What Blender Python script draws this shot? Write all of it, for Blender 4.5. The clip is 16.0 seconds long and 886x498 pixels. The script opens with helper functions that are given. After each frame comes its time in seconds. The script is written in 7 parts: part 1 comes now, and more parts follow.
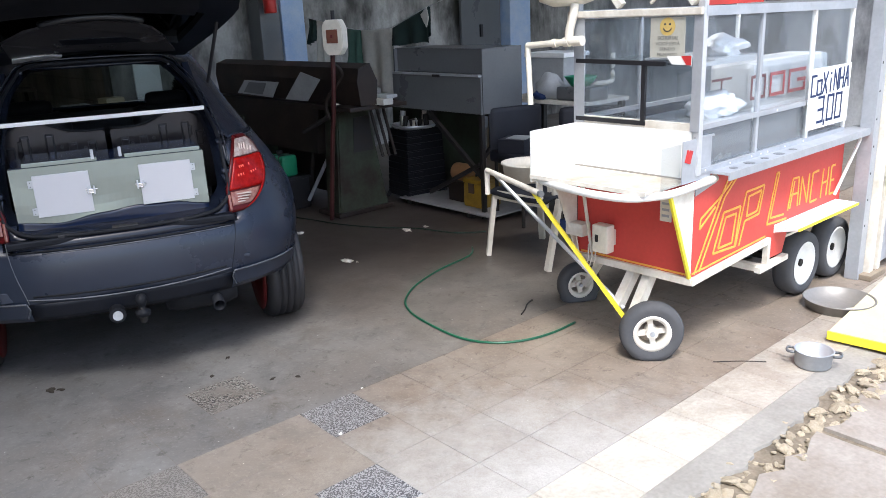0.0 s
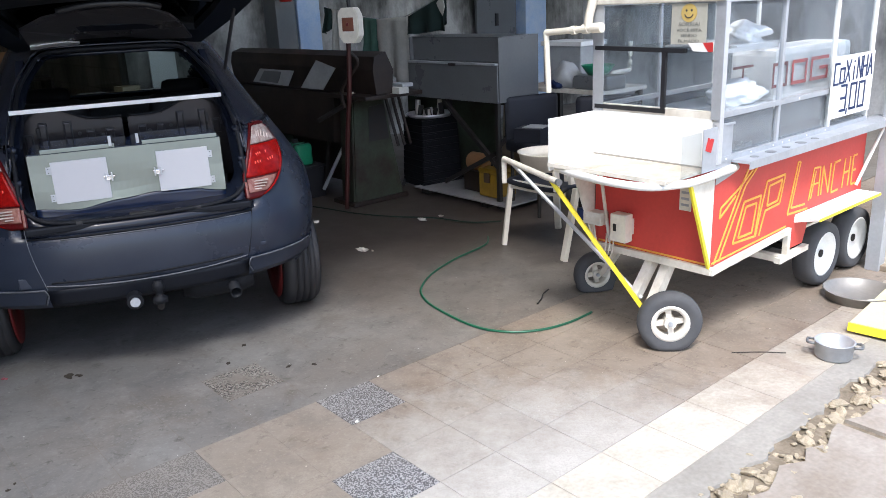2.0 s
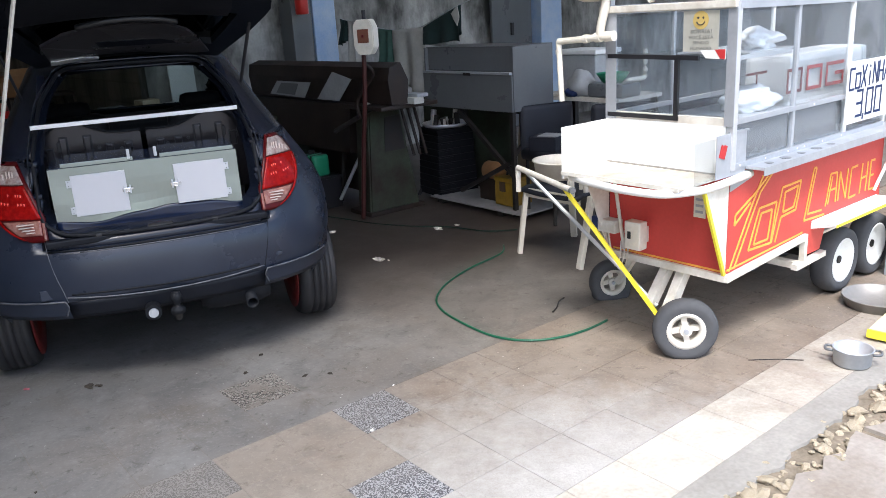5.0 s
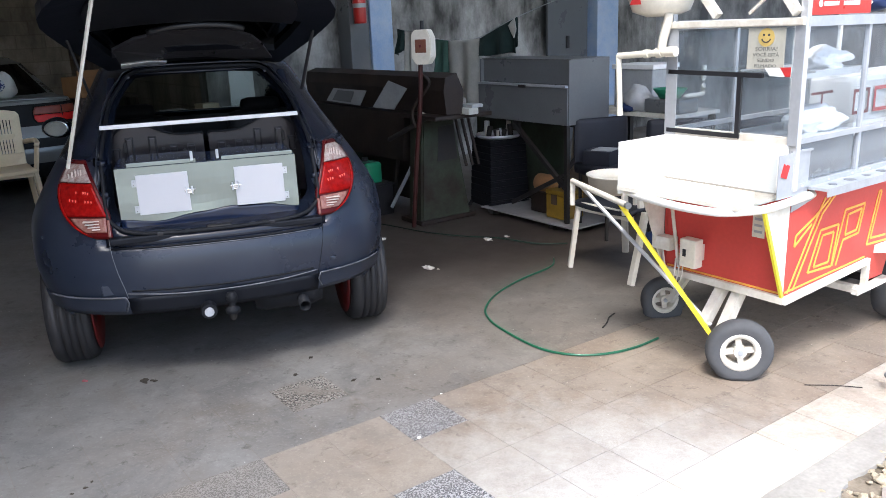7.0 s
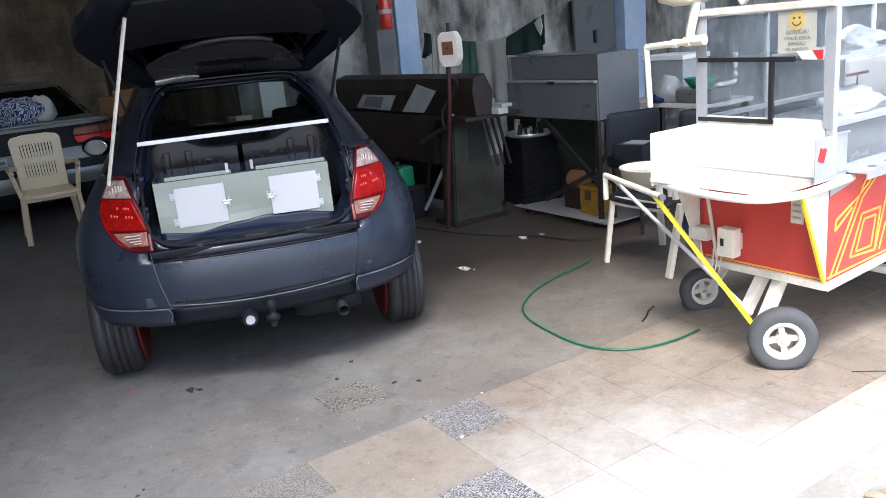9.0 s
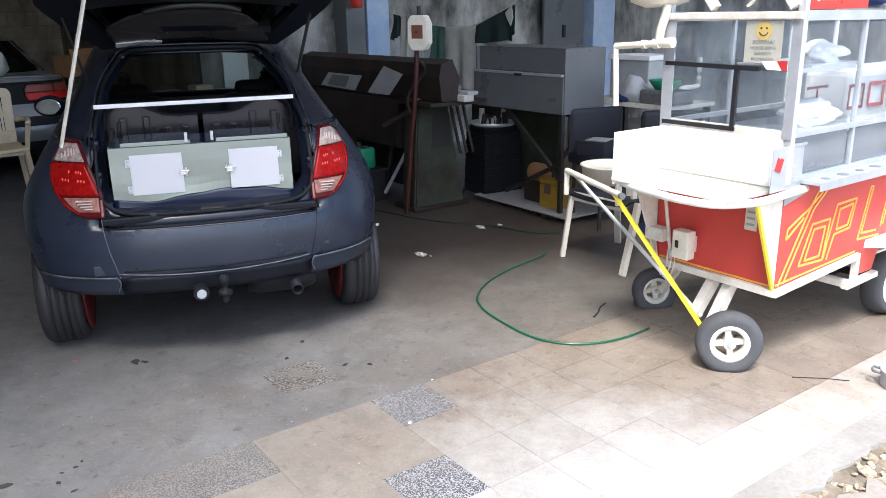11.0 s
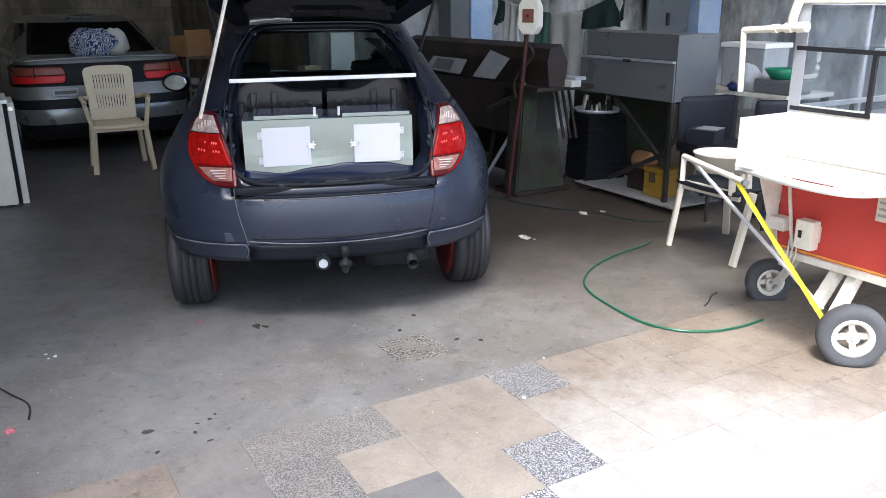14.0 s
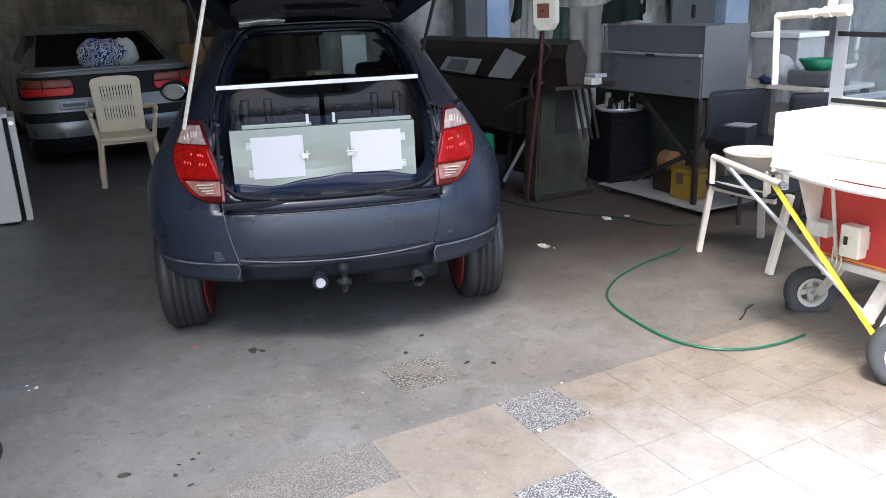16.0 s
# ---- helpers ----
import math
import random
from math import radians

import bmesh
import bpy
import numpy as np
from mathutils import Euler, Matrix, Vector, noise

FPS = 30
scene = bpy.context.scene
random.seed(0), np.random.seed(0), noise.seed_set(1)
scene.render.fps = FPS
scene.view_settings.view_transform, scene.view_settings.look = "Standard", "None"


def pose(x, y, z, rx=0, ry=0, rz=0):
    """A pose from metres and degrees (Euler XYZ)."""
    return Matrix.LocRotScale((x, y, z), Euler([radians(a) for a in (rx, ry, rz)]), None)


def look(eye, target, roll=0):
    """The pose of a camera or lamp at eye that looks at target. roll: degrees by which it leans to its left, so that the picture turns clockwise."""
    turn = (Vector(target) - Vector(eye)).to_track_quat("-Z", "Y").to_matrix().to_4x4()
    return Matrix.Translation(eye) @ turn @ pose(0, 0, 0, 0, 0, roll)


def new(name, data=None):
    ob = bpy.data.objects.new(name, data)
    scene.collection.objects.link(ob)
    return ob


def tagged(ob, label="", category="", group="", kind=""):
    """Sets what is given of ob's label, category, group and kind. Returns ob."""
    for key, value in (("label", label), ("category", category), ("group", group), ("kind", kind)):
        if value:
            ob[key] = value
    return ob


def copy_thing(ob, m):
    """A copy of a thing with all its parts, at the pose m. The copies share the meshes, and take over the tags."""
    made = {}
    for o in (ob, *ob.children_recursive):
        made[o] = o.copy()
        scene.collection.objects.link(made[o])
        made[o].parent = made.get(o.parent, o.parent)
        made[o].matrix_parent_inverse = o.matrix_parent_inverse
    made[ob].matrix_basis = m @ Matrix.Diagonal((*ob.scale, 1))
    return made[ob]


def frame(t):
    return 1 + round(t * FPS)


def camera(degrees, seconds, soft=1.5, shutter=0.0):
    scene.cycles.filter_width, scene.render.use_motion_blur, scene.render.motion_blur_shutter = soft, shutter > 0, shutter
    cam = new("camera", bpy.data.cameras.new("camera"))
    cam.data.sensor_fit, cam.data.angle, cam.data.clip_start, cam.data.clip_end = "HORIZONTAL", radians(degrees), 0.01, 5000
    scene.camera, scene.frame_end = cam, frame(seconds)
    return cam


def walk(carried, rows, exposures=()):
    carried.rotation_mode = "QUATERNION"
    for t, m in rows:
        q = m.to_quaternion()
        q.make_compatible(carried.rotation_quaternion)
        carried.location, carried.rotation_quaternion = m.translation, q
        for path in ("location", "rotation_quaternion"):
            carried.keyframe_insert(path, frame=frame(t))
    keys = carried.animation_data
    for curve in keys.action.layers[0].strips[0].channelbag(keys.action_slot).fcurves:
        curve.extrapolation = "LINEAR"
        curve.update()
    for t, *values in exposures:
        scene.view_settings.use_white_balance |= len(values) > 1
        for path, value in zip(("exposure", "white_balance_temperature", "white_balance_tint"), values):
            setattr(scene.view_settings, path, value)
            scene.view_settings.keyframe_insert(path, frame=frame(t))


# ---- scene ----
cam = camera(58.8, 16.0, 0.5)
PATH = [
    (0, (0.242, 0.077, 1.485), (0.064, 1.983, 0.905), -2.7),
    (0.5, (0.236, 0.079, 1.486), (0.068, 1.993, 0.932), -2.4),
    (1, (0.233, 0.084, 1.478), (0.067, 1.989, 0.891), -2.4),
    (1.5, (0.234, 0.094, 1.477), (0.061, 1.994, 0.877), -2.3),
    (2, (0.222, 0.087, 1.47), (0.012, 1.983, 0.87), -2.7),
    (2.5, (0.225, 0.096, 1.484), (0.019, 1.987, 0.866), -2.4),
    (3, (0.223, 0.08, 1.479), (-0.029, 1.98, 0.905), -3.9),
    (3.5, (0.232, 0.081, 1.475), (-0.028, 1.969, 0.867), -4.4),
    (4, (0.241, 0.084, 1.48), (-0.006, 1.972, 0.867), -4.0),
    (4.2, (0.25, 0.078, 1.477), (0.001, 1.97, 0.88), -4.2),
    (6.3, (0.211, 0.072, 1.472), (-0.094, 1.968, 0.916), -1.4),
    (6.5, (0.206, 0.067, 1.477), (-0.119, 1.966, 0.94), -1.4),
    (7, (0.213, 0.06, 1.476), (-0.157, 1.949, 0.931), -2.4),
    (7.5, (0.218, 0.051, 1.473), (-0.145, 1.942, 0.934), -2.5),
    (8, (0.216, 0.038, 1.475), (-0.178, 1.928, 0.95), -2.6),
    (8.5, (0.217, 0.032, 1.476), (-0.208, 1.918, 0.965), -4.4),
    (9, (0.22, 0.046, 1.471), (-0.239, 1.918, 0.938), -5.5),
    (9.2, (0.222, 0.05, 1.47), (-0.224, 1.927, 0.942), -5.3),
    (11.3, (0.201, 0.053, 1.474), (-0.153, 1.934, 0.895), -0.6),
    (11.5, (0.205, 0.041, 1.464), (-0.177, 1.918, 0.888), -0.7),
    (12, (0.194, 0.019, 1.458), (-0.234, 1.881, 0.868), 1.3),
    (12.5, (0.17, 0.012, 1.452), (-0.304, 1.856, 0.842), 1.7),
    (13, (0.124, -0.015, 1.458), (-0.421, 1.813, 0.856), 1.2),
    (13.5, (0.088, -0.042, 1.459), (-0.462, 1.788, 0.87), 0.6),
    (14, (0.057, -0.045, 1.444), (-0.481, 1.786, 0.845), -0.5),
    (14.5, (0.057, 0.034, 1.429), (-0.431, 1.864, 0.785), -1.9),
    (15, (0.062, 0.157, 1.434), (-0.394, 2.022, 0.872), -2.2),
    (15.5, (0.071, 0.237, 1.415), (-0.442, 2.083, 0.843), -2.2),
    (16, (0.062, 0.257, 1.409), (-0.546, 2.068, 0.817), -2.3),
]
walk(cam, [(t, look(eye, target, roll)) for t, eye, target, roll in PATH],
     exposures=[(0, 1.45, 6200, 10), (4.2, 1.44, 6200, 10), (7, 1.74, 6200, 10), (9, 1.9, 6200, 10), (12, 1.79, 6200, 10), (14, 2.05, 6200, 10), (16, 1.98, 6200, 10)])

# ---- frame of the building: x along the shop front, y inwards ----
SHOP = pose(-0.603, 2.775, 0, 0, 0, 46.1)

# ---- world, sun and exposure ----
world = bpy.data.worlds.new("world")
scene.world = world
world.use_nodes = True
wn = world.node_tree.nodes
sky = wn.new("ShaderNodeTexSky")
sky.sky_type = "NISHITA"
sky.sun_disc = False
sky.sun_elevation = radians(58)
sky.sun_rotation = radians(170)
sky.air_density = 1.0
sky.dust_density = 2.5
world.node_tree.links.new(sky.outputs[0], wn["Background"].inputs[0])
wn["Background"].inputs[1].default_value = 0.15
sun = new("sun", bpy.data.lights.new("sun", "SUN"))
sun.data.energy = 1.5
sun.data.angle = radians(14)
sun.data.color = (1.0, 0.98, 0.95)
sun.matrix_world = SHOP @ look((-2.6, -2.6, 6), (0, 0, 0))

def at(u, w, z=0.0, turn=0.0):
    return SHOP @ pose(u, w, z, 0, 0, turn)


# ---- materials ----
def surf(name, color, rough=0.6, metal=0.0, other=None, scale=3.0, fine=60.0, mix=0.5, bump=0.15, depth=0.002,
         rough_var=0.12, random_value=0.0, coat=0.0, detail=6.0, spec=0.5, grit=0.06):
    m = bpy.data.materials.new(name)
    m.use_nodes = True
    t = m.node_tree
    n, l = t.nodes, t.links
    b = n["Principled BSDF"]
    co = n.new("ShaderNodeTexCoord")
    big = n.new("ShaderNodeTexNoise")
    big.inputs["Scale"].default_value = scale
    big.inputs["Detail"].default_value = detail
    big.inputs["Roughness"].default_value = 0.65
    small = n.new("ShaderNodeTexNoise")
    small.inputs["Scale"].default_value = fine
    small.inputs["Detail"].default_value = 4
    l.new(co.outputs["Object"], big.inputs["Vector"])
    l.new(co.outputs["Object"], small.inputs["Vector"])
    other = other or tuple(c * 0.6 for c in color)
    ramp = n.new("ShaderNodeMapRange")
    ramp.inputs[1].default_value, ramp.inputs[2].default_value = 0.35, 0.68
    l.new(big.outputs["Fac"], ramp.inputs[0])
    amount = n.new("ShaderNodeMath")
    amount.operation = "MULTIPLY"
    amount.inputs[1].default_value = mix
    l.new(ramp.outputs[0], amount.inputs[0])
    mx = n.new("ShaderNodeMix")
    mx.data_type = "RGBA"
    mx.inputs[6].default_value = (*color, 1)
    mx.inputs[7].default_value = (*other, 1)
    l.new(amount.outputs[0], mx.inputs[0])
    grain = n.new("ShaderNodeMapRange")
    grain.inputs[1].default_value, grain.inputs[2].default_value = 0.2, 0.8
    grain.inputs[3].default_value, grain.inputs[4].default_value = 1 - grit, 1 + grit
    l.new(small.outputs["Fac"], grain.inputs[0])
    value = n.new("ShaderNodeHueSaturation")
    l.new(mx.outputs[2], value.inputs["Color"])
    last = grain.outputs[0]
    if random_value:
        info = n.new("ShaderNodeObjectInfo")
        rr = n.new("ShaderNodeMapRange")
        rr.inputs[3].default_value, rr.inputs[4].default_value = 1 - random_value, 1 + random_value
        l.new(info.outputs["Random"], rr.inputs[0])
        mul = n.new("ShaderNodeMath")
        mul.operation = "MULTIPLY"
        l.new(rr.outputs[0], mul.inputs[0])
        l.new(last, mul.inputs[1])
        last = mul.outputs[0]
    l.new(last, value.inputs["Value"])
    l.new(value.outputs[0], b.inputs["Base Color"])
    rv = n.new("ShaderNodeMapRange")
    rv.inputs[3].default_value, rv.inputs[4].default_value = max(0.02, rough - rough_var), min(1, rough + rough_var)
    l.new(big.outputs["Fac"], rv.inputs[0])
    l.new(rv.outputs[0], b.inputs["Roughness"])
    b.inputs["Metallic"].default_value = metal
    b.inputs["Specular IOR Level"].default_value = spec
    b.inputs["Coat Weight"].default_value = coat
    if bump:
        bp = n.new("ShaderNodeBump")
        bp.inputs["Strength"].default_value = bump
        bp.inputs["Distance"].default_value = depth
        l.new(small.outputs["Fac"], bp.inputs["Height"])
        l.new(bp.outputs[0], b.inputs["Normal"])
    return m


def glass(name, tint=(1, 1, 1), rough=0.02, clear=0.85, gloss=0.035, dust=0.0):
    """Thin pane: mostly see-through, with gloss by the angle."""
    m = bpy.data.materials.new(name)
    m.use_nodes = True
    t = m.node_tree
    n, l = t.nodes, t.links
    n.remove(n["Principled BSDF"])
    tr, gl, mx, fr = n.new("ShaderNodeBsdfTransparent"), n.new("ShaderNodeBsdfGlossy"), n.new("ShaderNodeMixShader"), n.new("ShaderNodeLayerWeight")
    tr.inputs[0].default_value = (tint[0] * clear, tint[1] * clear, tint[2] * clear, 1)
    gl.inputs["Roughness"].default_value = rough
    pw = n.new("ShaderNodeMath")
    pw.operation = "POWER"
    pw.inputs[1].default_value = 4.0
    rg = n.new("ShaderNodeMapRange")
    rg.inputs[3].default_value, rg.inputs[4].default_value = gloss, 0.7
    l.new(fr.outputs["Facing"], pw.inputs[0])
    l.new(pw.outputs[0], rg.inputs[0])
    l.new(rg.outputs[0], mx.inputs[0])
    l.new(tr.outputs[0], mx.inputs[1])
    l.new(gl.outputs[0], mx.inputs[2])
    out = mx.outputs[0]
    if dust:
        # wiped film of dust and grease
        geo, no, film, df, m2 = n.new("ShaderNodeNewGeometry"), n.new("ShaderNodeTexNoise"), n.new("ShaderNodeMapRange"), n.new("ShaderNodeBsdfDiffuse"), n.new("ShaderNodeMixShader")
        no.inputs["Scale"].default_value = 5.0
        no.inputs["Detail"].default_value = 7
        no.inputs["Distortion"].default_value = 1.2
        l.new(geo.outputs["Position"], no.inputs["Vector"])
        l.new(no.outputs["Fac"], film.inputs[0])
        film.inputs[1].default_value, film.inputs[2].default_value = 0.38, 0.72
        film.inputs[3].default_value, film.inputs[4].default_value = dust * 0.55, dust * 2.4
        df.inputs[0].default_value = (0.8, 0.81, 0.82, 1)
        l.new(film.outputs[0], m2.inputs[0])
        l.new(out, m2.inputs[1])
        l.new(df.outputs[0], m2.inputs[2])
        out = m2.outputs[0]
    l.new(out, n["Material Output"].inputs[0])
    return m


def terrazzo(name, ground, chips, scale=55.0, share=0.5, rough=0.45, amount=0.95, shift=0.1):
    m = surf(name, ground, rough, scale=4, fine=90, mix=0.4, bump=0.1, random_value=0.06)
    t = m.node_tree
    n, l = t.nodes, t.links
    co = n.new("ShaderNodeTexCoord")
    vo = n.new("ShaderNodeTexVoronoi")
    vo.inputs["Scale"].default_value = scale
    l.new(co.outputs["Object"], vo.inputs["Vector"])
    sep = n.new("ShaderNodeSeparateColor")
    l.new(vo.outputs["Color"], sep.inputs[0])
    th = n.new("ShaderNodeMath")
    th.operation = "LESS_THAN"
    th.inputs[1].default_value = share
    l.new(sep.outputs[0], th.inputs[0])
    mx = n.new("ShaderNodeMix")
    mx.data_type = "RGBA"
    b = n["Principled BSDF"]
    old = b.inputs["Base Color"].links[0].from_socket
    l.new(th.outputs[0], mx.inputs[0])
    l.new(old, mx.inputs[6])
    mx.inputs[7].default_value = (*chips, 1)
    l.new(mx.outputs[2], b.inputs["Base Color"])
    return trodden(m, amount, shift)


def dirt_color(t):
    """Nodes for old trodden dirt: brown and grey clouds, dark oily patches, fine grit, in world space."""
    n, l = t.nodes, t.links
    geo = n.new("ShaderNodeNewGeometry")

    def cloud(scale, detail, rough, lo, hi):
        no = n.new("ShaderNodeTexNoise")
        no.inputs["Scale"].default_value = scale
        no.inputs["Detail"].default_value = detail
        no.inputs["Roughness"].default_value = rough
        no.inputs["Distortion"].default_value = 0.4
        l.new(geo.outputs["Position"], no.inputs["Vector"])
        r = n.new("ShaderNodeMapRange")
        r.inputs[1].default_value, r.inputs[2].default_value = lo, hi
        l.new(no.outputs["Fac"], r.inputs[0])
        return r.outputs[0]

    def mixed(fac, a, b, top=1.0):
        if top < 1:
            k = n.new("ShaderNodeMath")
            k.operation = "MULTIPLY"
            k.inputs[1].default_value = top
            l.new(fac, k.inputs[0])
            fac = k.outputs[0]
        mx = n.new("ShaderNodeMix")
        mx.data_type = "RGBA"
        l.new(fac, mx.inputs[0])
        for sock, c in ((6, a), (7, b)):
            if isinstance(c, tuple):
                mx.inputs[sock].default_value = (*c, 1)
            else:
                l.new(c, mx.inputs[sock])
        return mx.outputs[2]

    base = mixed(cloud(1.3, 8, 0.6, 0.36, 0.66), (0.174, 0.163, 0.151), (0.133, 0.114, 0.098))
    base = mixed(cloud(4.3, 9, 0.72, 0.47, 0.66), base, (0.092, 0.085, 0.08), 0.7)
    base = mixed(cloud(6.1, 8, 0.75, 0.52, 0.7), base, (0.235, 0.22, 0.2), 0.5)
    base = mixed(cloud(17.0, 7, 0.75, 0.56, 0.68), base, (0.055, 0.046, 0.039), 0.8)
    base = mixed(cloud(2.3, 9, 0.75, 0.53, 0.68), base, (0.098, 0.074, 0.056), 0.6)
    base = mixed(cloud(0.9, 10, 0.68, 0.54, 0.63), base, (0.085, 0.082, 0.08), 0.3)
    base = mixed(cloud(70.0, 3, 0.6, 0.55, 0.72), base, (0.25, 0.235, 0.215), 0.4)
    # dirt turns paler and warmer towards the cart
    dot, warm, mu = n.new("ShaderNodeVectorMath"), n.new("ShaderNodeMapRange"), n.new("ShaderNodeMix")
    dot.operation = "DOT_PRODUCT"
    dot.inputs[1].default_value = (0.6934, 0.7206, 0)
    l.new(geo.outputs["Position"], dot.inputs[0])
    warm.interpolation_type = "SMOOTHSTEP"
    warm.inputs[1].default_value, warm.inputs[2].default_value = 0.9, 3.0
    l.new(dot.outputs["Value"], warm.inputs[0])
    mu.data_type, mu.blend_type = "RGBA", "MULTIPLY"
    l.new(warm.outputs[0], mu.inputs[0])
    l.new(base, mu.inputs[6])
    mu.inputs[7].default_value = (1.25, 1.14, 1.02, 1)
    base = mu.outputs[2]
    # a few pale crumbs
    vo = n.new("ShaderNodeTexVoronoi")
    vo.inputs["Scale"].default_value = 42
    l.new(geo.outputs["Position"], vo.inputs["Vector"])
    sep = n.new("ShaderNodeSeparateColor")
    l.new(vo.outputs["Color"], sep.inputs[0])
    few = n.new("ShaderNodeMath")
    few.operation = "LESS_THAN"
    few.inputs[1].default_value = 0.025
    l.new(sep.outputs[0], few.inputs[0])
    near = n.new("ShaderNodeMath")
    near.operation = "LESS_THAN"
    near.inputs[1].default_value = 0.13
    l.new(vo.outputs["Distance"], near.inputs[0])
    both = n.new("ShaderNodeMath")
    both.operation = "MULTIPLY"
    l.new(few.outputs[0], both.inputs[0])
    l.new(near.outputs[0], both.inputs[1])
    return mixed(both.outputs[0], base, (0.42, 0.39, 0.35)), geo


def trodden(m, amount=0.95, shift=0.1):
    """Ground-in brown dirt in blotches, worse towards the workshop and round the cart's wheels."""
    t = m.node_tree
    n, l = t.nodes, t.links
    b = n["Principled BSDF"]
    old = b.inputs["Base Color"].links[0].from_socket
    dirt, geo = dirt_color(t)

    def along(axis):
        dot = n.new("ShaderNodeVectorMath")
        dot.operation = "DOT_PRODUCT"
        dot.inputs[1].default_value = axis
        l.new(geo.outputs["Position"], dot.inputs[0])
        return dot.outputs["Value"]

    no = n.new("ShaderNodeTexNoise")
    no.inputs["Scale"].default_value = 4.5
    no.inputs["Detail"].default_value = 12
    no.inputs["Roughness"].default_value = 0.82
    l.new(geo.outputs["Position"], no.inputs["Vector"])
    add = n.new("ShaderNodeMath")
    add.operation = "MULTIPLY_ADD"
    add.inputs[1].default_value = 0.32
    l.new(along((-0.7206, 0.6934, 0)), add.inputs[0])
    soft = n.new("ShaderNodeMath")
    soft.operation = "MULTIPLY_ADD"
    soft.inputs[1].default_value, soft.inputs[2].default_value = 0.62, 0.19
    l.new(no.outputs["Fac"], soft.inputs[0])
    l.new(soft.outputs[0], add.inputs[2])
    side = n.new("ShaderNodeMapRange")
    side.interpolation_type = "SMOOTHSTEP"
    side.inputs[1].default_value, side.inputs[2].default_value = 2.1, 2.95
    side.inputs[4].default_value = 0.27
    l.new(along((0.6934, 0.7206, 0)), side.inputs[0])
    tot = n.new("ShaderNodeMath")
    l.new(add.outputs[0], tot.inputs[0])
    l.new(side.outputs[0], tot.inputs[1])
    rm = n.new("ShaderNodeMapRange")
    rm.inputs[1].default_value, rm.inputs[2].default_value = 1.06 - shift, 1.34 - shift
    rm.inputs[4].default_value = amount
    l.new(tot.outputs[0], rm.inputs[0])
    mx = n.new("ShaderNodeMix")
    mx.data_type = "RGBA"
    l.new(rm.outputs[0], mx.inputs[0])
    pale = n.new("ShaderNodeMix")
    pale.data_type, pale.blend_type = "RGBA", "MULTIPLY"
    pale.inputs[0].default_value = 1.0
    pale.inputs[7].default_value = (1.22, 1.18, 1.13, 1)
    l.new(dirt, pale.inputs[6])
    l.new(old, mx.inputs[6])
    l.new(pale.outputs[2], mx.inputs[7])
    l.new(mx.outputs[2], b.inputs["Base Color"])
    return m


def wall_paint(name, base, patch, dark, scale=1.2, blocks=False):
    """Old limewash: pale coats, bare dark patches and streaks that run down."""
    m = surf(name, base, 0.9, grit=0.12, scale=scale, fine=40, mix=0.8, other=patch, bump=0.3, depth=0.004)
    t = m.node_tree
    n, l = t.nodes, t.links
    co = n.new("ShaderNodeTexCoord")
    mp = n.new("ShaderNodeMapping")
    mp.inputs["Scale"].default_value = (1.6, 1.6, 0.7)
    no = n.new("ShaderNodeTexNoise")
    no.inputs["Scale"].default_value = 1.5
    no.inputs["Detail"].default_value = 6
    no.inputs["Roughness"].default_value = 0.6
    l.new(co.outputs["Object"], mp.inputs[0])
    l.new(mp.outputs[0], no.inputs["Vector"])
    rm = n.new("ShaderNodeMapRange")
    rm.inputs[1].default_value, rm.inputs[2].default_value = 0.43, 0.62
    l.new(no.outputs["Fac"], rm.inputs[0])
    mx = n.new("ShaderNodeMix")
    mx.data_type = "RGBA"
    b = n["Principled BSDF"]
    old = b.inputs["Base Color"].links[0].from_socket
    l.new(rm.outputs[0], mx.inputs[0])
    l.new(old, mx.inputs[6])
    mx.inputs[7].default_value = (*dark, 1)
    out = mx.outputs[2]
    if blocks:
        sp, cb = n.new("ShaderNodeSeparateXYZ"), n.new("ShaderNodeCombineXYZ")
        ad = n.new("ShaderNodeMath")
        l.new(co.outputs["Object"], sp.inputs[0])
        l.new(sp.outputs[0], ad.inputs[0])
        l.new(sp.outputs[1], ad.inputs[1])
        l.new(ad.outputs[0], cb.inputs[0])
        l.new(sp.outputs[2], cb.inputs[1])
        br = n.new("ShaderNodeTexBrick")
        br.inputs["Scale"].default_value = 1.0
        br.inputs["Brick Width"].default_value = 0.4
        br.inputs["Row Height"].default_value = 0.2
        br.inputs["Mortar Size"].default_value = 0.008
        br.inputs["Color1"].default_value = (0.85, 0.85, 0.85, 1)
        br.inputs["Color2"].default_value = (1.1, 1.1, 1.1, 1)
        br.inputs["Mortar"].default_value = (0.78, 0.76, 0.73, 1)
        l.new(cb.outputs[0], br.inputs["Vector"])
        mu = n.new("ShaderNodeMix")
        mu.data_type, mu.blend_type = "RGBA", "MULTIPLY"
        mu.inputs[0].default_value = 1.0
        l.new(out, mu.inputs[6])
        l.new(br.outputs["Color"], mu.inputs[7])
        out = mu.outputs[2]
    l.new(out, b.inputs["Base Color"])
    return m


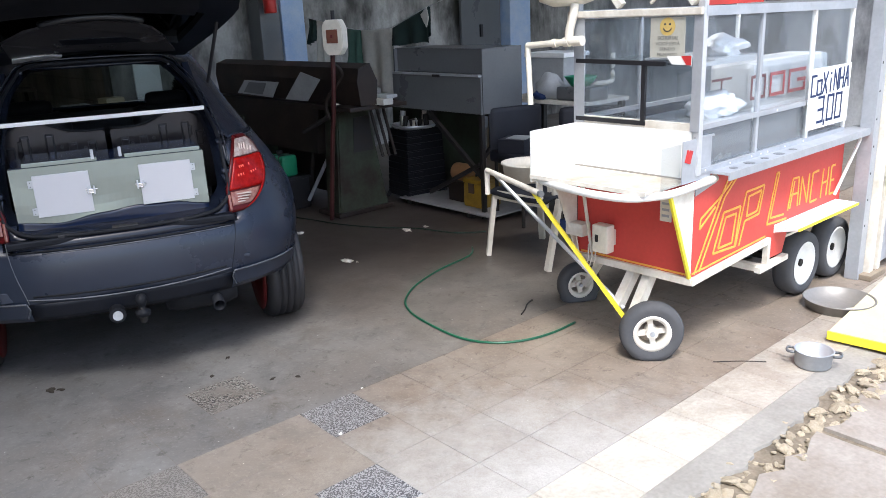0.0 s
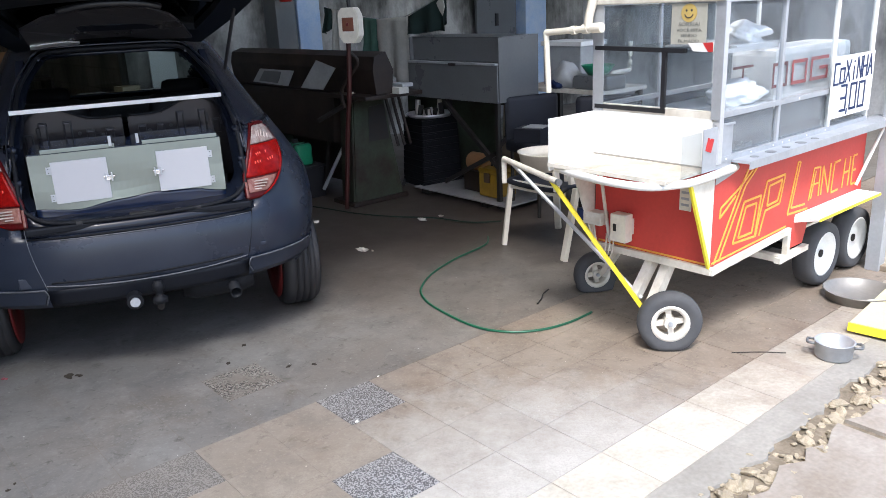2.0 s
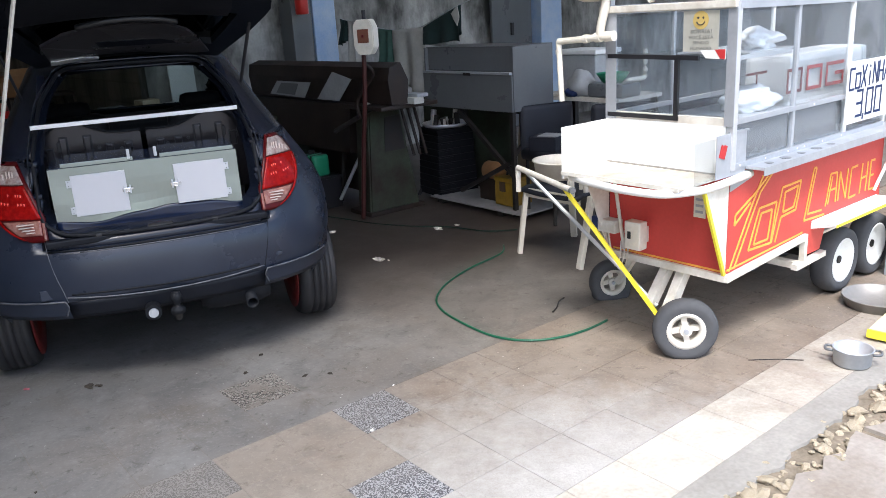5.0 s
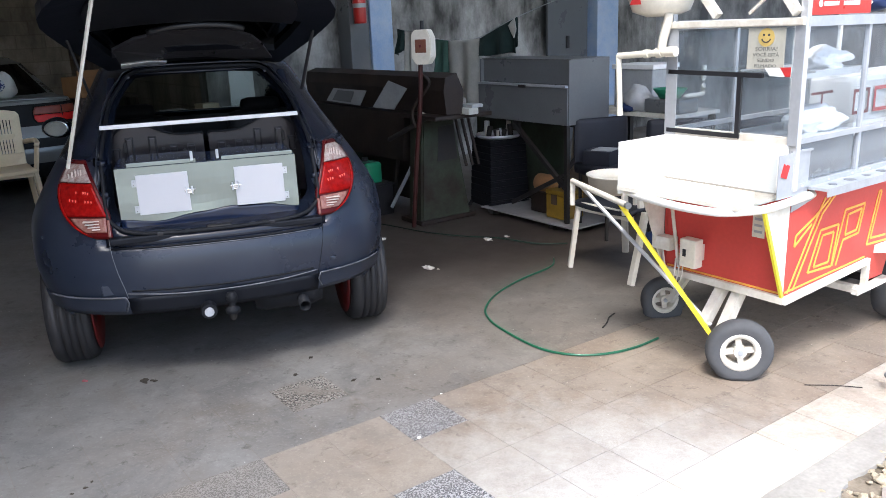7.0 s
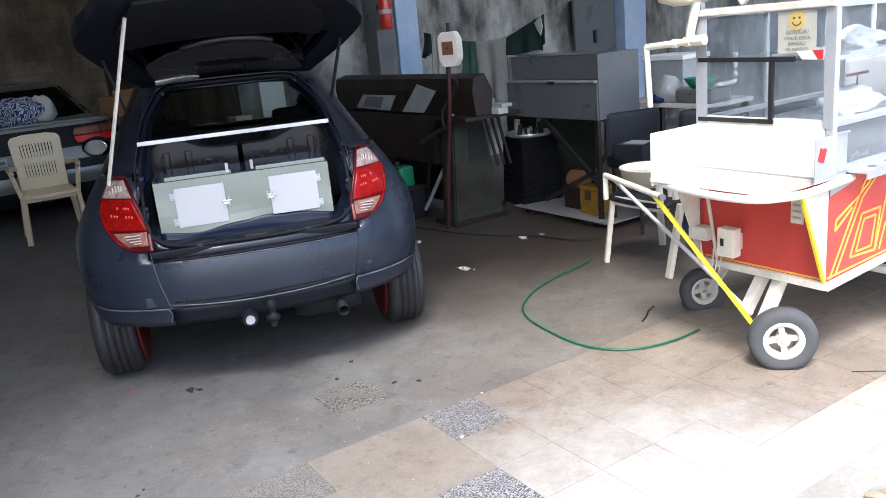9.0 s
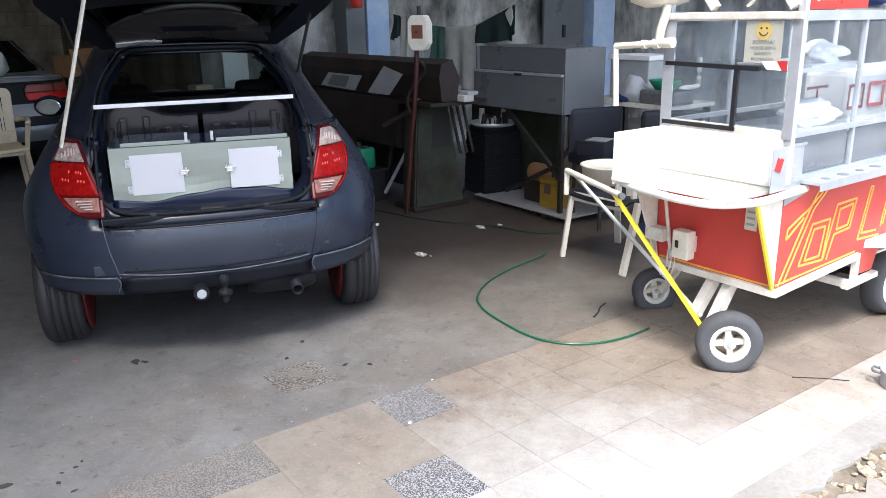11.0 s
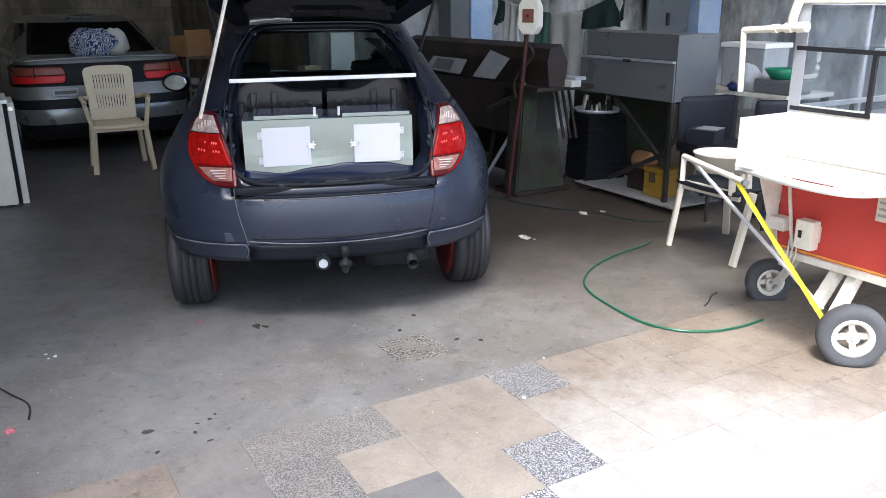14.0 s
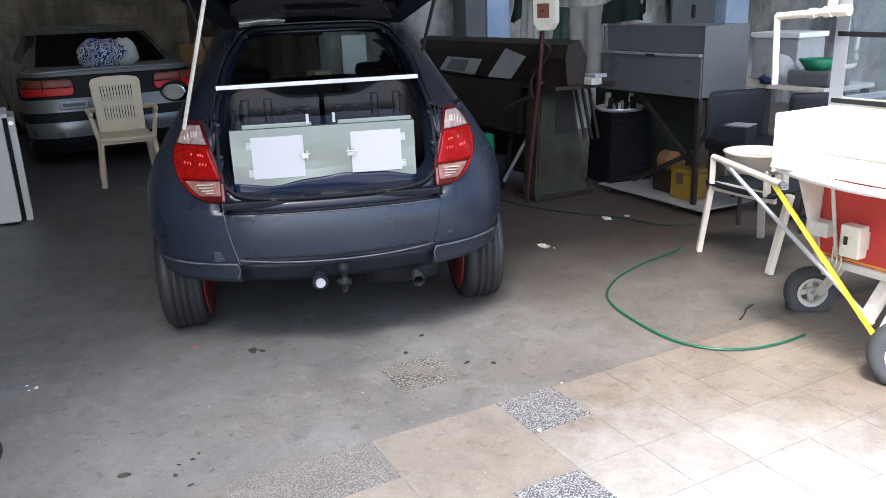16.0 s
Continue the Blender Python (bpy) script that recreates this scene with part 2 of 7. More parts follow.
def dirty_floor(name, tint=(1, 1, 1)):
    """Worn grey-brown cement tiles under years of dirt, joints hardly seen."""
    m = surf(name, (0.2, 0.18, 0.16), 0.45, scale=1.7, fine=70, mix=0.2, bump=0.25, depth=0.002, rough_var=0.22, detail=9)
    t = m.node_tree
    n, l = t.nodes, t.links
    b = n["Principled BSDF"]
    dirt, geo = dirt_color(t)
    co = n.new("ShaderNodeTexCoord")
    br = n.new("ShaderNodeTexBrick")
    br.offset = 0.0
    br.inputs["Scale"].default_value = 1.0
    br.inputs["Mortar Size"].default_value = 0.0018
    br.inputs["Mortar Smooth"].default_value = 0.8
    br.inputs["Brick Width"].default_value = 0.25
    br.inputs["Row Height"].default_value = 0.25
    br.inputs["Color1"].default_value = tuple(0.96 * c for c in tint) + (1,)
    br.inputs["Color2"].default_value = tuple(1.04 * c for c in tint) + (1,)
    br.inputs["Mortar"].default_value = (0.9, 0.88, 0.86, 1)
    l.new(co.outputs["Object"], br.inputs["Vector"])
    mu = n.new("ShaderNodeMix")
    mu.data_type, mu.blend_type = "RGBA", "MULTIPLY"
    mu.inputs[0].default_value = 1.0
    l.new(dirt, mu.inputs[6])
    l.new(br.outputs["Color"], mu.inputs[7])
    # dirt round the machine and stand, with their shade painted in
    off, far, no, ad, grime_shade, mx = n.new("ShaderNodeVectorMath"), n.new("ShaderNodeVectorMath"), n.new("ShaderNodeTexNoise"), n.new("ShaderNodeMath"), n.new("ShaderNodeMapRange"), n.new("ShaderNodeMix")
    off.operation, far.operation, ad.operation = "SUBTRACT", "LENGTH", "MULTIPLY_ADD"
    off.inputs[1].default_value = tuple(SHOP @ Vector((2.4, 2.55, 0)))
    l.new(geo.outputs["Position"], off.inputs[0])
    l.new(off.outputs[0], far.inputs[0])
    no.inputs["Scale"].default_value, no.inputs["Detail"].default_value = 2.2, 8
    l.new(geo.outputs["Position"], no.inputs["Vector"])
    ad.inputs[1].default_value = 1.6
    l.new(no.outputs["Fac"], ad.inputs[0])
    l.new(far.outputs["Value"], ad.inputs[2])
    grime_shade.inputs[1].default_value, grime_shade.inputs[2].default_value = 3.6, 2.1
    grime_shade.inputs[4].default_value = 0.9
    l.new(ad.outputs[0], grime_shade.inputs[0])
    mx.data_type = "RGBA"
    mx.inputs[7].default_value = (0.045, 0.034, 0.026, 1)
    l.new(grime_shade.outputs[0], mx.inputs[0])
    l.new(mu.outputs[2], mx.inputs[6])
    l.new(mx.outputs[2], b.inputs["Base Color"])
    return m


def chipped(name):
    """Dirty tile whose black and pale chips show where the dirt is worn off."""
    m = dirty_floor(name)
    t = m.node_tree
    n, l = t.nodes, t.links
    b = n["Principled BSDF"]
    out = b.inputs["Base Color"].links[0].from_socket
    co, no, worn = n.new("ShaderNodeTexCoord"), n.new("ShaderNodeTexNoise"), n.new("ShaderNodeMapRange")
    no.inputs["Scale"].default_value, no.inputs["Detail"].default_value = 9, 6
    l.new(co.outputs["Object"], no.inputs["Vector"])
    worn.inputs[1].default_value, worn.inputs[2].default_value = 0.36, 0.5
    worn.inputs[4].default_value = 0.9
    l.new(no.outputs["Fac"], worn.inputs[0])
    vo, sep = n.new("ShaderNodeTexVoronoi"), n.new("ShaderNodeSeparateColor")
    vo.inputs["Scale"].default_value = 165
    l.new(co.outputs["Object"], vo.inputs["Vector"])
    l.new(vo.outputs["Color"], sep.inputs[0])
    for k, share, color in ((0, 0.42, (0.014, 0.014, 0.014)), (1, 0.22, (0.26, 0.255, 0.235))):
        th, mul, mx = n.new("ShaderNodeMath"), n.new("ShaderNodeMath"), n.new("ShaderNodeMix")
        th.operation, mul.operation, mx.data_type = "LESS_THAN", "MULTIPLY", "RGBA"
        th.inputs[1].default_value = share
        l.new(sep.outputs[k], th.inputs[0])
        l.new(th.outputs[0], mul.inputs[0])
        l.new(worn.outputs[0], mul.inputs[1])
        l.new(mul.outputs[0], mx.inputs[0])
        l.new(out, mx.inputs[6])
        mx.inputs[7].default_value = (*color, 1)
        out = mx.outputs[2]
    l.new(out, b.inputs["Base Color"])
    return m


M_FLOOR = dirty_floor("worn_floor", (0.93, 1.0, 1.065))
M_TILE_DIRTY = dirty_floor("reddish_dirty_tile", (1.12, 1.02, 0.95))
M_TILE_LIGHT = terrazzo("light_terrazzo", (0.44, 0.425, 0.395), (0.395, 0.378, 0.35), 260, 0.3, 0.45, 0.95, 0.14)
M_TILE_BROWN = terrazzo("brown_terrazzo", (0.325, 0.286, 0.238), (0.265, 0.232, 0.19), 230, 0.35, 0.45, 0.85, 0.16)
M_TILE_CREAM = trodden(surf("cream_tile", (0.52, 0.49, 0.43), 0.6, scale=7, mix=0.8, other=(0.38, 0.34, 0.275), grit=0.16, random_value=0.07), 0.8, 0.05)
M_TILE_BW = terrazzo("black_white_terrazzo", (0.42, 0.425, 0.435), (0.045, 0.048, 0.058), 270, 0.55, 0.45, 0.45)
M_TILE_GREY = terrazzo("grey_terrazzo", (0.215, 0.216, 0.214), (0.04, 0.042, 0.045), 250, 0.5, 0.45, 0.5)
M_TILE_SALT = terrazzo("salt_and_pepper_terrazzo", (0.33, 0.335, 0.345), (0.03, 0.033, 0.042), 280, 0.55, 0.45, 0.3)
M_TILE_SPECK = chipped("dark_speckled_tile")
M_TILE_BLUE = trodden(surf("slate_grey_tile", (0.1, 0.103, 0.11), 0.6, scale=8, mix=0.5, random_value=0.06), 0.6)
M_GROUT = trodden(surf("grout", (0.1, 0.09, 0.08), 0.9), 0.95, 0.3)
M_KERB = surf("kerb_concrete", (0.325, 0.308, 0.275), 0.85, scale=5, mix=0.7, other=(0.22, 0.205, 0.18), bump=0.4, grit=0.14)
M_SLAB = surf("pavement_concrete", (0.37, 0.335, 0.295), 0.9, scale=4, mix=0.85, other=(0.23, 0.19, 0.15), detail=10, bump=0.5, random_value=0.06, grit=0.14)
M_RUBBLE = surf("rubble", (0.52, 0.455, 0.345), 0.95, scale=14, fine=120, mix=0.8, other=(0.3, 0.23, 0.14), bump=0.6, depth=0.006, random_value=0.2, grit=0.14)
M_CLOD = surf("dark_dirt", (0.045, 0.036, 0.028), 0.95, bump=0.5)
M_SOIL = surf("soil", (0.27, 0.225, 0.165), 0.95, scale=14, mix=0.9, other=(0.09, 0.072, 0.05), bump=0.7, depth=0.01, grit=0.14)
# assumed street colour, chosen pale to throw daylight into the workshop
M_ROAD = surf("pale_bounce_street", (0.34, 0.32, 0.29), 0.9, scale=1.5, mix=0.7, other=(0.24, 0.225, 0.2), bump=0.5)
M_WALL = wall_paint("limewashed_wall", (0.42, 0.41, 0.385), (0.2, 0.19, 0.172), (0.06, 0.058, 0.052))
M_WALL_PALE = wall_paint("pale_limewash", (0.68, 0.69, 0.69), (0.5, 0.51, 0.51), (0.22, 0.225, 0.23))
M_WALL_DARK = wall_paint("grey_block_wall", (0.38, 0.325, 0.255), (0.28, 0.235, 0.185), (0.16, 0.135, 0.105), blocks=True)
M_BLUE = surf("blue_paint", (0.3, 0.42, 0.62), 0.8, scale=5, mix=0.7, other=(0.5, 0.56, 0.62), bump=0.3)
M_CEIL = surf("ceiling_plaster", (0.75, 0.74, 0.72), 0.9, scale=1.5, mix=0.5)
M_CAR = surf("matte_dark_car_paint", (0.0062, 0.0088, 0.0175), 0.2, scale=2.5, fine=200, mix=0.5, other=(0.013, 0.0172, 0.029), bump=0.02, rough_var=0.1, spec=0.36)
M_BUMPER = surf("faded_dark_plastic", (0.0105, 0.0148, 0.0275), 0.29, scale=3, fine=240, mix=0.8, other=(0.0195, 0.0258, 0.0415), bump=0.06, rough_var=0.16, spec=0.45)
M_INNER = surf("black_car_inside", (0.018, 0.019, 0.024), 0.6, scale=4, mix=0.4)
M_TRIM = surf("dark_trim_board", (0.005, 0.0055, 0.008), 0.45, scale=5, mix=0.4)
M_SEATBACK = surf("dark_steel_seat_back", (0.034, 0.031, 0.036), 0.2, metal=0.3, scale=6, mix=0.4)
M_RUBBER = surf("tyre_rubber", (0.013, 0.013, 0.016), 0.6, scale=8, mix=0.6, other=(0.028, 0.027, 0.028), bump=0.3)
M_TYRE_GREY = surf("dusty_tyre_rubber", (0.06, 0.062, 0.068), 0.85, scale=9, mix=0.6, other=(0.09, 0.09, 0.092), bump=0.3)
M_RED_RIM = surf("red_rim_paint", (0.13, 0.009, 0.009), 0.5)
M_LENS_RED = surf("red_lens", (0.3, 0.006, 0.005), 0.16, scale=45, mix=0.9, other=(0.15, 0.002, 0.002), fine=150, bump=0.1, coat=0.0, spec=0.15)
M_LENS_DARK = surf("dark_red_lens", (0.07, 0.003, 0.004), 0.3, scale=30, mix=0.5, coat=0.0, spec=0.2)
M_LENS_CLEAR = surf("clear_lens", (0.4, 0.34, 0.31), 0.14, scale=40, mix=0.8, other=(0.16, 0.07, 0.055), fine=200, bump=0.2, coat=0.05, spec=0.3)
M_ORANGE = surf("brown_orange_lens", (0.26, 0.06, 0.035), 0.35, scale=12, mix=0.6, other=(0.12, 0.03, 0.02), spec=0.3)
M_LENS_ROSE = surf("rose_lens", (0.3, 0.16, 0.13), 0.16, scale=40, mix=0.8, other=(0.14, 0.025, 0.02), fine=200, bump=0.2, coat=0.05, spec=0.3)
M_RED_GLINT = surf("bright_red_glint", (0.9, 0.1, 0.07), 0.2, bump=0)
M_RIB = surf("lamp_reflector", (0.56, 0.46, 0.42), 0.25, bump=0)
M_LAMP_DULL = surf("dull_red_lens", (0.62, 0.014, 0.012), 0.4, spec=0.3, mix=0.4, other=(0.35, 0.008, 0.006))
M_TRAY = surf("stained_white_tray", (0.62, 0.58, 0.5), 0.5, scale=9, mix=0.85, other=(0.36, 0.28, 0.2), bump=0.1)
M_PAN = surf("brown_grey_pan", (0.27, 0.255, 0.235), 0.45, metal=0.3, scale=6, mix=0.5)
M_SEAL = surf("black_rubber_seal", (0.008, 0.009, 0.012), 0.65, spec=0.2, bump=0.1)
M_MIRROR = surf("dark_mirror", (0.5, 0.58, 0.62), 0.05, metal=1.0, mix=0.1, bump=0, rough_var=0.02)
M_SHELF_GREY = surf("grey_shelf_sheet", (0.28, 0.28, 0.28), 0.5, scale=6, mix=0.6, other=(0.17, 0.165, 0.16))
# navy colour stands for what the shiny box reflects
M_DARK_REFLECTION = surf("navy_reflection", (0.008, 0.016, 0.045), 0.18, scale=6, mix=0.5, other=(0.004, 0.006, 0.014), bump=0.02, rough_var=0.05)
M_STEEL = surf("galvanised_sheet", (0.27, 0.308, 0.29), 0.24, metal=0.6, scale=3, fine=20, mix=0.5, other=(0.22, 0.255, 0.24), bump=0.02, rough_var=0.05, grit=0.03)
M_ALU = surf("aluminium", (0.66, 0.67, 0.69), 0.38, metal=0.45, scale=6, fine=90, mix=0.4, bump=0.05)
M_ALU_DULL = surf("dull_aluminium", (0.45, 0.47, 0.5), 0.45, metal=0.35, scale=5, fine=60, mix=0.5, bump=0.08)
M_WHITE = surf("white_paint", (0.8, 0.8, 0.78), 0.45, scale=5, mix=0.3, other=(0.66, 0.64, 0.58), bump=0.08)
M_WHITE_WORN = surf("worn_white_paint", (0.72, 0.69, 0.62), 0.5, scale=11, mix=0.6, other=(0.42, 0.36, 0.28), bump=0.15)
M_RED = surf("red_cart_paint", (0.56, 0.055, 0.045), 0.5, scale=3, mix=0.5, other=(0.46, 0.05, 0.04), bump=0.06)
M_YELLOW = surf("yellow_paint", (0.85, 0.72, 0.03), 0.5, scale=6, mix=0.4, other=(0.7, 0.6, 0.1))
M_YELLOW_LINE = surf("orange_yellow_line_paint", (0.85, 0.42, 0.07), 0.5, scale=20, mix=0.4)
M_PVC = surf("cream_pvc", (0.78, 0.73, 0.62), 0.4, scale=10, mix=0.4, bump=0.03)
M_CHAIR = surf("cream_plastic", (0.7, 0.58, 0.39), 0.5, scale=5, mix=0.4, other=(0.6, 0.48, 0.32), bump=0.05)
M_CHAIR_WHITE = surf("off_white_plastic", (0.7, 0.66, 0.57), 0.5, scale=5, mix=0.5, other=(0.55, 0.5, 0.42), bump=0.05)
M_BLACK = surf("black_plastic", (0.014, 0.014, 0.017), 0.5, scale=5, mix=0.3)
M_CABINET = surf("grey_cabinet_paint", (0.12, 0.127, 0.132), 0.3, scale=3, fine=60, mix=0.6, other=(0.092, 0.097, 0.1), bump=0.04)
M_IRON = surf("dark_angle_iron", (0.014, 0.0135, 0.014), 0.65, metal=0.1, scale=12, mix=0.6, other=(0.03, 0.021, 0.016))
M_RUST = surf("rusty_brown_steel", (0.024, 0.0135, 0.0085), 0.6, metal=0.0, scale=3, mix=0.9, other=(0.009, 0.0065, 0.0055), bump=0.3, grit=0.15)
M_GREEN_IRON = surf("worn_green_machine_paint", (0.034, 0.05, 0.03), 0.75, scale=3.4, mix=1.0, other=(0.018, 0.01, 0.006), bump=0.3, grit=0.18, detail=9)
M_RED_PIPE = surf("red_pipe_paint", (0.05, 0.009, 0.008), 0.5, scale=8, mix=0.5)
M_PAPER = surf("pale_sheet", (0.36, 0.375, 0.375), 0.5, scale=8, mix=0.4)
M_PLATE = surf("blank_plate_white", (0.45, 0.455, 0.48), 0.45, scale=3, mix=0.03, bump=0.0, grit=0.01)
M_HOSE = surf("green_hose", (0.006, 0.1, 0.05), 0.35, scale=20, mix=0.3, coat=0.3)
# green hose colour with the shade by the machine painted in
M_HOSE_SHADED = surf("shaded_green_hose", (0.006, 0.03, 0.018), 0.6, scale=20, mix=0.4)
M_GREEN = surf("green_plastic", (0.015, 0.22, 0.11), 0.45, scale=6, mix=0.4)
M_YBOX = surf("yellow_tool_box", (0.32, 0.19, 0.015), 0.5, scale=10, mix=0.6, other=(0.15, 0.09, 0.02))
M_SWITCH = surf("brown_switch_plate", (0.2, 0.075, 0.045), 0.6)
M_NOTICE = surf("cream_paper", (0.44, 0.43, 0.37), 0.6, bump=0)
M_INK_FADED = surf("faded_ink", (0.17, 0.17, 0.16), 0.7, bump=0)
M_NAVY = surf("dark_navy_vinyl", (0.009, 0.011, 0.019), 0.65)
M_CARD = surf("cardboard", (0.3, 0.15, 0.062), 0.85, scale=8, mix=0.5)
M_CLOTH = surf("pale_cloth", (0.5, 0.49, 0.44), 0.95, scale=7, mix=0.5, bump=0.3)
M_CLOTH_GREEN = surf("dark_green_cloth", (0.012, 0.03, 0.027), 0.95, scale=7, mix=0.5, bump=0.3)
M_CLOTH_TEAL = surf("faded_green_cloth", (0.06, 0.13, 0.1), 0.95, scale=7, mix=0.5, bump=0.3)
M_WOOD = surf("grey_wood", (0.3, 0.24, 0.17), 0.8, scale=8, mix=0.6, bump=0.3)
M_DARKWOOD = surf("dark_wood", (0.08, 0.05, 0.035), 0.7, scale=8, mix=0.6)
M_SEDAN = surf("silver_grey_car_paint", (0.195, 0.204, 0.192), 0.3, metal=0.45, scale=2, mix=0.3, bump=0.02, coat=0.4)
M_SEDAN_DARK = surf("black_trim", (0.01, 0.01, 0.011), 0.55, spec=0.2)
M_RED_EXT = surf("red_enamel", (0.5, 0.02, 0.015), 0.3, coat=0.4)
M_SIGN_BLUE = surf("blue_lettering", (0.012, 0.03, 0.11), 0.6, bump=0)
M_SIGN_RED = surf("red_lettering", (0.5, 0.03, 0.03), 0.6, bump=0)
M_SIGN_DULL = surf("dull_red_lettering", (0.2, 0.035, 0.035), 0.6, bump=0)
M_INK = surf("dark_ink", (0.04, 0.04, 0.045), 0.7, bump=0)
M_SMILE = surf("yellow_ink", (0.58, 0.42, 0.13), 0.6, bump=0)
M_CHROME = surf("polished_steel", (0.7, 0.7, 0.7), 0.15, metal=1.0, scale=5, mix=0.2, bump=0)
M_GLASS = glass("cart_glass", (0.95, 0.98, 1.0), 0.03, 0.95, 0.035, 0.012)
M_GLASS_CLEAN = glass("clean_glass", (1, 1, 1), 0.02, 0.97, 0.02)
M_GLASS_CAR = glass("car_glass", (0.75, 0.85, 0.8), 0.03, 0.48)
M_GLASS_TINT = glass("tinted_glass", (0.2, 0.22, 0.22), 0.03, 0.4)
M_BAG = surf("white_bag", (0.92, 0.92, 0.92), 0.5, scale=12, mix=0.1, bump=0.3, depth=0.006)
M_ENAMEL = surf("white_enamel", (0.88, 0.88, 0.87), 0.35, scale=4, mix=0.1, bump=0.02)
# grey of the dim case inside and reflections in its lower glass
M_CASE_PANEL = surf("dim_glass_grey", (0.3, 0.305, 0.315), 0.25, metal=0.3, scale=4, mix=0.6, other=(0.2, 0.2, 0.205), bump=0.04)



def patterned(name, ground, ink):
    m = surf(name, ground, 0.9, scale=6, mix=0.2)
    t = m.node_tree
    n, l = t.nodes, t.links
    b = n["Principled BSDF"]
    old = b.inputs["Base Color"].links[0].from_socket
    co = n.new("ShaderNodeTexCoord")
    wv = n.new("ShaderNodeTexNoise")
    wv.inputs["Scale"].default_value = 8.5
    wv.inputs["Detail"].default_value = 0.5
    wv.inputs["Distortion"].default_value = 1.5
    l.new(co.outputs["Object"], wv.inputs["Vector"])
    pp = n.new("ShaderNodeMath")
    pp.operation = "PINGPONG"
    pp.inputs[1].default_value = 0.06
    l.new(wv.outputs["Fac"], pp.inputs[0])
    th = n.new("ShaderNodeMath")
    th.operation = "GREATER_THAN"
    th.inputs[1].default_value = 0.026
    l.new(pp.outputs[0], th.inputs[0])
    mx = n.new("ShaderNodeMix")
    mx.data_type = "RGBA"
    l.new(th.outputs[0], mx.inputs[0])
    l.new(old, mx.inputs[6])
    mx.inputs[7].default_value = (*ink, 1)
    l.new(mx.outputs[2], b.inputs["Base Color"])
    return m


M_PATTERN = patterned("blue_white_cloth", (0.5, 0.53, 0.56), (0.02, 0.04, 0.13))


# ---- mesh helpers ----
def part(name, bm, material, parent, label="", smooth=False):
    me = bpy.data.meshes.new(name)
    bm.normal_update()
    bm.to_mesh(me)
    bm.free()
    if smooth:
        me.shade_smooth()
    me.materials.append(material)
    ob = new(name, me)
    ob.parent = parent
    if label:
        tagged(ob, label)
    return ob


def thing(name, label, category, m, group="", kind=""):
    ob = new(name)
    ob.matrix_basis = m
    return tagged(ob, label, category, group, kind)


def setting(name, bm, material, m, label, category, smooth=False):
    ob = part(name, bm, material, None, "", smooth)
    ob.matrix_basis = m
    return tagged(ob, label, category, "", "structure")


def box(x0, x1, y0, y1, z0, z1, bevel=0.0, bm=None, m=None):
    b = bmesh.new()
    r = bmesh.ops.create_cube(b, size=1, matrix=Matrix.Translation(((x0 + x1) / 2, (y0 + y1) / 2, (z0 + z1) / 2)) @ Matrix.Diagonal((abs(x1 - x0), abs(y1 - y0), abs(z1 - z0), 1)))
    if bevel:
        bmesh.ops.bevel(b, geom=b.edges[:], offset=bevel, segments=2, affect="EDGES", profile=0.6)
    if m:
        b.transform(m)
    return join(bm, b)


def join(bm, b):
    if bm is None:
        return b
    me = bpy.data.meshes.new("tmp")
    b.to_mesh(me)
    b.free()
    bm.from_mesh(me)
    bpy.data.meshes.remove(me)
    return bm


def rod(p, q, r, bm=None, seg=14, r2=None):
    p, q = Vector(p), Vector(q)
    b = bmesh.new()
    d = q - p
    bmesh.ops.create_cone(b, cap_ends=True, segments=seg, radius1=r, radius2=r if r2 is None else r2, depth=d.length,
                          matrix=Matrix.Translation((p + q) / 2) @ d.to_track_quat("Z", "Y").to_matrix().to_4x4())
    return join(bm, b)


def beam(p, q, sx, sy, bm=None, up=(0, 0, 1), bevel=0.0):
    """A square bar from p to q."""
    p, q = Vector(p), Vector(q)
    d = (q - p)
    zax = d.normalized()
    xax = Vector(up).cross(zax)
    if xax.length < 1e-4:
        xax = Vector((1, 0, 0))
    xax.normalize()
    yax = zax.cross(xax)
    rot = Matrix((xax, yax, zax)).transposed().to_4x4()
    return box(-sx / 2, sx / 2, -sy / 2, sy / 2, -d.length / 2, d.length / 2, bevel, bm, Matrix.Translation((p + q) / 2) @ rot)


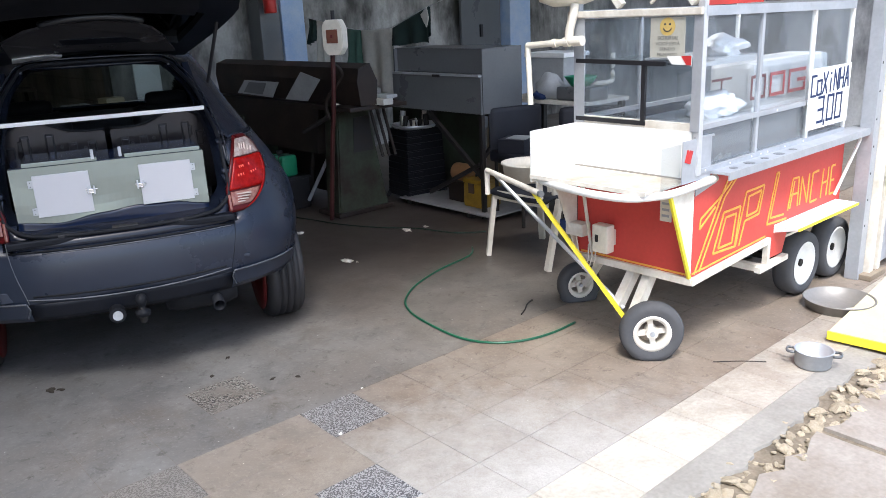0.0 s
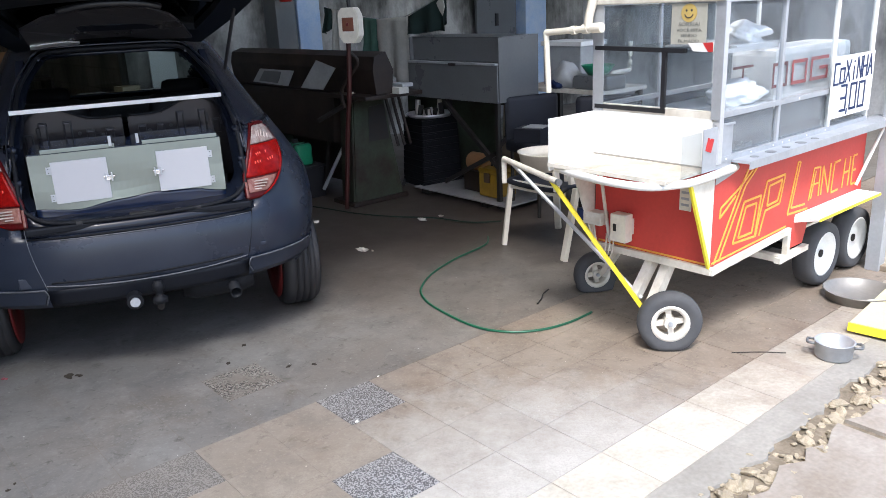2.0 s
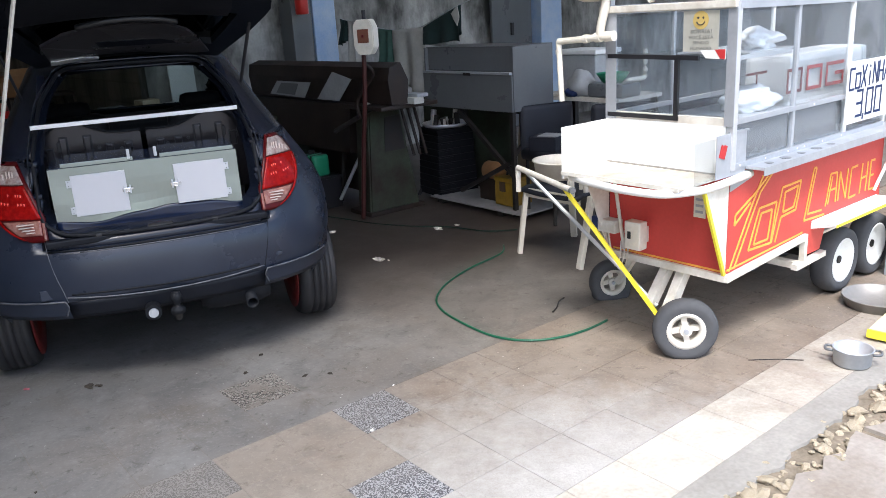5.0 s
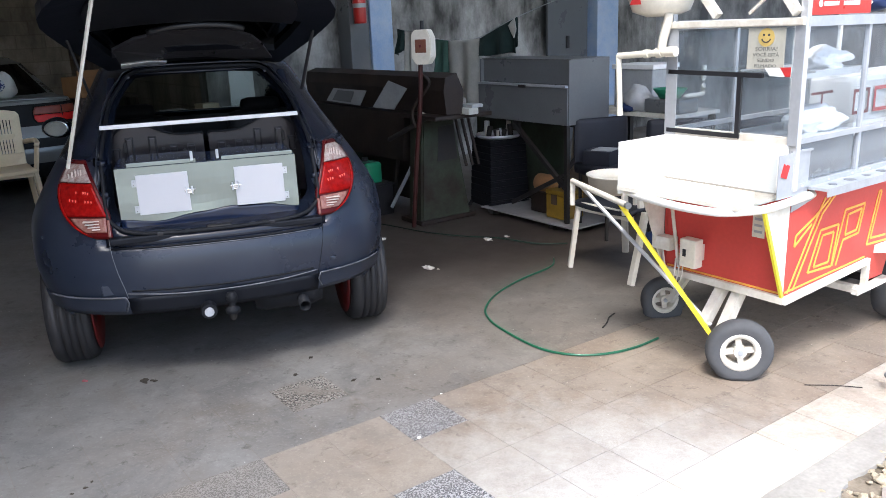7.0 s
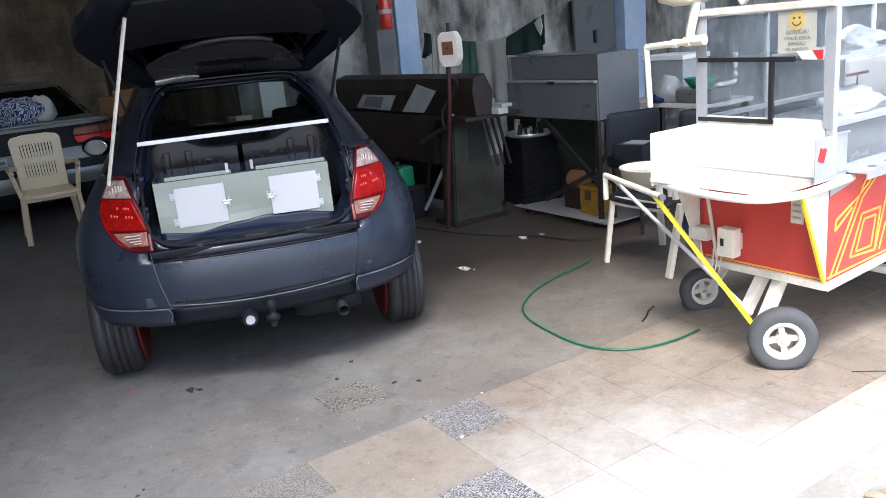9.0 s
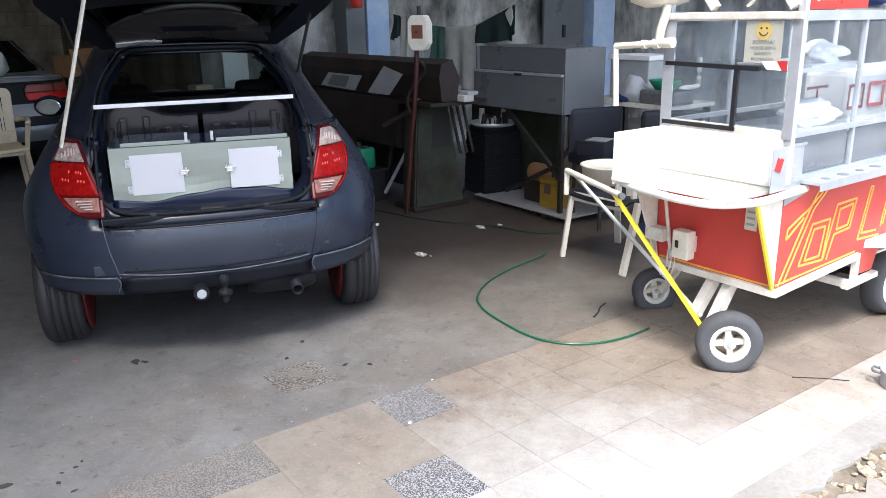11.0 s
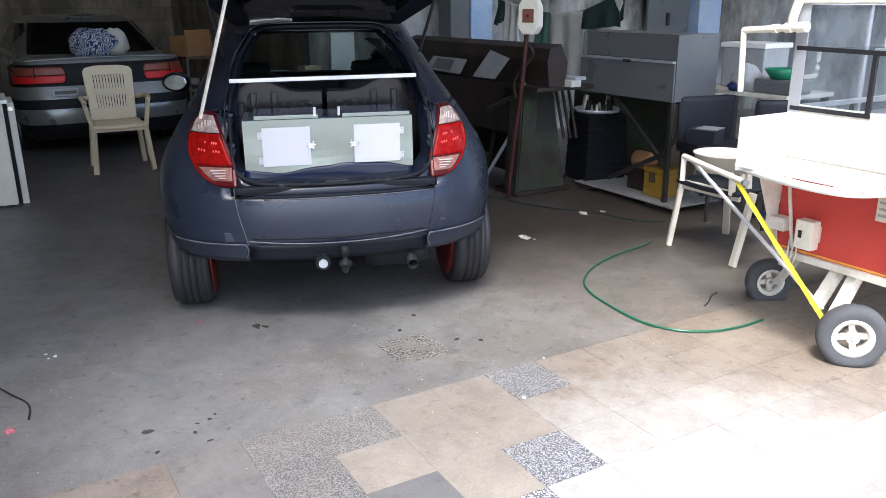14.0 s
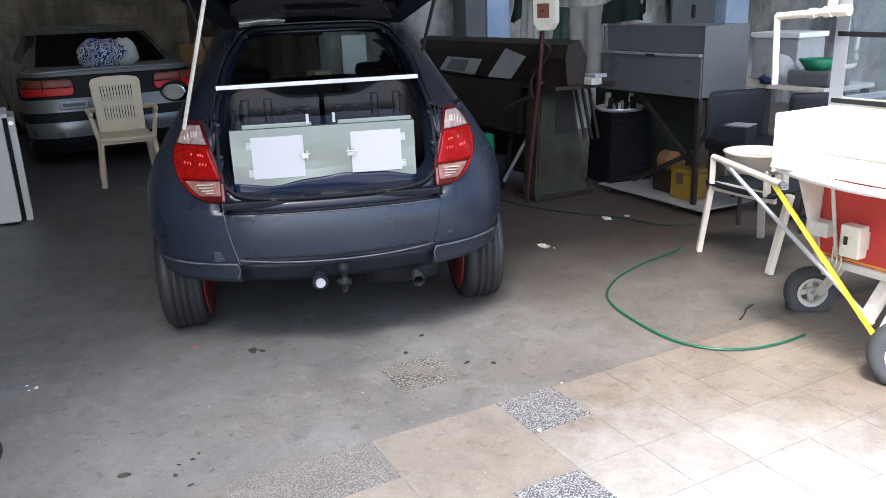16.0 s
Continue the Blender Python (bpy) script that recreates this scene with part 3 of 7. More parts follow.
def tube(points, r, bm=None, seg=10, closed=False, smooth=8):
    """A round tube along points, rounded by a spline through them."""
    pts = [Vector(p) for p in points]
    if smooth > 1:
        fine = []
        n = len(pts)
        for i in range(n if closed else n - 1):
            a, b, c, d = (pts[(i - 1) % n] if closed or i else pts[0]), pts[i], pts[(i + 1) % n], (pts[(i + 2) % n] if closed or i + 2 < n else pts[-1])
            for k in range(smooth):
                t = k / smooth
                fine.append(0.5 * ((2 * b) + (c - a) * t + (2 * a - 5 * b + 4 * c - d) * t * t + (3 * b - a - 3 * c + d) * t ** 3))
        if not closed:
            fine.append(pts[-1])
        pts = fine
    b = bmesh.new()
    rings = []
    n = len(pts)
    for i, p in enumerate(pts):
        d = (pts[(i + 1) % n] - pts[i - 1]) if closed else pts[min(i + 1, n - 1)] - pts[max(i - 1, 0)]
        d.normalize()
        x = d.cross(Vector((0, 0, 1)))
        if x.length < 1e-3:
            x = d.cross(Vector((0, 1, 0)))
        x.normalize()
        y = d.cross(x)
        rings.append([b.verts.new(p + r * (math.cos(2 * math.pi * k / seg) * x + math.sin(2 * math.pi * k / seg) * y)) for k in range(seg)])
    for i in range(n if closed else n - 1):
        u, v = rings[i], rings[(i + 1) % n]
        for k in range(seg):
            b.faces.new((u[k], u[(k + 1) % seg], v[(k + 1) % seg], v[k]))
    if not closed:
        b.faces.new(rings[0])
        b.faces.new(rings[-1][::-1])
    bmesh.ops.recalc_face_normals(b, faces=b.faces[:])
    return join(bm, b)


def lathe(profile, seg=40, bm=None, m=None, closed=False):
    """Turn (radius, height) pairs round z."""
    b = bmesh.new()
    rings = [[b.verts.new((r * math.cos(2 * math.pi * k / seg), r * math.sin(2 * math.pi * k / seg), z)) for k in range(seg)] for r, z in profile]
    n = len(rings)
    for i in range(n if closed else n - 1):
        u, v = rings[i], rings[(i + 1) % n]
        for k in range(seg):
            b.faces.new((u[k], u[(k + 1) % seg], v[(k + 1) % seg], v[k]))
    bmesh.ops.remove_doubles(b, verts=b.verts[:], dist=1e-5)
    bmesh.ops.recalc_face_normals(b, faces=b.faces[:])
    if m:
        b.transform(m)
    return join(bm, b)


def prism(poly, thick, m=None, bevel=0.0, bm=None):
    """A flat polygon in local x, z, given thickness along y."""
    b = bmesh.new()
    f = b.faces.new([b.verts.new((x, 0, z)) for x, z in poly])
    r = bmesh.ops.extrude_face_region(b, geom=[f])
    bmesh.ops.translate(b, vec=(0, thick, 0), verts=[v for v in r["geom"] if isinstance(v, bmesh.types.BMVert)])
    bmesh.ops.recalc_face_normals(b, faces=b.faces[:])
    if bevel:
        bmesh.ops.bevel(b, geom=b.edges[:], offset=bevel, segments=2, affect="EDGES")
    if m:
        b.transform(m)
    return join(bm, b)


def lump(rx, ry, rz, seed, rough=0.25, bm=None, m=None, sub=3):
    b = bmesh.new()
    bmesh.ops.create_icosphere(b, subdivisions=sub, radius=1)
    for v in b.verts:
        k = 1 + rough * noise.noise(v.co * 1.7 + Vector((seed * 3.1, seed, 0))) + rough * 0.5 * noise.noise(v.co * 4.3 + Vector((0, seed, seed)))
        v.co = Vector((v.co.x * rx * k, v.co.y * ry * k, v.co.z * rz * k))
    if m:
        b.transform(m)
    return join(bm, b)


def lettering(text, height, m, thick=0.001, width=None):
    """The text as a mesh in its x, y plane, fitted to a width."""
    cu = bpy.data.curves.new("text", "FONT")
    cu.body = text
    cu.size = height / 0.7
    cu.extrude = thick
    cu.resolution_u = 3
    ob = bpy.data.objects.new("text", cu)
    scene.collection.objects.link(ob)
    me = bpy.data.meshes.new_from_object(ob.evaluated_get(bpy.context.evaluated_depsgraph_get()))
    b = bmesh.new()
    b.from_mesh(me)
    bpy.data.objects.remove(ob)
    bpy.data.curves.remove(cu)
    bpy.data.meshes.remove(me)
    x0, x1 = min(v.co.x for v in b.verts), max(v.co.x for v in b.verts)
    sx = width / (x1 - x0) if width else 1
    b.transform(m @ Matrix.Diagonal((sx, 1, 1, 1)) @ Matrix.Translation((-x0, 0, 0)))
    return b


GLYPH = {"C": "acabbd", "o": "efgfghhe", "O": "acabbddc", "X": "adbc", "i": "jkll", "N": "abadcd", "H": "abcdmn", "A": "bqqdst", "3": "accdbdmn", "0": "acabbddc",
         ",": "bp", "T": "acqr", "D": "acabbddc", "G": "acabbddnno"}
SPOT = {"a": (0, 1), "b": (0, 0), "c": (1, 1), "d": (1, 0), "e": (0, 0), "f": (0, 0.7), "g": (1, 0.7), "h": (1, 0), "j": (0.5, 0), "k": (0.5, 0.62), "l": (0.5, 0.9),
        "m": (0.05, 0.5), "n": (1, 0.5), "o": (0.55, 0.5), "p": (-0.4, -0.15), "q": (0.5, 1), "r": (0.5, 0), "s": (0.22, 0.4), "t": (0.78, 0.4)}


def painted(name, ch, x, z, w, h, size, y, material, parent):
    """One hand-painted character of straight brush strokes, in the x, z plane."""
    bm, marks = bmesh.new(), GLYPH[ch]
    for a, b in zip(marks[::2], marks[1::2]):
        (ax, az), (bx, bz) = SPOT[a], SPOT[b]
        p, q = Vector((x + ax * w, y, z + az * h)), Vector((x + bx * w, y, z + bz * h))
        d = (q - p).normalized() * size * 0.45 if (q - p).length > 1e-4 else Vector((0, 0, size * 0.5))
        beam(p - d, q + d, size, 0.0014, bm, up=(0, 1, 0))
    return part(name, bm, material, parent)


# ---- ground, floor and shell ----
CREAM_Y = -1.0
setting("ground", box(-120, 120, -120, 120, -0.6, -0.21), M_SOIL, SHOP, "bare earth under and around the building", "ground")
# street is out of view; serves as a light bounce
setting("road", box(-120, 120, -60, -3.4, -0.205, -0.16), M_ROAD, SHOP, "unseen street in front of the shop, made pale to bounce daylight indoors", "street")
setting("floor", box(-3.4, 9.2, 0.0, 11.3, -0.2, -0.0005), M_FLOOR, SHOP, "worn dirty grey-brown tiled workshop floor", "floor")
setting("wall_back", box(1.2, 9.2, 5.0, 5.2, -0.1, 4.4), M_WALL, SHOP, "old limewashed workshop wall with dark bare patches", "wall")
setting("wall_inner", box(1.2, 1.4, 5.2, 11.1, -0.1, 4.4), M_WALL_DARK, SHOP, "grey-brown rendered wall beside a parked sedan", "wall")
setting("wall_rear", box(-3.4, 1.2, 11.1, 11.3, -0.1, 4.4), M_WALL_DARK, SHOP, "grey-brown block wall behind a parked sedan", "wall")
# out of view; outer end lengthened to shade the front-left tiles
setting("wall_left", box(-3.6, -3.4, -2.0, 11.3, -0.1, 4.4), M_WALL_DARK, SHOP, "unseen grey-brown side wall, drawn out past the shop front to cast shade", "wall")
setting("wall_right", box(7.6, 7.8, -1.2, 5.2, -0.1, 4.4), M_WALL_PALE, SHOP, "limewashed side wall of the workshop", "wall")
# ceiling is out of view; high and pale so more daylight reaches inside
setting("ceiling", box(-3.6, 7.8, -1.0, 11.3, 4.4, 4.55), M_CEIL, SHOP, "plain pale plaster ceiling over the workshop, unseen, whitened to brighten it", "ceiling")
for i, (u0, u1, w0) in enumerate(((2.868, 3.128, 4.72), (6.15, 6.53, 4.72))):
    setting(f"pillar_{i + 1}", box(u0, u1, w0, 5.0, -0.05, 4.4, 0.008), M_BLUE, SHOP, "flaking pale blue painted pillar against the wall", "pillar")

# ---- small hatchback with its tailgate open ----
M_GATE = surf("black_gate_inside", (0.006, 0.0075, 0.012), 0.4, scale=4, mix=0.4, spec=0.25)
M_GUTTER = surf("glossy_dark_paint", (0.02, 0.023, 0.03), 0.12, scale=5, mix=0.3, bump=0)
M_SCUFF = surf("scuffed_plastic_edge", (0.1, 0.105, 0.12), 0.5, scale=14, mix=0.9, other=(0.03, 0.033, 0.042))
M_GATE_TRIM = surf("grey_gate_trim", (0.035, 0.034, 0.038), 0.3, scale=5, mix=0.6, other=(0.018, 0.018, 0.021))
M_VALANCE = surf("dull_black_valance", (0.007, 0.0085, 0.013), 0.45, scale=4, mix=0.5, spec=0.18)
CAR = pose(-1.576, 3.501, 0, 0, 0, 28.8)


def outline(hw, yr, yf, n, count=160, tail=0.5, nose=0.7):
    """Even points round a plan with straight flanks and rounded ends, from the middle of the front, over the left, the tail and the right."""
    half = []
    for k in range(200):
        a = math.pi / 2 * k / 199
        half.append((-hw * math.sin(a) ** (2 / n), yf - nose + nose * math.cos(a) ** (2 / n)))
    for k in range(200):
        a = math.pi / 2 * k / 199
        half.append((-hw * math.cos(a) ** (2 / n), yr + tail - tail * math.sin(a) ** (2 / n)))
    dense = half + [(-x, y) for x, y in half[::-1]]
    dist = [0.0]
    for p, q in zip(dense, dense[1:] + dense[:1]):
        dist.append(dist[-1] + math.hypot(q[0] - p[0], q[1] - p[1]))
    out, j = [], 0
    for k in range(count):
        want = dist[-1] * k / count
        while dist[j + 1] < want:
            j += 1
        f = (want - dist[j]) / max(1e-9, dist[j + 1] - dist[j])
        p, q = dense[j], dense[(j + 1) % len(dense)]
        out.append((p[0] + (q[0] - p[0]) * f, p[1] + (q[1] - p[1]) * f))
    return out


def levels(rows, step=0.025):
    """Rows of z and values, eased to even steps in z."""
    zs = [r[0] for r in rows]
    out = []
    n = max(2, round((zs[-1] - zs[0]) / step))
    for k in range(n + 1):
        z = zs[0] + (zs[-1] - zs[0]) * k / n
        i = max(i for i in range(len(zs)) if zs[i] <= z + 1e-9)
        i = min(i, len(zs) - 2)
        t = (z - zs[i]) / (zs[i + 1] - zs[i])
        row = [z]
        for c in range(1, len(rows[0])):
            p0, p1, p2, p3 = rows[max(i - 1, 0)][c], rows[i][c], rows[i + 1][c], rows[min(i + 2, len(rows) - 1)][c]
            row.append(0.5 * (2 * p1 + (p2 - p0) * t + (2 * p0 - 5 * p1 + 4 * p2 - p3) * t * t + (3 * p1 - p0 - 3 * p2 + p3) * t ** 3))
        out.append(row)
    return out


def shell(rows, keep, step=0.025, arches=(), arch_r=0.31, arch_z=0.28, thick=0.0, lift=0.0):
    """The skin of a car body between the levels; keep(x, y, z) says which faces stay."""
    bm = bmesh.new()
    rings = []
    for z, hw, yr, yf, n in levels(rows, step):
        ring = []
        for x, y in outline(hw + lift, yr - lift, yf + lift, n):
            zz = z
            for ya in arches:
                d = abs(y - ya)
                if d < arch_r and abs(x) > hw * 0.75:
                    zz = max(zz, arch_z + math.sqrt(arch_r ** 2 - d * d))
            ring.append(bm.verts.new((x, y, zz)))
        rings.append(ring)
    for a, b in zip(rings, rings[1:]):
        for k in range(len(a)):
            q = (a[k], a[(k + 1) % len(a)], b[(k + 1) % len(a)], b[k])
            c = sum((v.co for v in q), Vector()) / 4
            if keep(c.x, c.y, c.z):
                bm.faces.new(q)
    bmesh.ops.dissolve_degenerate(bm, edges=bm.edges[:], dist=0.0005)
    bmesh.ops.delete(bm, geom=[v for v in bm.verts if not v.link_faces], context="VERTS")
    bmesh.ops.recalc_face_normals(bm, faces=bm.faces[:])
    if thick:
        bmesh.ops.solidify(bm, geom=bm.faces[:], thickness=thick)
    return bm


# z, half width, tail, nose, squareness of the plan
KA = [(0.27, 0.70, -0.46, 2.95, 2.5), (0.36, 0.755, -0.51, 3.05, 2.5), (0.50, 0.785, -0.535, 3.10, 2.5), (0.60, 0.795, -0.53, 3.08, 2.4),
      (0.68, 0.795, -0.495, 3.04, 2.4), (0.76, 0.775, -0.465, 2.98, 2.5), (0.90, 0.70, -0.425, 2.75, 2.7), (1.00, 0.635, -0.36, 2.5, 2.8),
      (1.12, 0.565, -0.24, 2.3, 2.8), (1.24, 0.51, -0.10, 2.1, 2.7), (1.33, 0.465, 0.02, 1.9, 2.6), (1.385, 0.42, 0.13, 1.75, 2.4), (1.405, 0.36, 0.27, 1.6, 2.4)]
ARCHES = (0.06, 2.5)


def hatch_half(z):
    """Half the width of the tailgate opening at a height."""
    if z < 0.695 or z > 1.335:
        return 0.0
    if z < 0.78:
        return 0.28 + 0.16 * math.sqrt(max(0, 1 - ((0.78 - z) / 0.085) ** 2))
    if z < 1.0:
        return 0.44
    return 0.44 - 0.2 * (z - 1.0) - 2.6 * max(0.0, z - 1.15) ** 2


def is_hatch(x, y, z):
    return y < 0.6 and abs(x) < hatch_half(z)


def is_side_glass(x, y, z):
    return 0.42 < y < 1.95 and 0.97 < z < 1.30 and abs(x) > 0.4 and not 0.95 < y < 1.03


def is_screen(x, y, z):
    return y > 1.0 and 0.93 < z < 1.33 and abs(x) < 0.52


def car_wheel(parent, x, y, r, width, rim):
    side = 1 if x > 0 else -1
    turn = Matrix.Translation((x, y, r)) @ Matrix.Rotation(radians(90), 4, "Y")
    h = width / 2
    prof = [(r * 0.62, -h * 0.85), (r * 0.8, -h), (r * 0.94, -h * 0.93), (r * 0.985, -h * 0.75)]
    for c in (-0.5, -0.17, 0.17, 0.5):
        prof += [(r, h * (c - 0.12)), (r, h * (c + 0.12)), (r * 0.972, h * (c + 0.125)), (r * 0.972, h * (c + 0.2))]
    prof += [(r * 0.985, h * 0.75), (r * 0.94, h * 0.93), (r * 0.8, h), (r * 0.62, h * 0.85)]
    w = part("wheel", lathe(prof, 56, None, turn), M_RUBBER, parent, "dusty black rubber tyre", True)
    part("rim", lathe([(r * 0.62, -h * 0.85), (r * 0.6, -h * 0.5), (r * 0.3, h * 0.1 * side), (0.001, h * 0.15 * side), (0.001, h * 0.05 * side), (r * 0.28, 0), (r * 0.58, h * 0.5), (r * 0.62, h * 0.85)], 40, None, turn), rim, w, "", True)
    if rim is M_RED_RIM:
        part("inner_disc", lathe([(r * 0.3, -h * 0.9 * side), (r * 0.84, -h * 1.03 * side), (r * 0.84, -h * 1.09 * side), (r * 0.3, -h * 0.98 * side)], 40, None, turn, True), rim, w, "red painted inner face", True)
    return w


KA_FINE = levels(KA, 0.005)


def skin_y(x, z, rows=KA_FINE):
    """How far back a car's tail reaches at x and z."""
    k = min(max((z - rows[0][0]) / (rows[1][0] - rows[0][0]), 0), len(rows) - 1.001)
    i, f = int(k), k - int(k)
    hw, yr, n = (rows[i][c] * (1 - f) + rows[i + 1][c] * f for c in (1, 2, 4))
    t = min(abs(x) / hw, 1.0)
    return yr + 0.5 - 0.5 * max(0.0, 1 - t ** n) ** (1 / n)


def skin_patch(z0, z1, inner, outer, side, lift, deep=0.012, nz=24, nx=12, rows=KA_FINE):
    """A curved lens or trim laid on the tail between two edges, given as half widths by height."""
    bm = bmesh.new()
    grids = []
    for d in (lift, lift - deep):
        g = []
        for j in range(nz + 1):
            z = z0 + (z1 - z0) * j / nz
            a, b = inner(z), outer(z)
            g.append([bm.verts.new((side * (a + (b - a) * i / nx), skin_y(a + (b - a) * i / nx, z, rows) - d, z)) for i in range(nx + 1)])
        grids.append(g)
    f, k = grids
    for j in range(nz):
        for i in range(nx):
            bm.faces.new((f[j][i], f[j][i + 1], f[j + 1][i + 1], f[j + 1][i]))
            bm.faces.new((k[j][i], k[j + 1][i], k[j + 1][i + 1], k[j][i + 1]))
        for i in (0, nx):
            bm.faces.new((f[j][i], f[j + 1][i], k[j + 1][i], k[j][i]))
    for i in range(nx):
        for j in (0, nz):
            bm.faces.new((f[j][i], k[j][i], k[j][i + 1], f[j][i + 1]))
    bmesh.ops.remove_doubles(bm, verts=bm.verts[:], dist=1e-5)
    bmesh.ops.recalc_face_normals(bm, faces=bm.faces[:])
    return bm


def lamp_in(z):
    return 0.428 + max(0.0, z - 0.78) * 0.36


def lamp_out(z):
    return max(lamp_in(z) + 0.004, 0.43 + 0.205 * math.sqrt(max(0.0, 1 - ((z - 0.855) / 0.178) ** 2)))


def gap_line(s):
    return [(s * x, skin_y(x, z), z) for x, z in ((0.445, 0.685), (0.44, 0.62), (0.425, 0.54), (0.41, 0.48), (0.4, 0.43))]


def half_at(z):
    """Half width of the car at a height, a hair inside the skin."""
    k = min(max((z - KA_FINE[0][0]) / (KA_FINE[1][0] - KA_FINE[0][0]), 0), len(KA_FINE) - 1)
    return KA_FINE[int(k)][1] - 0.006


def hatchback():
    car = thing("hatchback_car", "small matte dark blue-black hatchback with its tailgate propped open", "car", CAR)
    quarter = lambda x, y, z: 0.655 < z < 0.995 and abs(x) > 0.45 and y < 0.95
    body = part("body", shell(KA, lambda x, y, z: z > 0.655 and not (quarter(x, y, z) or is_hatch(x, y, z) or is_side_glass(x, y, z) or is_screen(x, y, z)), 0.02, ARCHES, thick=0.012), M_CAR, car, "matte dark blue-black painted body", True)
    bump = part("bumper", shell(KA, lambda x, y, z: (z <= 0.655 or quarter(x, y, z) and not is_side_glass(x, y, z)) and not (y < 0.3 and z < 0.35) and not (z < 0.425 and y < 0 and abs(x) < 0.42), 0.02, ARCHES, thick=0.012), M_BUMPER, car, "scuffed dark grey bumper running into the rear quarters", True)
    part("valance", shell(KA, lambda x, y, z: 0.35 < z < 0.425 and y < 0 and abs(x) < 0.42, 0.02, ARCHES, thick=0.012), M_VALANCE, car, "black lower valance", True)
    # roof
    bm = bmesh.new()
    a = [bm.verts.new((x, y, 1.402)) for x, y in outline(0.37, 0.27, 1.6, 2.4, 60)]
    b = [bm.verts.new((x * 0.5, 0.875 + (y - 0.875) * 0.5, 1.425)) for x, y in outline(0.37, 0.27, 1.6, 2.4, 60)]
    for k in range(60):
        bm.faces.new((a[k], a[(k + 1) % 60], b[(k + 1) % 60], b[k]))
    bm.faces.new(b)
    part("roof", bm, M_CAR, car, "", True)
    # bonnet lid between belt line and windscreen
    part("bonnet", box(-0.62, 0.62, 2.15, 2.75, 0.86, 0.89, 0.01), M_CAR, car)
    part("side_window", shell(KA, lambda x, y, z: is_side_glass(x, y, z) and x > 0, 0.02), M_GLASS_TINT, car, "", True)
    part("side_window", shell(KA, lambda x, y, z: is_side_glass(x, y, z) and x < 0, 0.02), M_GLASS_TINT, car, "", True)
    part("windscreen", shell(KA, is_screen, 0.02), M_GLASS_CAR, car, "", True)
    # lamps: dark red housing, red, clear upper and lower lenses
    for s in (-1, 1):
        lamp = part("tail_light", skin_patch(0.685, 0.992, lamp_in, lamp_out, s, 0.014, 0.03), M_LENS_DARK, car, "red tail light with clear indicator fields", True)
        part("brake_lens", skin_patch(0.775, 0.905, lambda z: lamp_in(z) + 0.014, lambda z: lamp_out(z) - 0.008, s, 0.018, 0.006, 12), M_LENS_RED, lamp, "bright red lens", True)
        part("indicator_lens", skin_patch(0.91, 0.979, lambda z: lamp_in(z) + 0.012, lambda z: max(lamp_in(z) + 0.03, lamp_out(z) - 0.008), s, 0.022, 0.006, 10), M_LENS_CLEAR, lamp, "clear pinkish lens", True)
        part("reverse_lens", skin_patch(0.712, 0.768, lambda z: lamp_in(z) + 0.018, lambda z: max(lamp_in(z) + 0.03, lamp_out(z) - 0.022), s, 0.018, 0.006, 10), M_LENS_ROSE, lamp, "rose ribbed lens", True)
        part("edge_lens", skin_patch(0.695, 0.9, lambda z: lamp_out(z) - 0.014, lambda z: lamp_out(z) - 0.003, s, 0.019, 0.006, 12, 3), M_LENS_RED, lamp, "", True)
        part("inner_strip", skin_patch(0.692, 0.76, lambda z: lamp_in(z) + 0.004, lambda z: lamp_in(z) + 0.014, s, 0.019, 0.006, 8, 2), M_LENS_ROSE, lamp, "pale strip beside the boot opening", True)
        # dotted highlights on the red lens, put in as bright red chips
        for x, z in ((0.505, 0.866), (0.514, 0.868), (0.523, 0.868), (0.552, 0.87), (0.495, 0.832), (0.507, 0.834), (0.519, 0.834), (0.557, 0.836), (0.569, 0.838), (0.581, 0.84)):
            part("lens_glint", box(s * x - 0.0025, s * x + 0.0025, skin_y(x, z) - 0.0195, skin_y(x, z) - 0.015, z - 0.0055, z + 0.0055, 0.0008), M_RED_GLINT, lamp)
        for x, z, d in ((0.525, 0.94, 0.021), (0.535, 0.938, 0.024), (0.547, 0.936, 0.026), (0.562, 0.93, 0.022), (0.577, 0.926, 0.016)):
            part("reflector_rib", box(s * x - 0.003, s * x + 0.003, skin_y(x, z) - (0.0245 if z > 0.9 else 0.02), skin_y(x, z) - 0.012, z - d, z + d, 0.001), M_RIB, lamp)
        for x, z, d in ((0.505, 0.757, 0.032), (0.502, 0.746, 0.028), (0.496, 0.735, 0.024), (0.488, 0.725, 0.016)):
            part("reflector_rib", box(s * x - d, s * x + d, skin_y(x - d, z) - 0.0195, skin_y(x + d, z), z - 0.0018, z + 0.0018, 0.0005), M_RIB, lamp)
    # rubber seal round the opening
    pts = [(hatch_half(z), skin_y(hatch_half(z), z) - 0.006, z) for z in (0.70, 0.73, 0.78, 0.9, 1.0, 1.1, 1.2, 1.28, 1.32)]
    loop = pts + [(0.2, 0.0, 1.34), (-0.2, 0.0, 1.34)] + [(-x, y, z) for x, y, z in reversed(pts)] + [(-0.14, -0.49, 0.69), (0.14, -0.49, 0.69)]
    part("door_seal", tube(loop, 0.009, None, 8, True, 5), M_SEAL, car, "", True)
    part("gutter_edge", tube([(x * 1.045, y - 0.004, 1.0 + (z - 1.0) * 1.05) for x, y, z in loop[3:-5]], 0.004, None, 6, False, 5), M_GUTTER, car, "glossy painted gutter edge", True)
    # painted channel inside the opening
    bm = bmesh.new()
    zs = [0.7 + 0.62 * k / 40 for k in range(41)]
    side = [(hatch_half(z), skin_y(hatch_half(z), z), z) for z in zs]
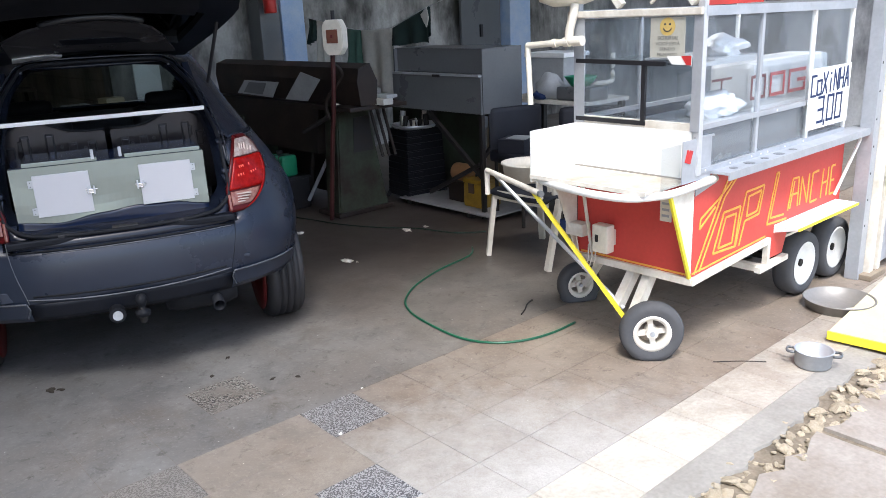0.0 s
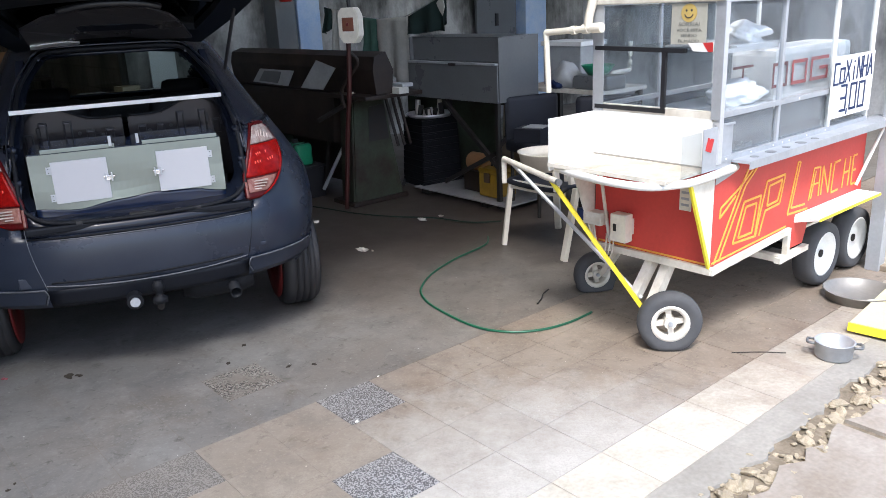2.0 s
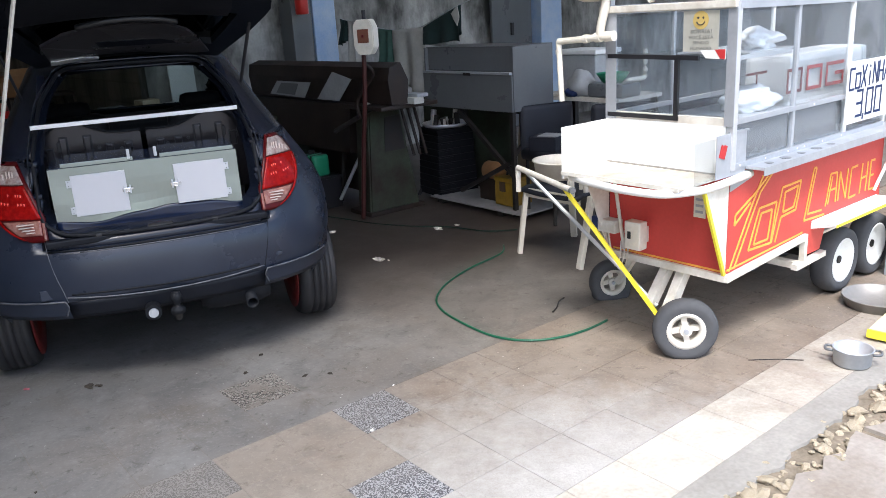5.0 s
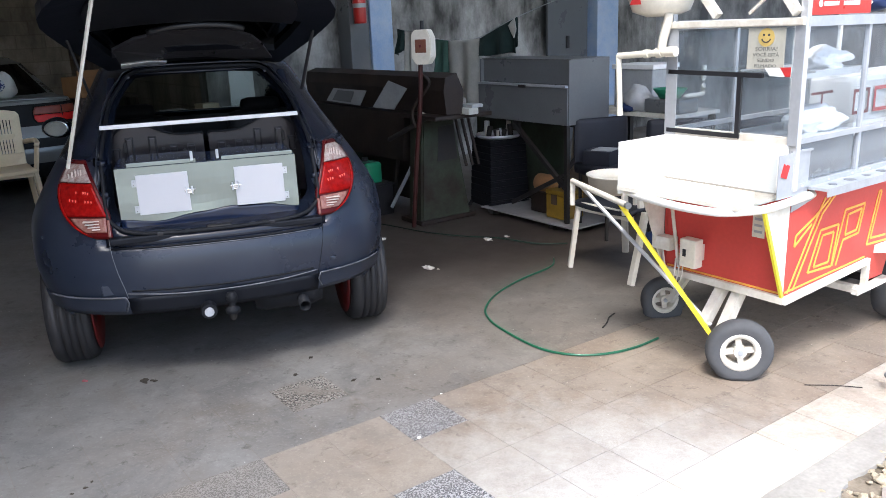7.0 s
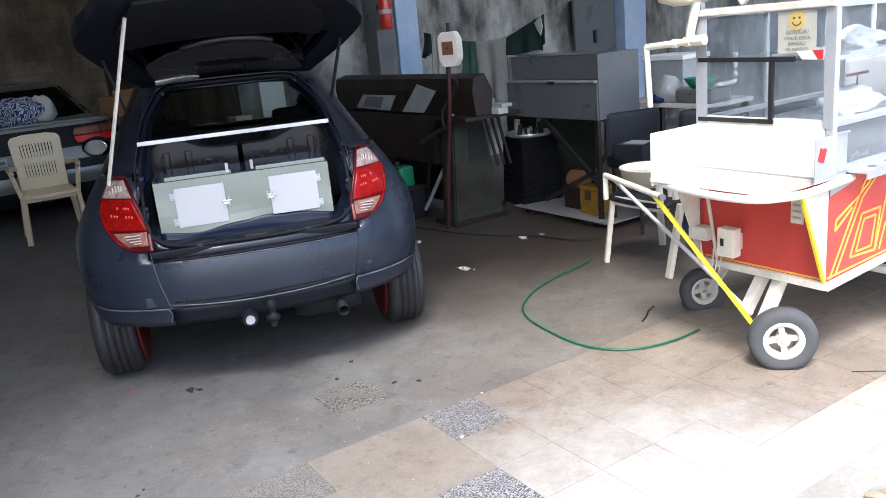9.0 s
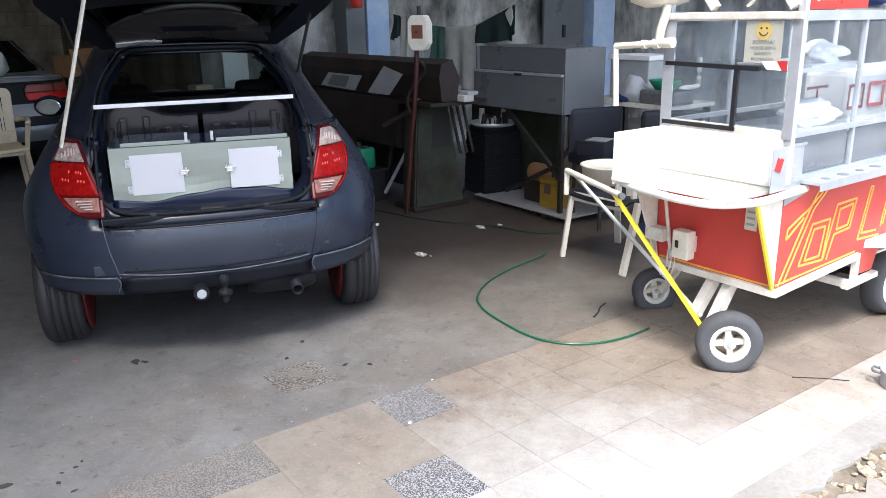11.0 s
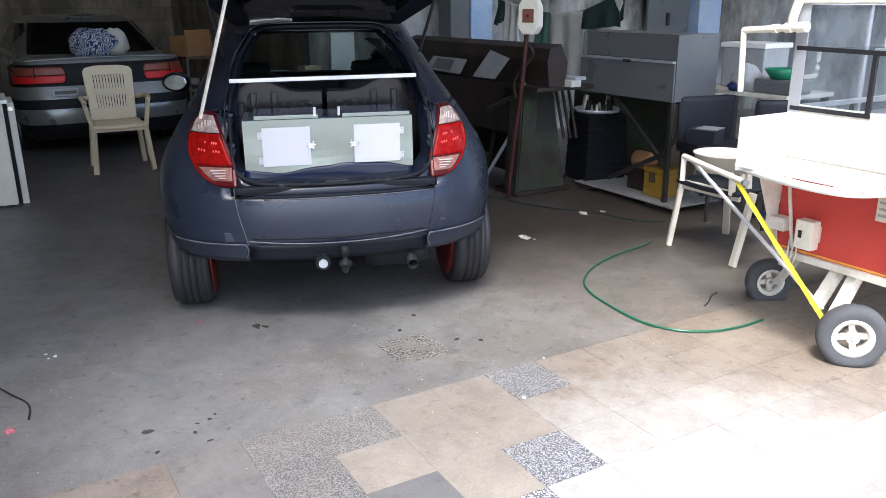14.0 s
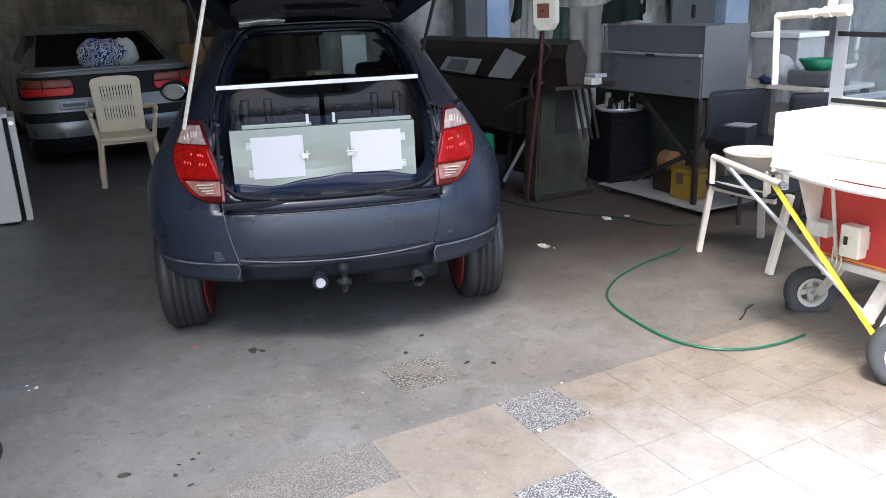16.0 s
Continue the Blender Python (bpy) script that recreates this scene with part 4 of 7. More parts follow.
    ring = [(-0.14, skin_y(0.14, 0.69), 0.69), (0.14, skin_y(0.14, 0.69), 0.69)] + side + [(0.15, 0.0, 1.335), (-0.15, 0.0, 1.335)] + [(-x, y, z) for x, y, z in reversed(side)]
    steps = []
    for f, d, lift in ((1.0, 0.004, 0), (0.985, 0.03, 0), (0.95, 0.05, 0.002), (0.93, 0.1, 0.002)):
        steps.append([bm.verts.new((x * f, y + d, 1.0 + (z - 1.0) * f + lift)) for x, y, z in ring])
    for a, b in zip(steps, steps[1:]):
        for k in range(len(a)):
            bm.faces.new((a[k], a[(k + 1) % len(a)], b[(k + 1) % len(a)], b[k]))
    bmesh.ops.recalc_face_normals(bm, faces=bm.faces[:])
    part("opening_channel", bm, M_CAR, car, "dark painted channel round the boot opening", True)
    # load sill with its catch
    part("load_sill", box(-0.44, 0.44, -0.49, -0.43, 0.66, 0.69, 0.008), M_VALANCE, car)
    part("latch", box(-0.05, 0.05, -0.49, -0.455, 0.69, 0.702, 0.004), M_IRON, car)
    for x in (-0.13, 0.14, 0.22, -0.24):
        part("rubber_buffer", box(x - 0.012, x + 0.012, -0.492, -0.475, 0.684, 0.699, 0.003), M_BLACK, car)
    # inside: floor, side trims, seat back with pressed ribs
    part("boot_floor", box(-0.47, 0.47, -0.38, 2.3, 0.55, 0.58), M_INNER, car)
    for s in (-1, 1):
        part("boot_side", box(s * 0.45, s * 0.48, -0.2, 0.25, 0.58, 0.97, 0.012), M_CAR, car, "dark body-coloured boot side")
        part("inner_pillar", beam((s * 0.43, -0.16, 0.98), (s * 0.38, 0.08, 1.3), 0.03, 0.03), M_CAR, car)
        part("speaker_bracket", box(s * 0.43 - 0.02, s * 0.43 + 0.02, -0.1, -0.06, 0.99, 1.06, 0.008), M_BLACK, car)
    for s in (-1, 1):
        poly = [(0.012, 0.72), (0.47, 0.72), (0.47, 1.0), (0.43, 1.035), (0.38, 1.075), (0.33, 1.092), (0.27, 1.09), (0.22, 1.07), (0.16, 1.046), (0.09, 1.038), (0.012, 1.04)]
        seat = part("seat_back", prism([(s * x, z) for x, z in (poly if s > 0 else poly[::-1])], 0.05, Matrix.Translation((0, 0.02, 0)), 0.008), M_SEATBACK, car, "grey pressed steel back of the rear seat")
        for k, x in enumerate((0.07, 0.15, 0.24, 0.34, 0.4)):
            part("rib_shadow_gap", box(s * x - 0.018, s * x + 0.018, 0.0135, 0.021, 0.925, 0.995 + (0.045 if k in (2, 3) else 0), 0.002), M_INNER, seat)
            part("pressed_rib", box(s * x - 0.014, s * x + 0.014, -0.002, 0.016, 0.93, 0.99 + (0.045 if k in (2, 3) else 0), 0.005), M_SEATBACK, seat)
        part("edge_trim", tube([(s * x, 0.012, z + 0.004) for x, z in poly[3:]], 0.006, None, 6, False, 3), M_SEAL, seat, "black edge trim", True)
        for x, z in ((0.1, 0.965), (0.195, 0.98), (0.285, 0.95), (0.42, 0.97)):
            part("bolt", rod((s * x, 0.02, z), (s * x, 0.008, z), 0.008, None, 10), M_INNER, seat)
        part("seat_catch", box(s * 0.35 - 0.018, s * 0.35 + 0.018, 0.002, 0.02, 0.975, 1.02, 0.004), M_BLACK, seat)
        part("front_seat", box(s * 0.36 - 0.2, s * 0.36 + 0.2, 0.95, 1.15, 0.6, 1.04, 0.06), M_INNER, car, "dark cloth front seat", True)
        part("headrest", box(s * 0.36 - 0.12, s * 0.36 + 0.12, 1.0, 1.1, 1.02, 1.112, 0.045), M_SEAL, car, "", True)
    part("dashboard", box(-0.6, 0.6, 1.75, 2.2, 0.8, 0.93, 0.04), M_INNER, car)
    part("rear_mirror", box(-0.1, 0.1, 1.6, 1.63, 1.255, 1.31, 0.012), M_BLACK, car)
    # aluminium bar across the opening
    part("parcel_bar", beam((-0.43, -0.27, 1.122), (0.4, -0.27, 1.127), 0.02, 0.017, bevel=0.002), M_ALU, car, "bare aluminium bar across the boot")
    # tailgate, held open
    hinge = Vector((0, 0.14, 1.395))
    back = Vector((0, -math.cos(radians(22)), math.sin(radians(22))))

    def gate_pt(x, s, d):
        return hinge + back * s + Vector((x, 0, 0)) + Vector((0, back.z, -back.y)) * (d - 0.06 * (x / 0.6) ** 2)

    prof = [(0.0, 0.39), (0.15, 0.445), (0.35, 0.515), (0.5, 0.555), (0.58, 0.57), (0.66, 0.565), (0.73, 0.535), (0.79, 0.49), (0.88, 0.44), (0.97, 0.385)]

    def gate_sheet(d0, d1, s0, s1, k0, k1, inset):
        bm = bmesh.new()
        rows = []
        for s, h in prof:
            if s0 <= s <= s1:
                h -= inset
                rows.append([[bm.verts.new(gate_pt(h * (i / 8 * (k1 - k0) + k0), s, d)) for i in range(9)] for d in (d0, d1)])
        for r, q in zip(rows, rows[1:]):
            for i in range(8):
                bm.faces.new((r[0][i], r[0][i + 1], q[0][i + 1], q[0][i]))
                bm.faces.new((r[1][i], q[1][i], q[1][i + 1], r[1][i + 1]))
            for e in (0, 8):
                bm.faces.new((r[0][e], q[0][e], q[1][e], r[1][e]))
        for r in (rows[0], rows[-1]):
            for i in range(8):
                bm.faces.new((r[0][i], r[1][i], r[1][i + 1], r[0][i + 1]))
        bmesh.ops.remove_doubles(bm, verts=bm.verts[:], dist=1e-5)
        bmesh.ops.recalc_face_normals(bm, faces=bm.faces[:])
        return bm

    gate = part("tailgate", gate_sheet(-0.035, 0.02, 0.5, 1.0, -1, 1, 0.0), M_GATE, car, "open matte dark tailgate seen from below")
    part("gate_frame", gate_sheet(-0.035, 0.02, 0.0, 0.5, -1.0, -0.8, 0.0), M_GATE, gate)
    part("gate_frame", gate_sheet(-0.035, 0.02, 0.0, 0.5, 0.8, 1.0, 0.0), M_GATE, gate)
    part("gate_frame", gate_sheet(-0.035, 0.02, 0.0, 0.15, -0.8, 0.8, 0.0), M_GATE, gate)
    part("rear_window", gate_sheet(-0.004, 0.004, 0.15, 0.5, -0.8, 0.8, 0.0), M_GLASS_TINT, gate, "dark tinted rear window")
    part("inner_panel", gate_sheet(-0.05, -0.036, 0.5, 0.88, -0.75, 0.75, 0.02), M_TRIM, gate, "black trim panel inside the tailgate")
    def gate_plate(name, poly, d, thick, mat, label):
        bm = bmesh.new()
        a = [bm.verts.new(gate_pt(x, q, d)) for x, q in poly]
        b = [bm.verts.new(gate_pt(x, q, d + thick)) for x, q in poly]
        bm.faces.new(a)
        bm.faces.new(b[::-1])
        for k in range(len(a)):
            bm.faces.new((a[k], b[k], b[(k + 1) % len(a)], a[(k + 1) % len(a)]))
        bmesh.ops.recalc_face_normals(bm, faces=bm.faces[:])
        return part(name, bm, mat, gate, label)

    gate_plate("window_trim", [(-0.33, 0.095), (-0.345, 0.27), (-0.25, 0.36), (-0.12, 0.405), (0.02, 0.42), (0.15, 0.405), (0.24, 0.34), (0.285, 0.262), (0.345, 0.09), (0.22, 0.05), (0.05, 0.1), (-0.12, 0.1)], -0.05, 0.012, M_GATE_TRIM, "dull grey moulded trim at the hinge end")
    gate_plate("trim_recess", [(-0.17, 0.2), (-0.16, 0.255), (0.17, 0.255), (0.2, 0.2)], -0.053, 0.004, M_GATE, "dark recess in the trim")
    part("wiper_housing", tube([gate_pt(x, q, -0.055) for x, q in ((-0.19, 0.43), (-0.08, 0.468), (0.03, 0.478), (0.13, 0.47), (0.2, 0.44))], 0.014, None, 8, False, 5), M_TRIM, gate, "", True)
    gate_plate("hinge_plate", [(-0.33, 0.06), (-0.325, 0.1), (-0.2, 0.1), (-0.13, 0.07), (-0.14, 0.05)], -0.056, 0.01, M_ALU, "shiny hinge plate")
    part("gas_strut", rod((0.46, -0.06, 1.22), gate_pt(0.5, 0.42, -0.03), 0.008), M_BLACK, car)
    part("gas_strut", rod((-0.46, -0.06, 1.22), gate_pt(-0.5, 0.42, -0.03), 0.006), M_BLACK, car)
    # bumper trims, side gaps, hitch, exhaust
    for s in (-1, 1):
        mould = part("bumper_corner", skin_patch(0.368, 0.438, lambda z: 0.4 + 0.35 * abs(z - 0.41), half_at, s, 0.013, 0.03, 10, 24), M_BUMPER, car, "scuffed dark grey corner moulding", True)
        part("scuffed_edge", tube([(s * x, skin_y(x, 0.437) - 0.014, 0.437) for x in (0.41, 0.48, 0.55, 0.62, 0.68, 0.72)], 0.004, None, 6, False, 4), M_SCUFF, mould, "", True)
        part("moulding_joint", tube([(s * (0.4 + 0.35 * abs(z - 0.41)), skin_y(0.4, z) - 0.014, z) for z in (0.437, 0.41, 0.39, 0.37)], 0.003, None, 6, False, 2), M_SCUFF, mould, "", True)
        part("panel_gap", tube(gap_line(s), 0.0016, None, 6, False, 4), M_CABINET if s < 0 else M_SEAL, bump)
    part("bumper_lip", tube([(x, skin_y(x, 0.43) - 0.003, 0.43 + 0.02 * (x / 0.4) ** 2) for x in (-0.4, -0.27, -0.13, 0, 0.13, 0.27, 0.4)], 0.0035, None, 8, False, 5), M_SCUFF, bump, "scuffed pale edge", True)
    part("tow_eye_cap", box(0.46, 0.49, skin_y(0.475, 0.49) - 0.006, skin_y(0.475, 0.49) + 0.01, 0.48, 0.5, 0.005), M_BUMPER, bump)
    part("bumper_seam", tube([(x, skin_y(x, 0.642) - 0.001, 0.642) for x in (-0.44, -0.3, -0.15, 0, 0.15, 0.3, 0.44)], 0.0045, None, 6, False, 4), M_SEAL, bump, "", True)
    part("bumper_seam", tube([(x, skin_y(x, 0.455) - 0.001, 0.455 + 0.02 * abs(x)) for x in (-0.38, -0.25, -0.12, 0, 0.12, 0.25, 0.38)], 0.0045, None, 6, False, 4), M_SEAL, bump, "", True)
    part("scuffed_edge", tube([(x, skin_y(x, 0.634) - 0.002, 0.634) for x in (-0.32, -0.15, 0, 0.15, 0.3, 0.43)], 0.0025, None, 6, False, 4), M_SCUFF, bump, "", True)
    part("tow_eye_cap", box(-0.5, -0.455, skin_y(0.475, 0.46) - 0.005, skin_y(0.475, 0.46) + 0.01, 0.445, 0.49, 0.004), M_BUMPER, bump)
    tow = part("tow_bar", beam((-0.3, -0.36, 0.375), (0.28, -0.36, 0.375), 0.04, 0.04), M_SEAL, car)
    part("tow_neck", tube([(0.012, -0.37, 0.36), (0.012, -0.46, 0.31), (0.012, -0.52, 0.3), (0.012, -0.57, 0.32), (0.012, -0.575, 0.37)], 0.016), M_IRON, tow, "", True)
    part("tow_ball", lathe([(0.001, 0.0), (0.03, 0.0), (0.03, 0.02), (0.014, 0.03), (0.014, 0.045), (0.022, 0.055), (0.025, 0.07), (0.018, 0.088), (0.001, 0.094)], 20, None, Matrix.Translation((0.012, -0.575, 0.335))), M_SEAL, tow, "", True)
    sock = part("trailer_socket", rod((-0.085, -0.5, 0.352), (-0.085, -0.56, 0.347), 0.033), M_SEAL, tow)
    part("socket_cap", rod((-0.085, -0.559, 0.347), (-0.085, -0.568, 0.346), 0.02), M_ALU_DULL, sock, "round bright aluminium cap")
    part("exhaust_box", lathe([(0.001, -0.16), (0.07, -0.15), (0.085, -0.1), (0.085, 0.1), (0.07, 0.15), (0.001, 0.16)], 24, None, Matrix.Translation((0.27, -0.38, 0.345)) @ Matrix.Rotation(radians(90), 4, "Y")), M_SEAL, car, "", True)
    part("exhaust_pipe", lathe([(0.022, 0), (0.022, 0.2), (0.026, 0.2), (0.026, 0)], 20, None, Matrix.Translation((0.325, -0.33, 0.335)) @ Matrix.Rotation(radians(100), 4, "X"), True), M_SEAL, car, "", True)
    part("underbody", box(-0.55, 0.55, -0.3, 2.9, 0.3, 0.42, 0.03), M_INNER, car)
    for x in (-0.695, 0.695):
        for y in ARCHES:
            car_wheel(car, x, y, 0.285, 0.19, M_RED_RIM)
    part("axle", rod((-0.62, 0.08, 0.28), (0.62, 0.08, 0.28), 0.035), M_IRON, car)
    # door mirror
    mir = part("door_mirror", lump(0.09, 0.06, 0.066, 5, 0.05, None, Matrix.Translation((-0.84, 1.55, 0.965))), M_CAR, car, "", True)
    face = Matrix.Translation((-0.84, 1.488, 0.965)) @ Matrix.Rotation(radians(-6), 4, "Z") @ Matrix.Rotation(radians(-4), 4, "X") @ Matrix.Rotation(radians(90), 4, "X") @ Matrix.Diagonal((0.07, 0.048, 1, 1))
    part("mirror_glass", lathe([(0.001, 0.0), (0.9, 0.0), (1.0, -0.003), (1.0, -0.012), (0.001, -0.012)], 32, None, face), M_MIRROR, mir, "dark oval mirror glass")
    part("mirror_arm", beam((-0.78, 1.6, 0.97), (-0.7, 1.6, 0.96), 0.04, 0.04), M_CAR, car)
    return car


hatchback()

# box standing in the boot
crate = thing("metal_box", "shiny galvanised box with two white hatch doors in the car boot", "box", CAR @ pose(-0.018, -0.42, 0.58))
def wave(x):
    """Height of the uneven line where the pale sheet meets its painted dark reflection."""
    return 0.172 + 0.012 * math.sin(x * 9 + 0.6) + 0.012 * noise.noise(Vector((x * 7, 0, 5)))


def face_sheet(low, high, y0, y1):
    """A sheet between two height lines across the box, with depth."""
    bm = bmesh.new()
    cols = []
    for i in range(31):
        x = -0.37 + 0.74 * i / 30
        a, b = low(x), high(x)
        col = [bm.verts.new((x, y0 + 0.004 * math.sin(x * 11 + k) * (1 - k / 6), a + (b - a) * k / 6)) for k in range(7)]
        cols.append(col + [bm.verts.new((x, y1, b)), bm.verts.new((x, y1, a))])
    for a, b in zip(cols, cols[1:]):
        for k in range(len(a)):
            bm.faces.new((a[k], b[k], b[(k + 1) % len(a)], a[(k + 1) % len(a)]))
    bm.faces.new(cols[0])
    bm.faces.new(cols[-1][::-1])
    bmesh.ops.recalc_face_normals(bm, faces=bm.faces[:])
    return bm


part("body", face_sheet(wave, lambda x: 0.385, 0.0, 0.3), M_STEEL, crate, "shiny galvanised sheet body")
# the sheet's reflection of the dark sill, drawn as a navy face
part("low_reflection", face_sheet(lambda x: 0.1 + 0.25 * max(0.0, abs(x) - 0.3), lambda x: wave(x) - 0.001, 0.004, 0.28), M_DARK_REFLECTION, crate, "lower face of the box, its dark blue reflection put in as colour", True)
# tops are navy for the dark car inside that they reflect
part("top_sheet", box(-0.366, 0.366, 0.012, 0.298, 0.3855, 0.388), M_DARK_REFLECTION, crate, "shiny top sheet, its dark reflection put in as colour")
for x0, x1 in ((-0.32, -0.045), (0.06, 0.36)):
    lid = part("top_lid", box(x0, x1, 0.014, 0.29, 0.388, 0.4, 0.002), M_DARK_REFLECTION, crate, "shiny lid coloured as its dark reflection, with a pale edge")
    part("lid_edge", box(x0, x1, 0.008, 0.014, 0.387, 0.403, 0.002), M_STEEL, lid, "pale galvanised edge")
for s, x0, x1 in ((-1, -0.292, -0.085), (1, 0.105, 0.312)):
    d = part("hatch_door", box(x0, x1, -0.008, 0.0, 0.185, 0.353, 0.002), M_PLATE, crate, "plain white sheet-metal door")
    inner = x1 if s < 0 else x0
    outer = x0 if s < 0 else x1
    part("latch", box(inner - 0.018, inner + 0.018, -0.013, -0.008, 0.264, 0.28, 0.002), M_CHROME, d)
    part("latch_pin", rod((inner - 0.02, -0.015, 0.276), (inner + 0.024, -0.015, 0.276), 0.003), M_CHROME, d)
    part("latch_pin", rod((inner - 0.014, -0.014, 0.262), (inner + 0.014, -0.014, 0.262), 0.0025), M_CHROME, d)
    for q in (-0.012, 0.012):
        part("latch_lug", box(inner + q - 0.003, inner + q + 0.003, -0.019, -0.008, 0.256, 0.29, 0.001), M_ALU_DULL, d)
    for q, z in ((x0 + 0.012, 0.197), (x0 + 0.012, 0.341), (x1 - 0.012, 0.197), (x1 - 0.012, 0.341)):
        part("rivet", rod((q, -0.008, z), (q, -0.0095, z), 0.0022), M_ALU_DULL, d)
    for z in (0.21, 0.32):
        part("hinge", box(outer - 0.018 if s < 0 else outer, outer if s < 0 else outer + 0.018, -0.004, 0.0, z - 0.015, z + 0.015, 0.001), M_ALU_DULL, d)
        for q in (-0.008, 0.008):
            part("hinge_screw", rod((outer + s * 0.009, -0.004, z + q), (outer + s * 0.009, -0.0052, z + q), 0.002), M_BLACK, d)
for x in (-0.06, 0.045):
    part("lid_catch", box(x - 0.006, x + 0.006, 0.0, 0.012, 0.395, 0.434, 0.002), M_ALU_DULL, crate)

# stick that props the tailgate
prop = thing("prop_stick", "pale wooden stick propping up the tailgate", "stick", CAR)
part("stick", beam((-0.556, -0.42, 0.985), (-0.35, -0.665, 1.625), 0.011, 0.013, bevel=0.003), M_WHITE_WORN, prop)


# ---- plastic armchair ----
def plastic_chair(name, label, m, mat, full=True):
    ch = thing(name, label, "chair", m)
    # x to the sitter's left, y to the front
    for s in (-1, 1):
        knee = (s * 0.215, 0.19, 0.42) if full or s > 0 else (-0.265, 0.15, 0.42)
        part("front_leg", beam((s * 0.245, 0.235, 0), knee, 0.042, 0.03, bevel=0.006), mat, ch)
        part("back_leg", beam((s * 0.235, -0.26, 0), (s * 0.2, -0.19, 0.42), 0.042, 0.03, bevel=0.006), mat, ch)
        if not full:
            continue
        part("arm_post", beam((s * 0.225, 0.185, 0.4), (s * 0.27, 0.15, 0.635), 0.04, 0.022, bevel=0.006), mat, ch)
        part("armrest", tube([(s * 0.262, 0.19, 0.63), (s * 0.275, 0.12, 0.648), (s * 0.272, -0.05, 0.65), (s * 0.215, -0.2, 0.63)], 0.022, None, 8, False, 5), mat, ch, "", True)
    bm = bmesh.new()
    g = []
    for j in range(9):
        v = j / 8
        y = -0.21 + 0.44 * v
        hw = 0.2 + 0.03 * v
        g.append([bm.verts.new((hw * (i / 6 - 1) , y, 0.425 + 0.012 * ((i / 6 - 1) ** 2) + (0.0 if v < 0.85 else -0.02 * ((v - 0.85) / 0.15) ** 2) - 0.012 * math.sin(v * math.pi))) for i in range(13)])
    for a, b in zip(g, g[1:]):
        for i in range(12):
            bm.faces.new((a[i], a[i + 1], b[i + 1], b[i]))
    bmesh.ops.recalc_face_normals(bm, faces=bm.faces[:])
    bmesh.ops.solidify(bm, geom=bm.faces[:], thickness=0.02)
    part("seat", bm, mat if full else M_NAVY, ch, "" if full else "dark navy seat", True)
    part("seat_apron", box(-0.22, 0.22, 0.19, 0.21, 0.365, 0.42, 0.006), mat, ch)
    if not full:
        part("back_apron", box(-0.21, 0.21, -0.2, -0.18, 0.365, 0.42, 0.006), mat, ch)
        # low round band of arms and back, open underneath
        ring = Matrix.Translation((-0.045, 0.155, 0))
        part("back_band", lathe([(0.15, 0.515), (0.163, 0.605), (0.172, 0.609), (0.172, 0.615), (0.158, 0.615), (0.143, 0.518)], 40, None, ring, True), mat, ch, "curved back band with a rolled rim", True)
        for x, y in ((-0.18, 0.1), (-0.17, 0.22), (-0.08, 0.02)):
            part("band_post", beam((x * 1.05, y, 0.4), (x, y, 0.535), 0.04, 0.02, bevel=0.004), mat, ch)
        return ch
    # back: rim and slats, leaning
    lean = Matrix.Translation((0, -0.2, 0.42)) @ Matrix.Rotation(radians(14), 4, "X")
    for s in (-1, 1):
        part("back_rail", beam(lean @ Vector((s * 0.165, 0, 0)), lean @ Vector((s * 0.185, 0, 0.45)), 0.062, 0.022, bevel=0.006), mat, ch)
    arch = [(-0.217, 0.42), (-0.212, 0.46), (-0.19, 0.488), (-0.1, 0.505), (0.1, 0.505), (0.19, 0.488), (0.212, 0.46), (0.217, 0.42), (0.17, 0.415), (0.09, 0.42), (-0.09, 0.42), (-0.17, 0.415)]
    part("back_top", prism(arch, 0.022, lean @ Matrix.Translation((0, -0.011, 0)), 0.004), mat, ch)
    part("back_foot", beam(lean @ Vector((-0.2, 0, 0.06)), lean @ Vector((0.2, 0, 0.06)), 0.02, 0.11, bevel=0.006), mat, ch)
    for k in range(12):
        x = -0.132 + 0.024 * k
        part("back_slat", beam(lean @ Vector((x, 0, 0.1)), lean @ Vector((x * 1.1, 0, 0.44)), 0.0178, 0.012), mat, ch)
    part("back_band", beam(lean @ Vector((-0.15, 0.001, 0.265)), lean @ Vector((0.15, 0.001, 0.265)), 0.015, 0.05, bevel=0.003), mat, ch)
    return ch


plastic_chair("tub_chair", "off-white plastic tub chair with a low round back beside the cart", at(2.175, 0.665, 0, 90), M_CHAIR_WHITE, False)
plastic_chair("plastic_chair", "cream plastic armchair with slatted back in front of the sedan", at(-0.575, 5.31, 0, 178), M_CHAIR)

# ---- snack cart ----
CART = at(1.42, 0)
R, LFT, END = -0.82, -0.225, 1.45


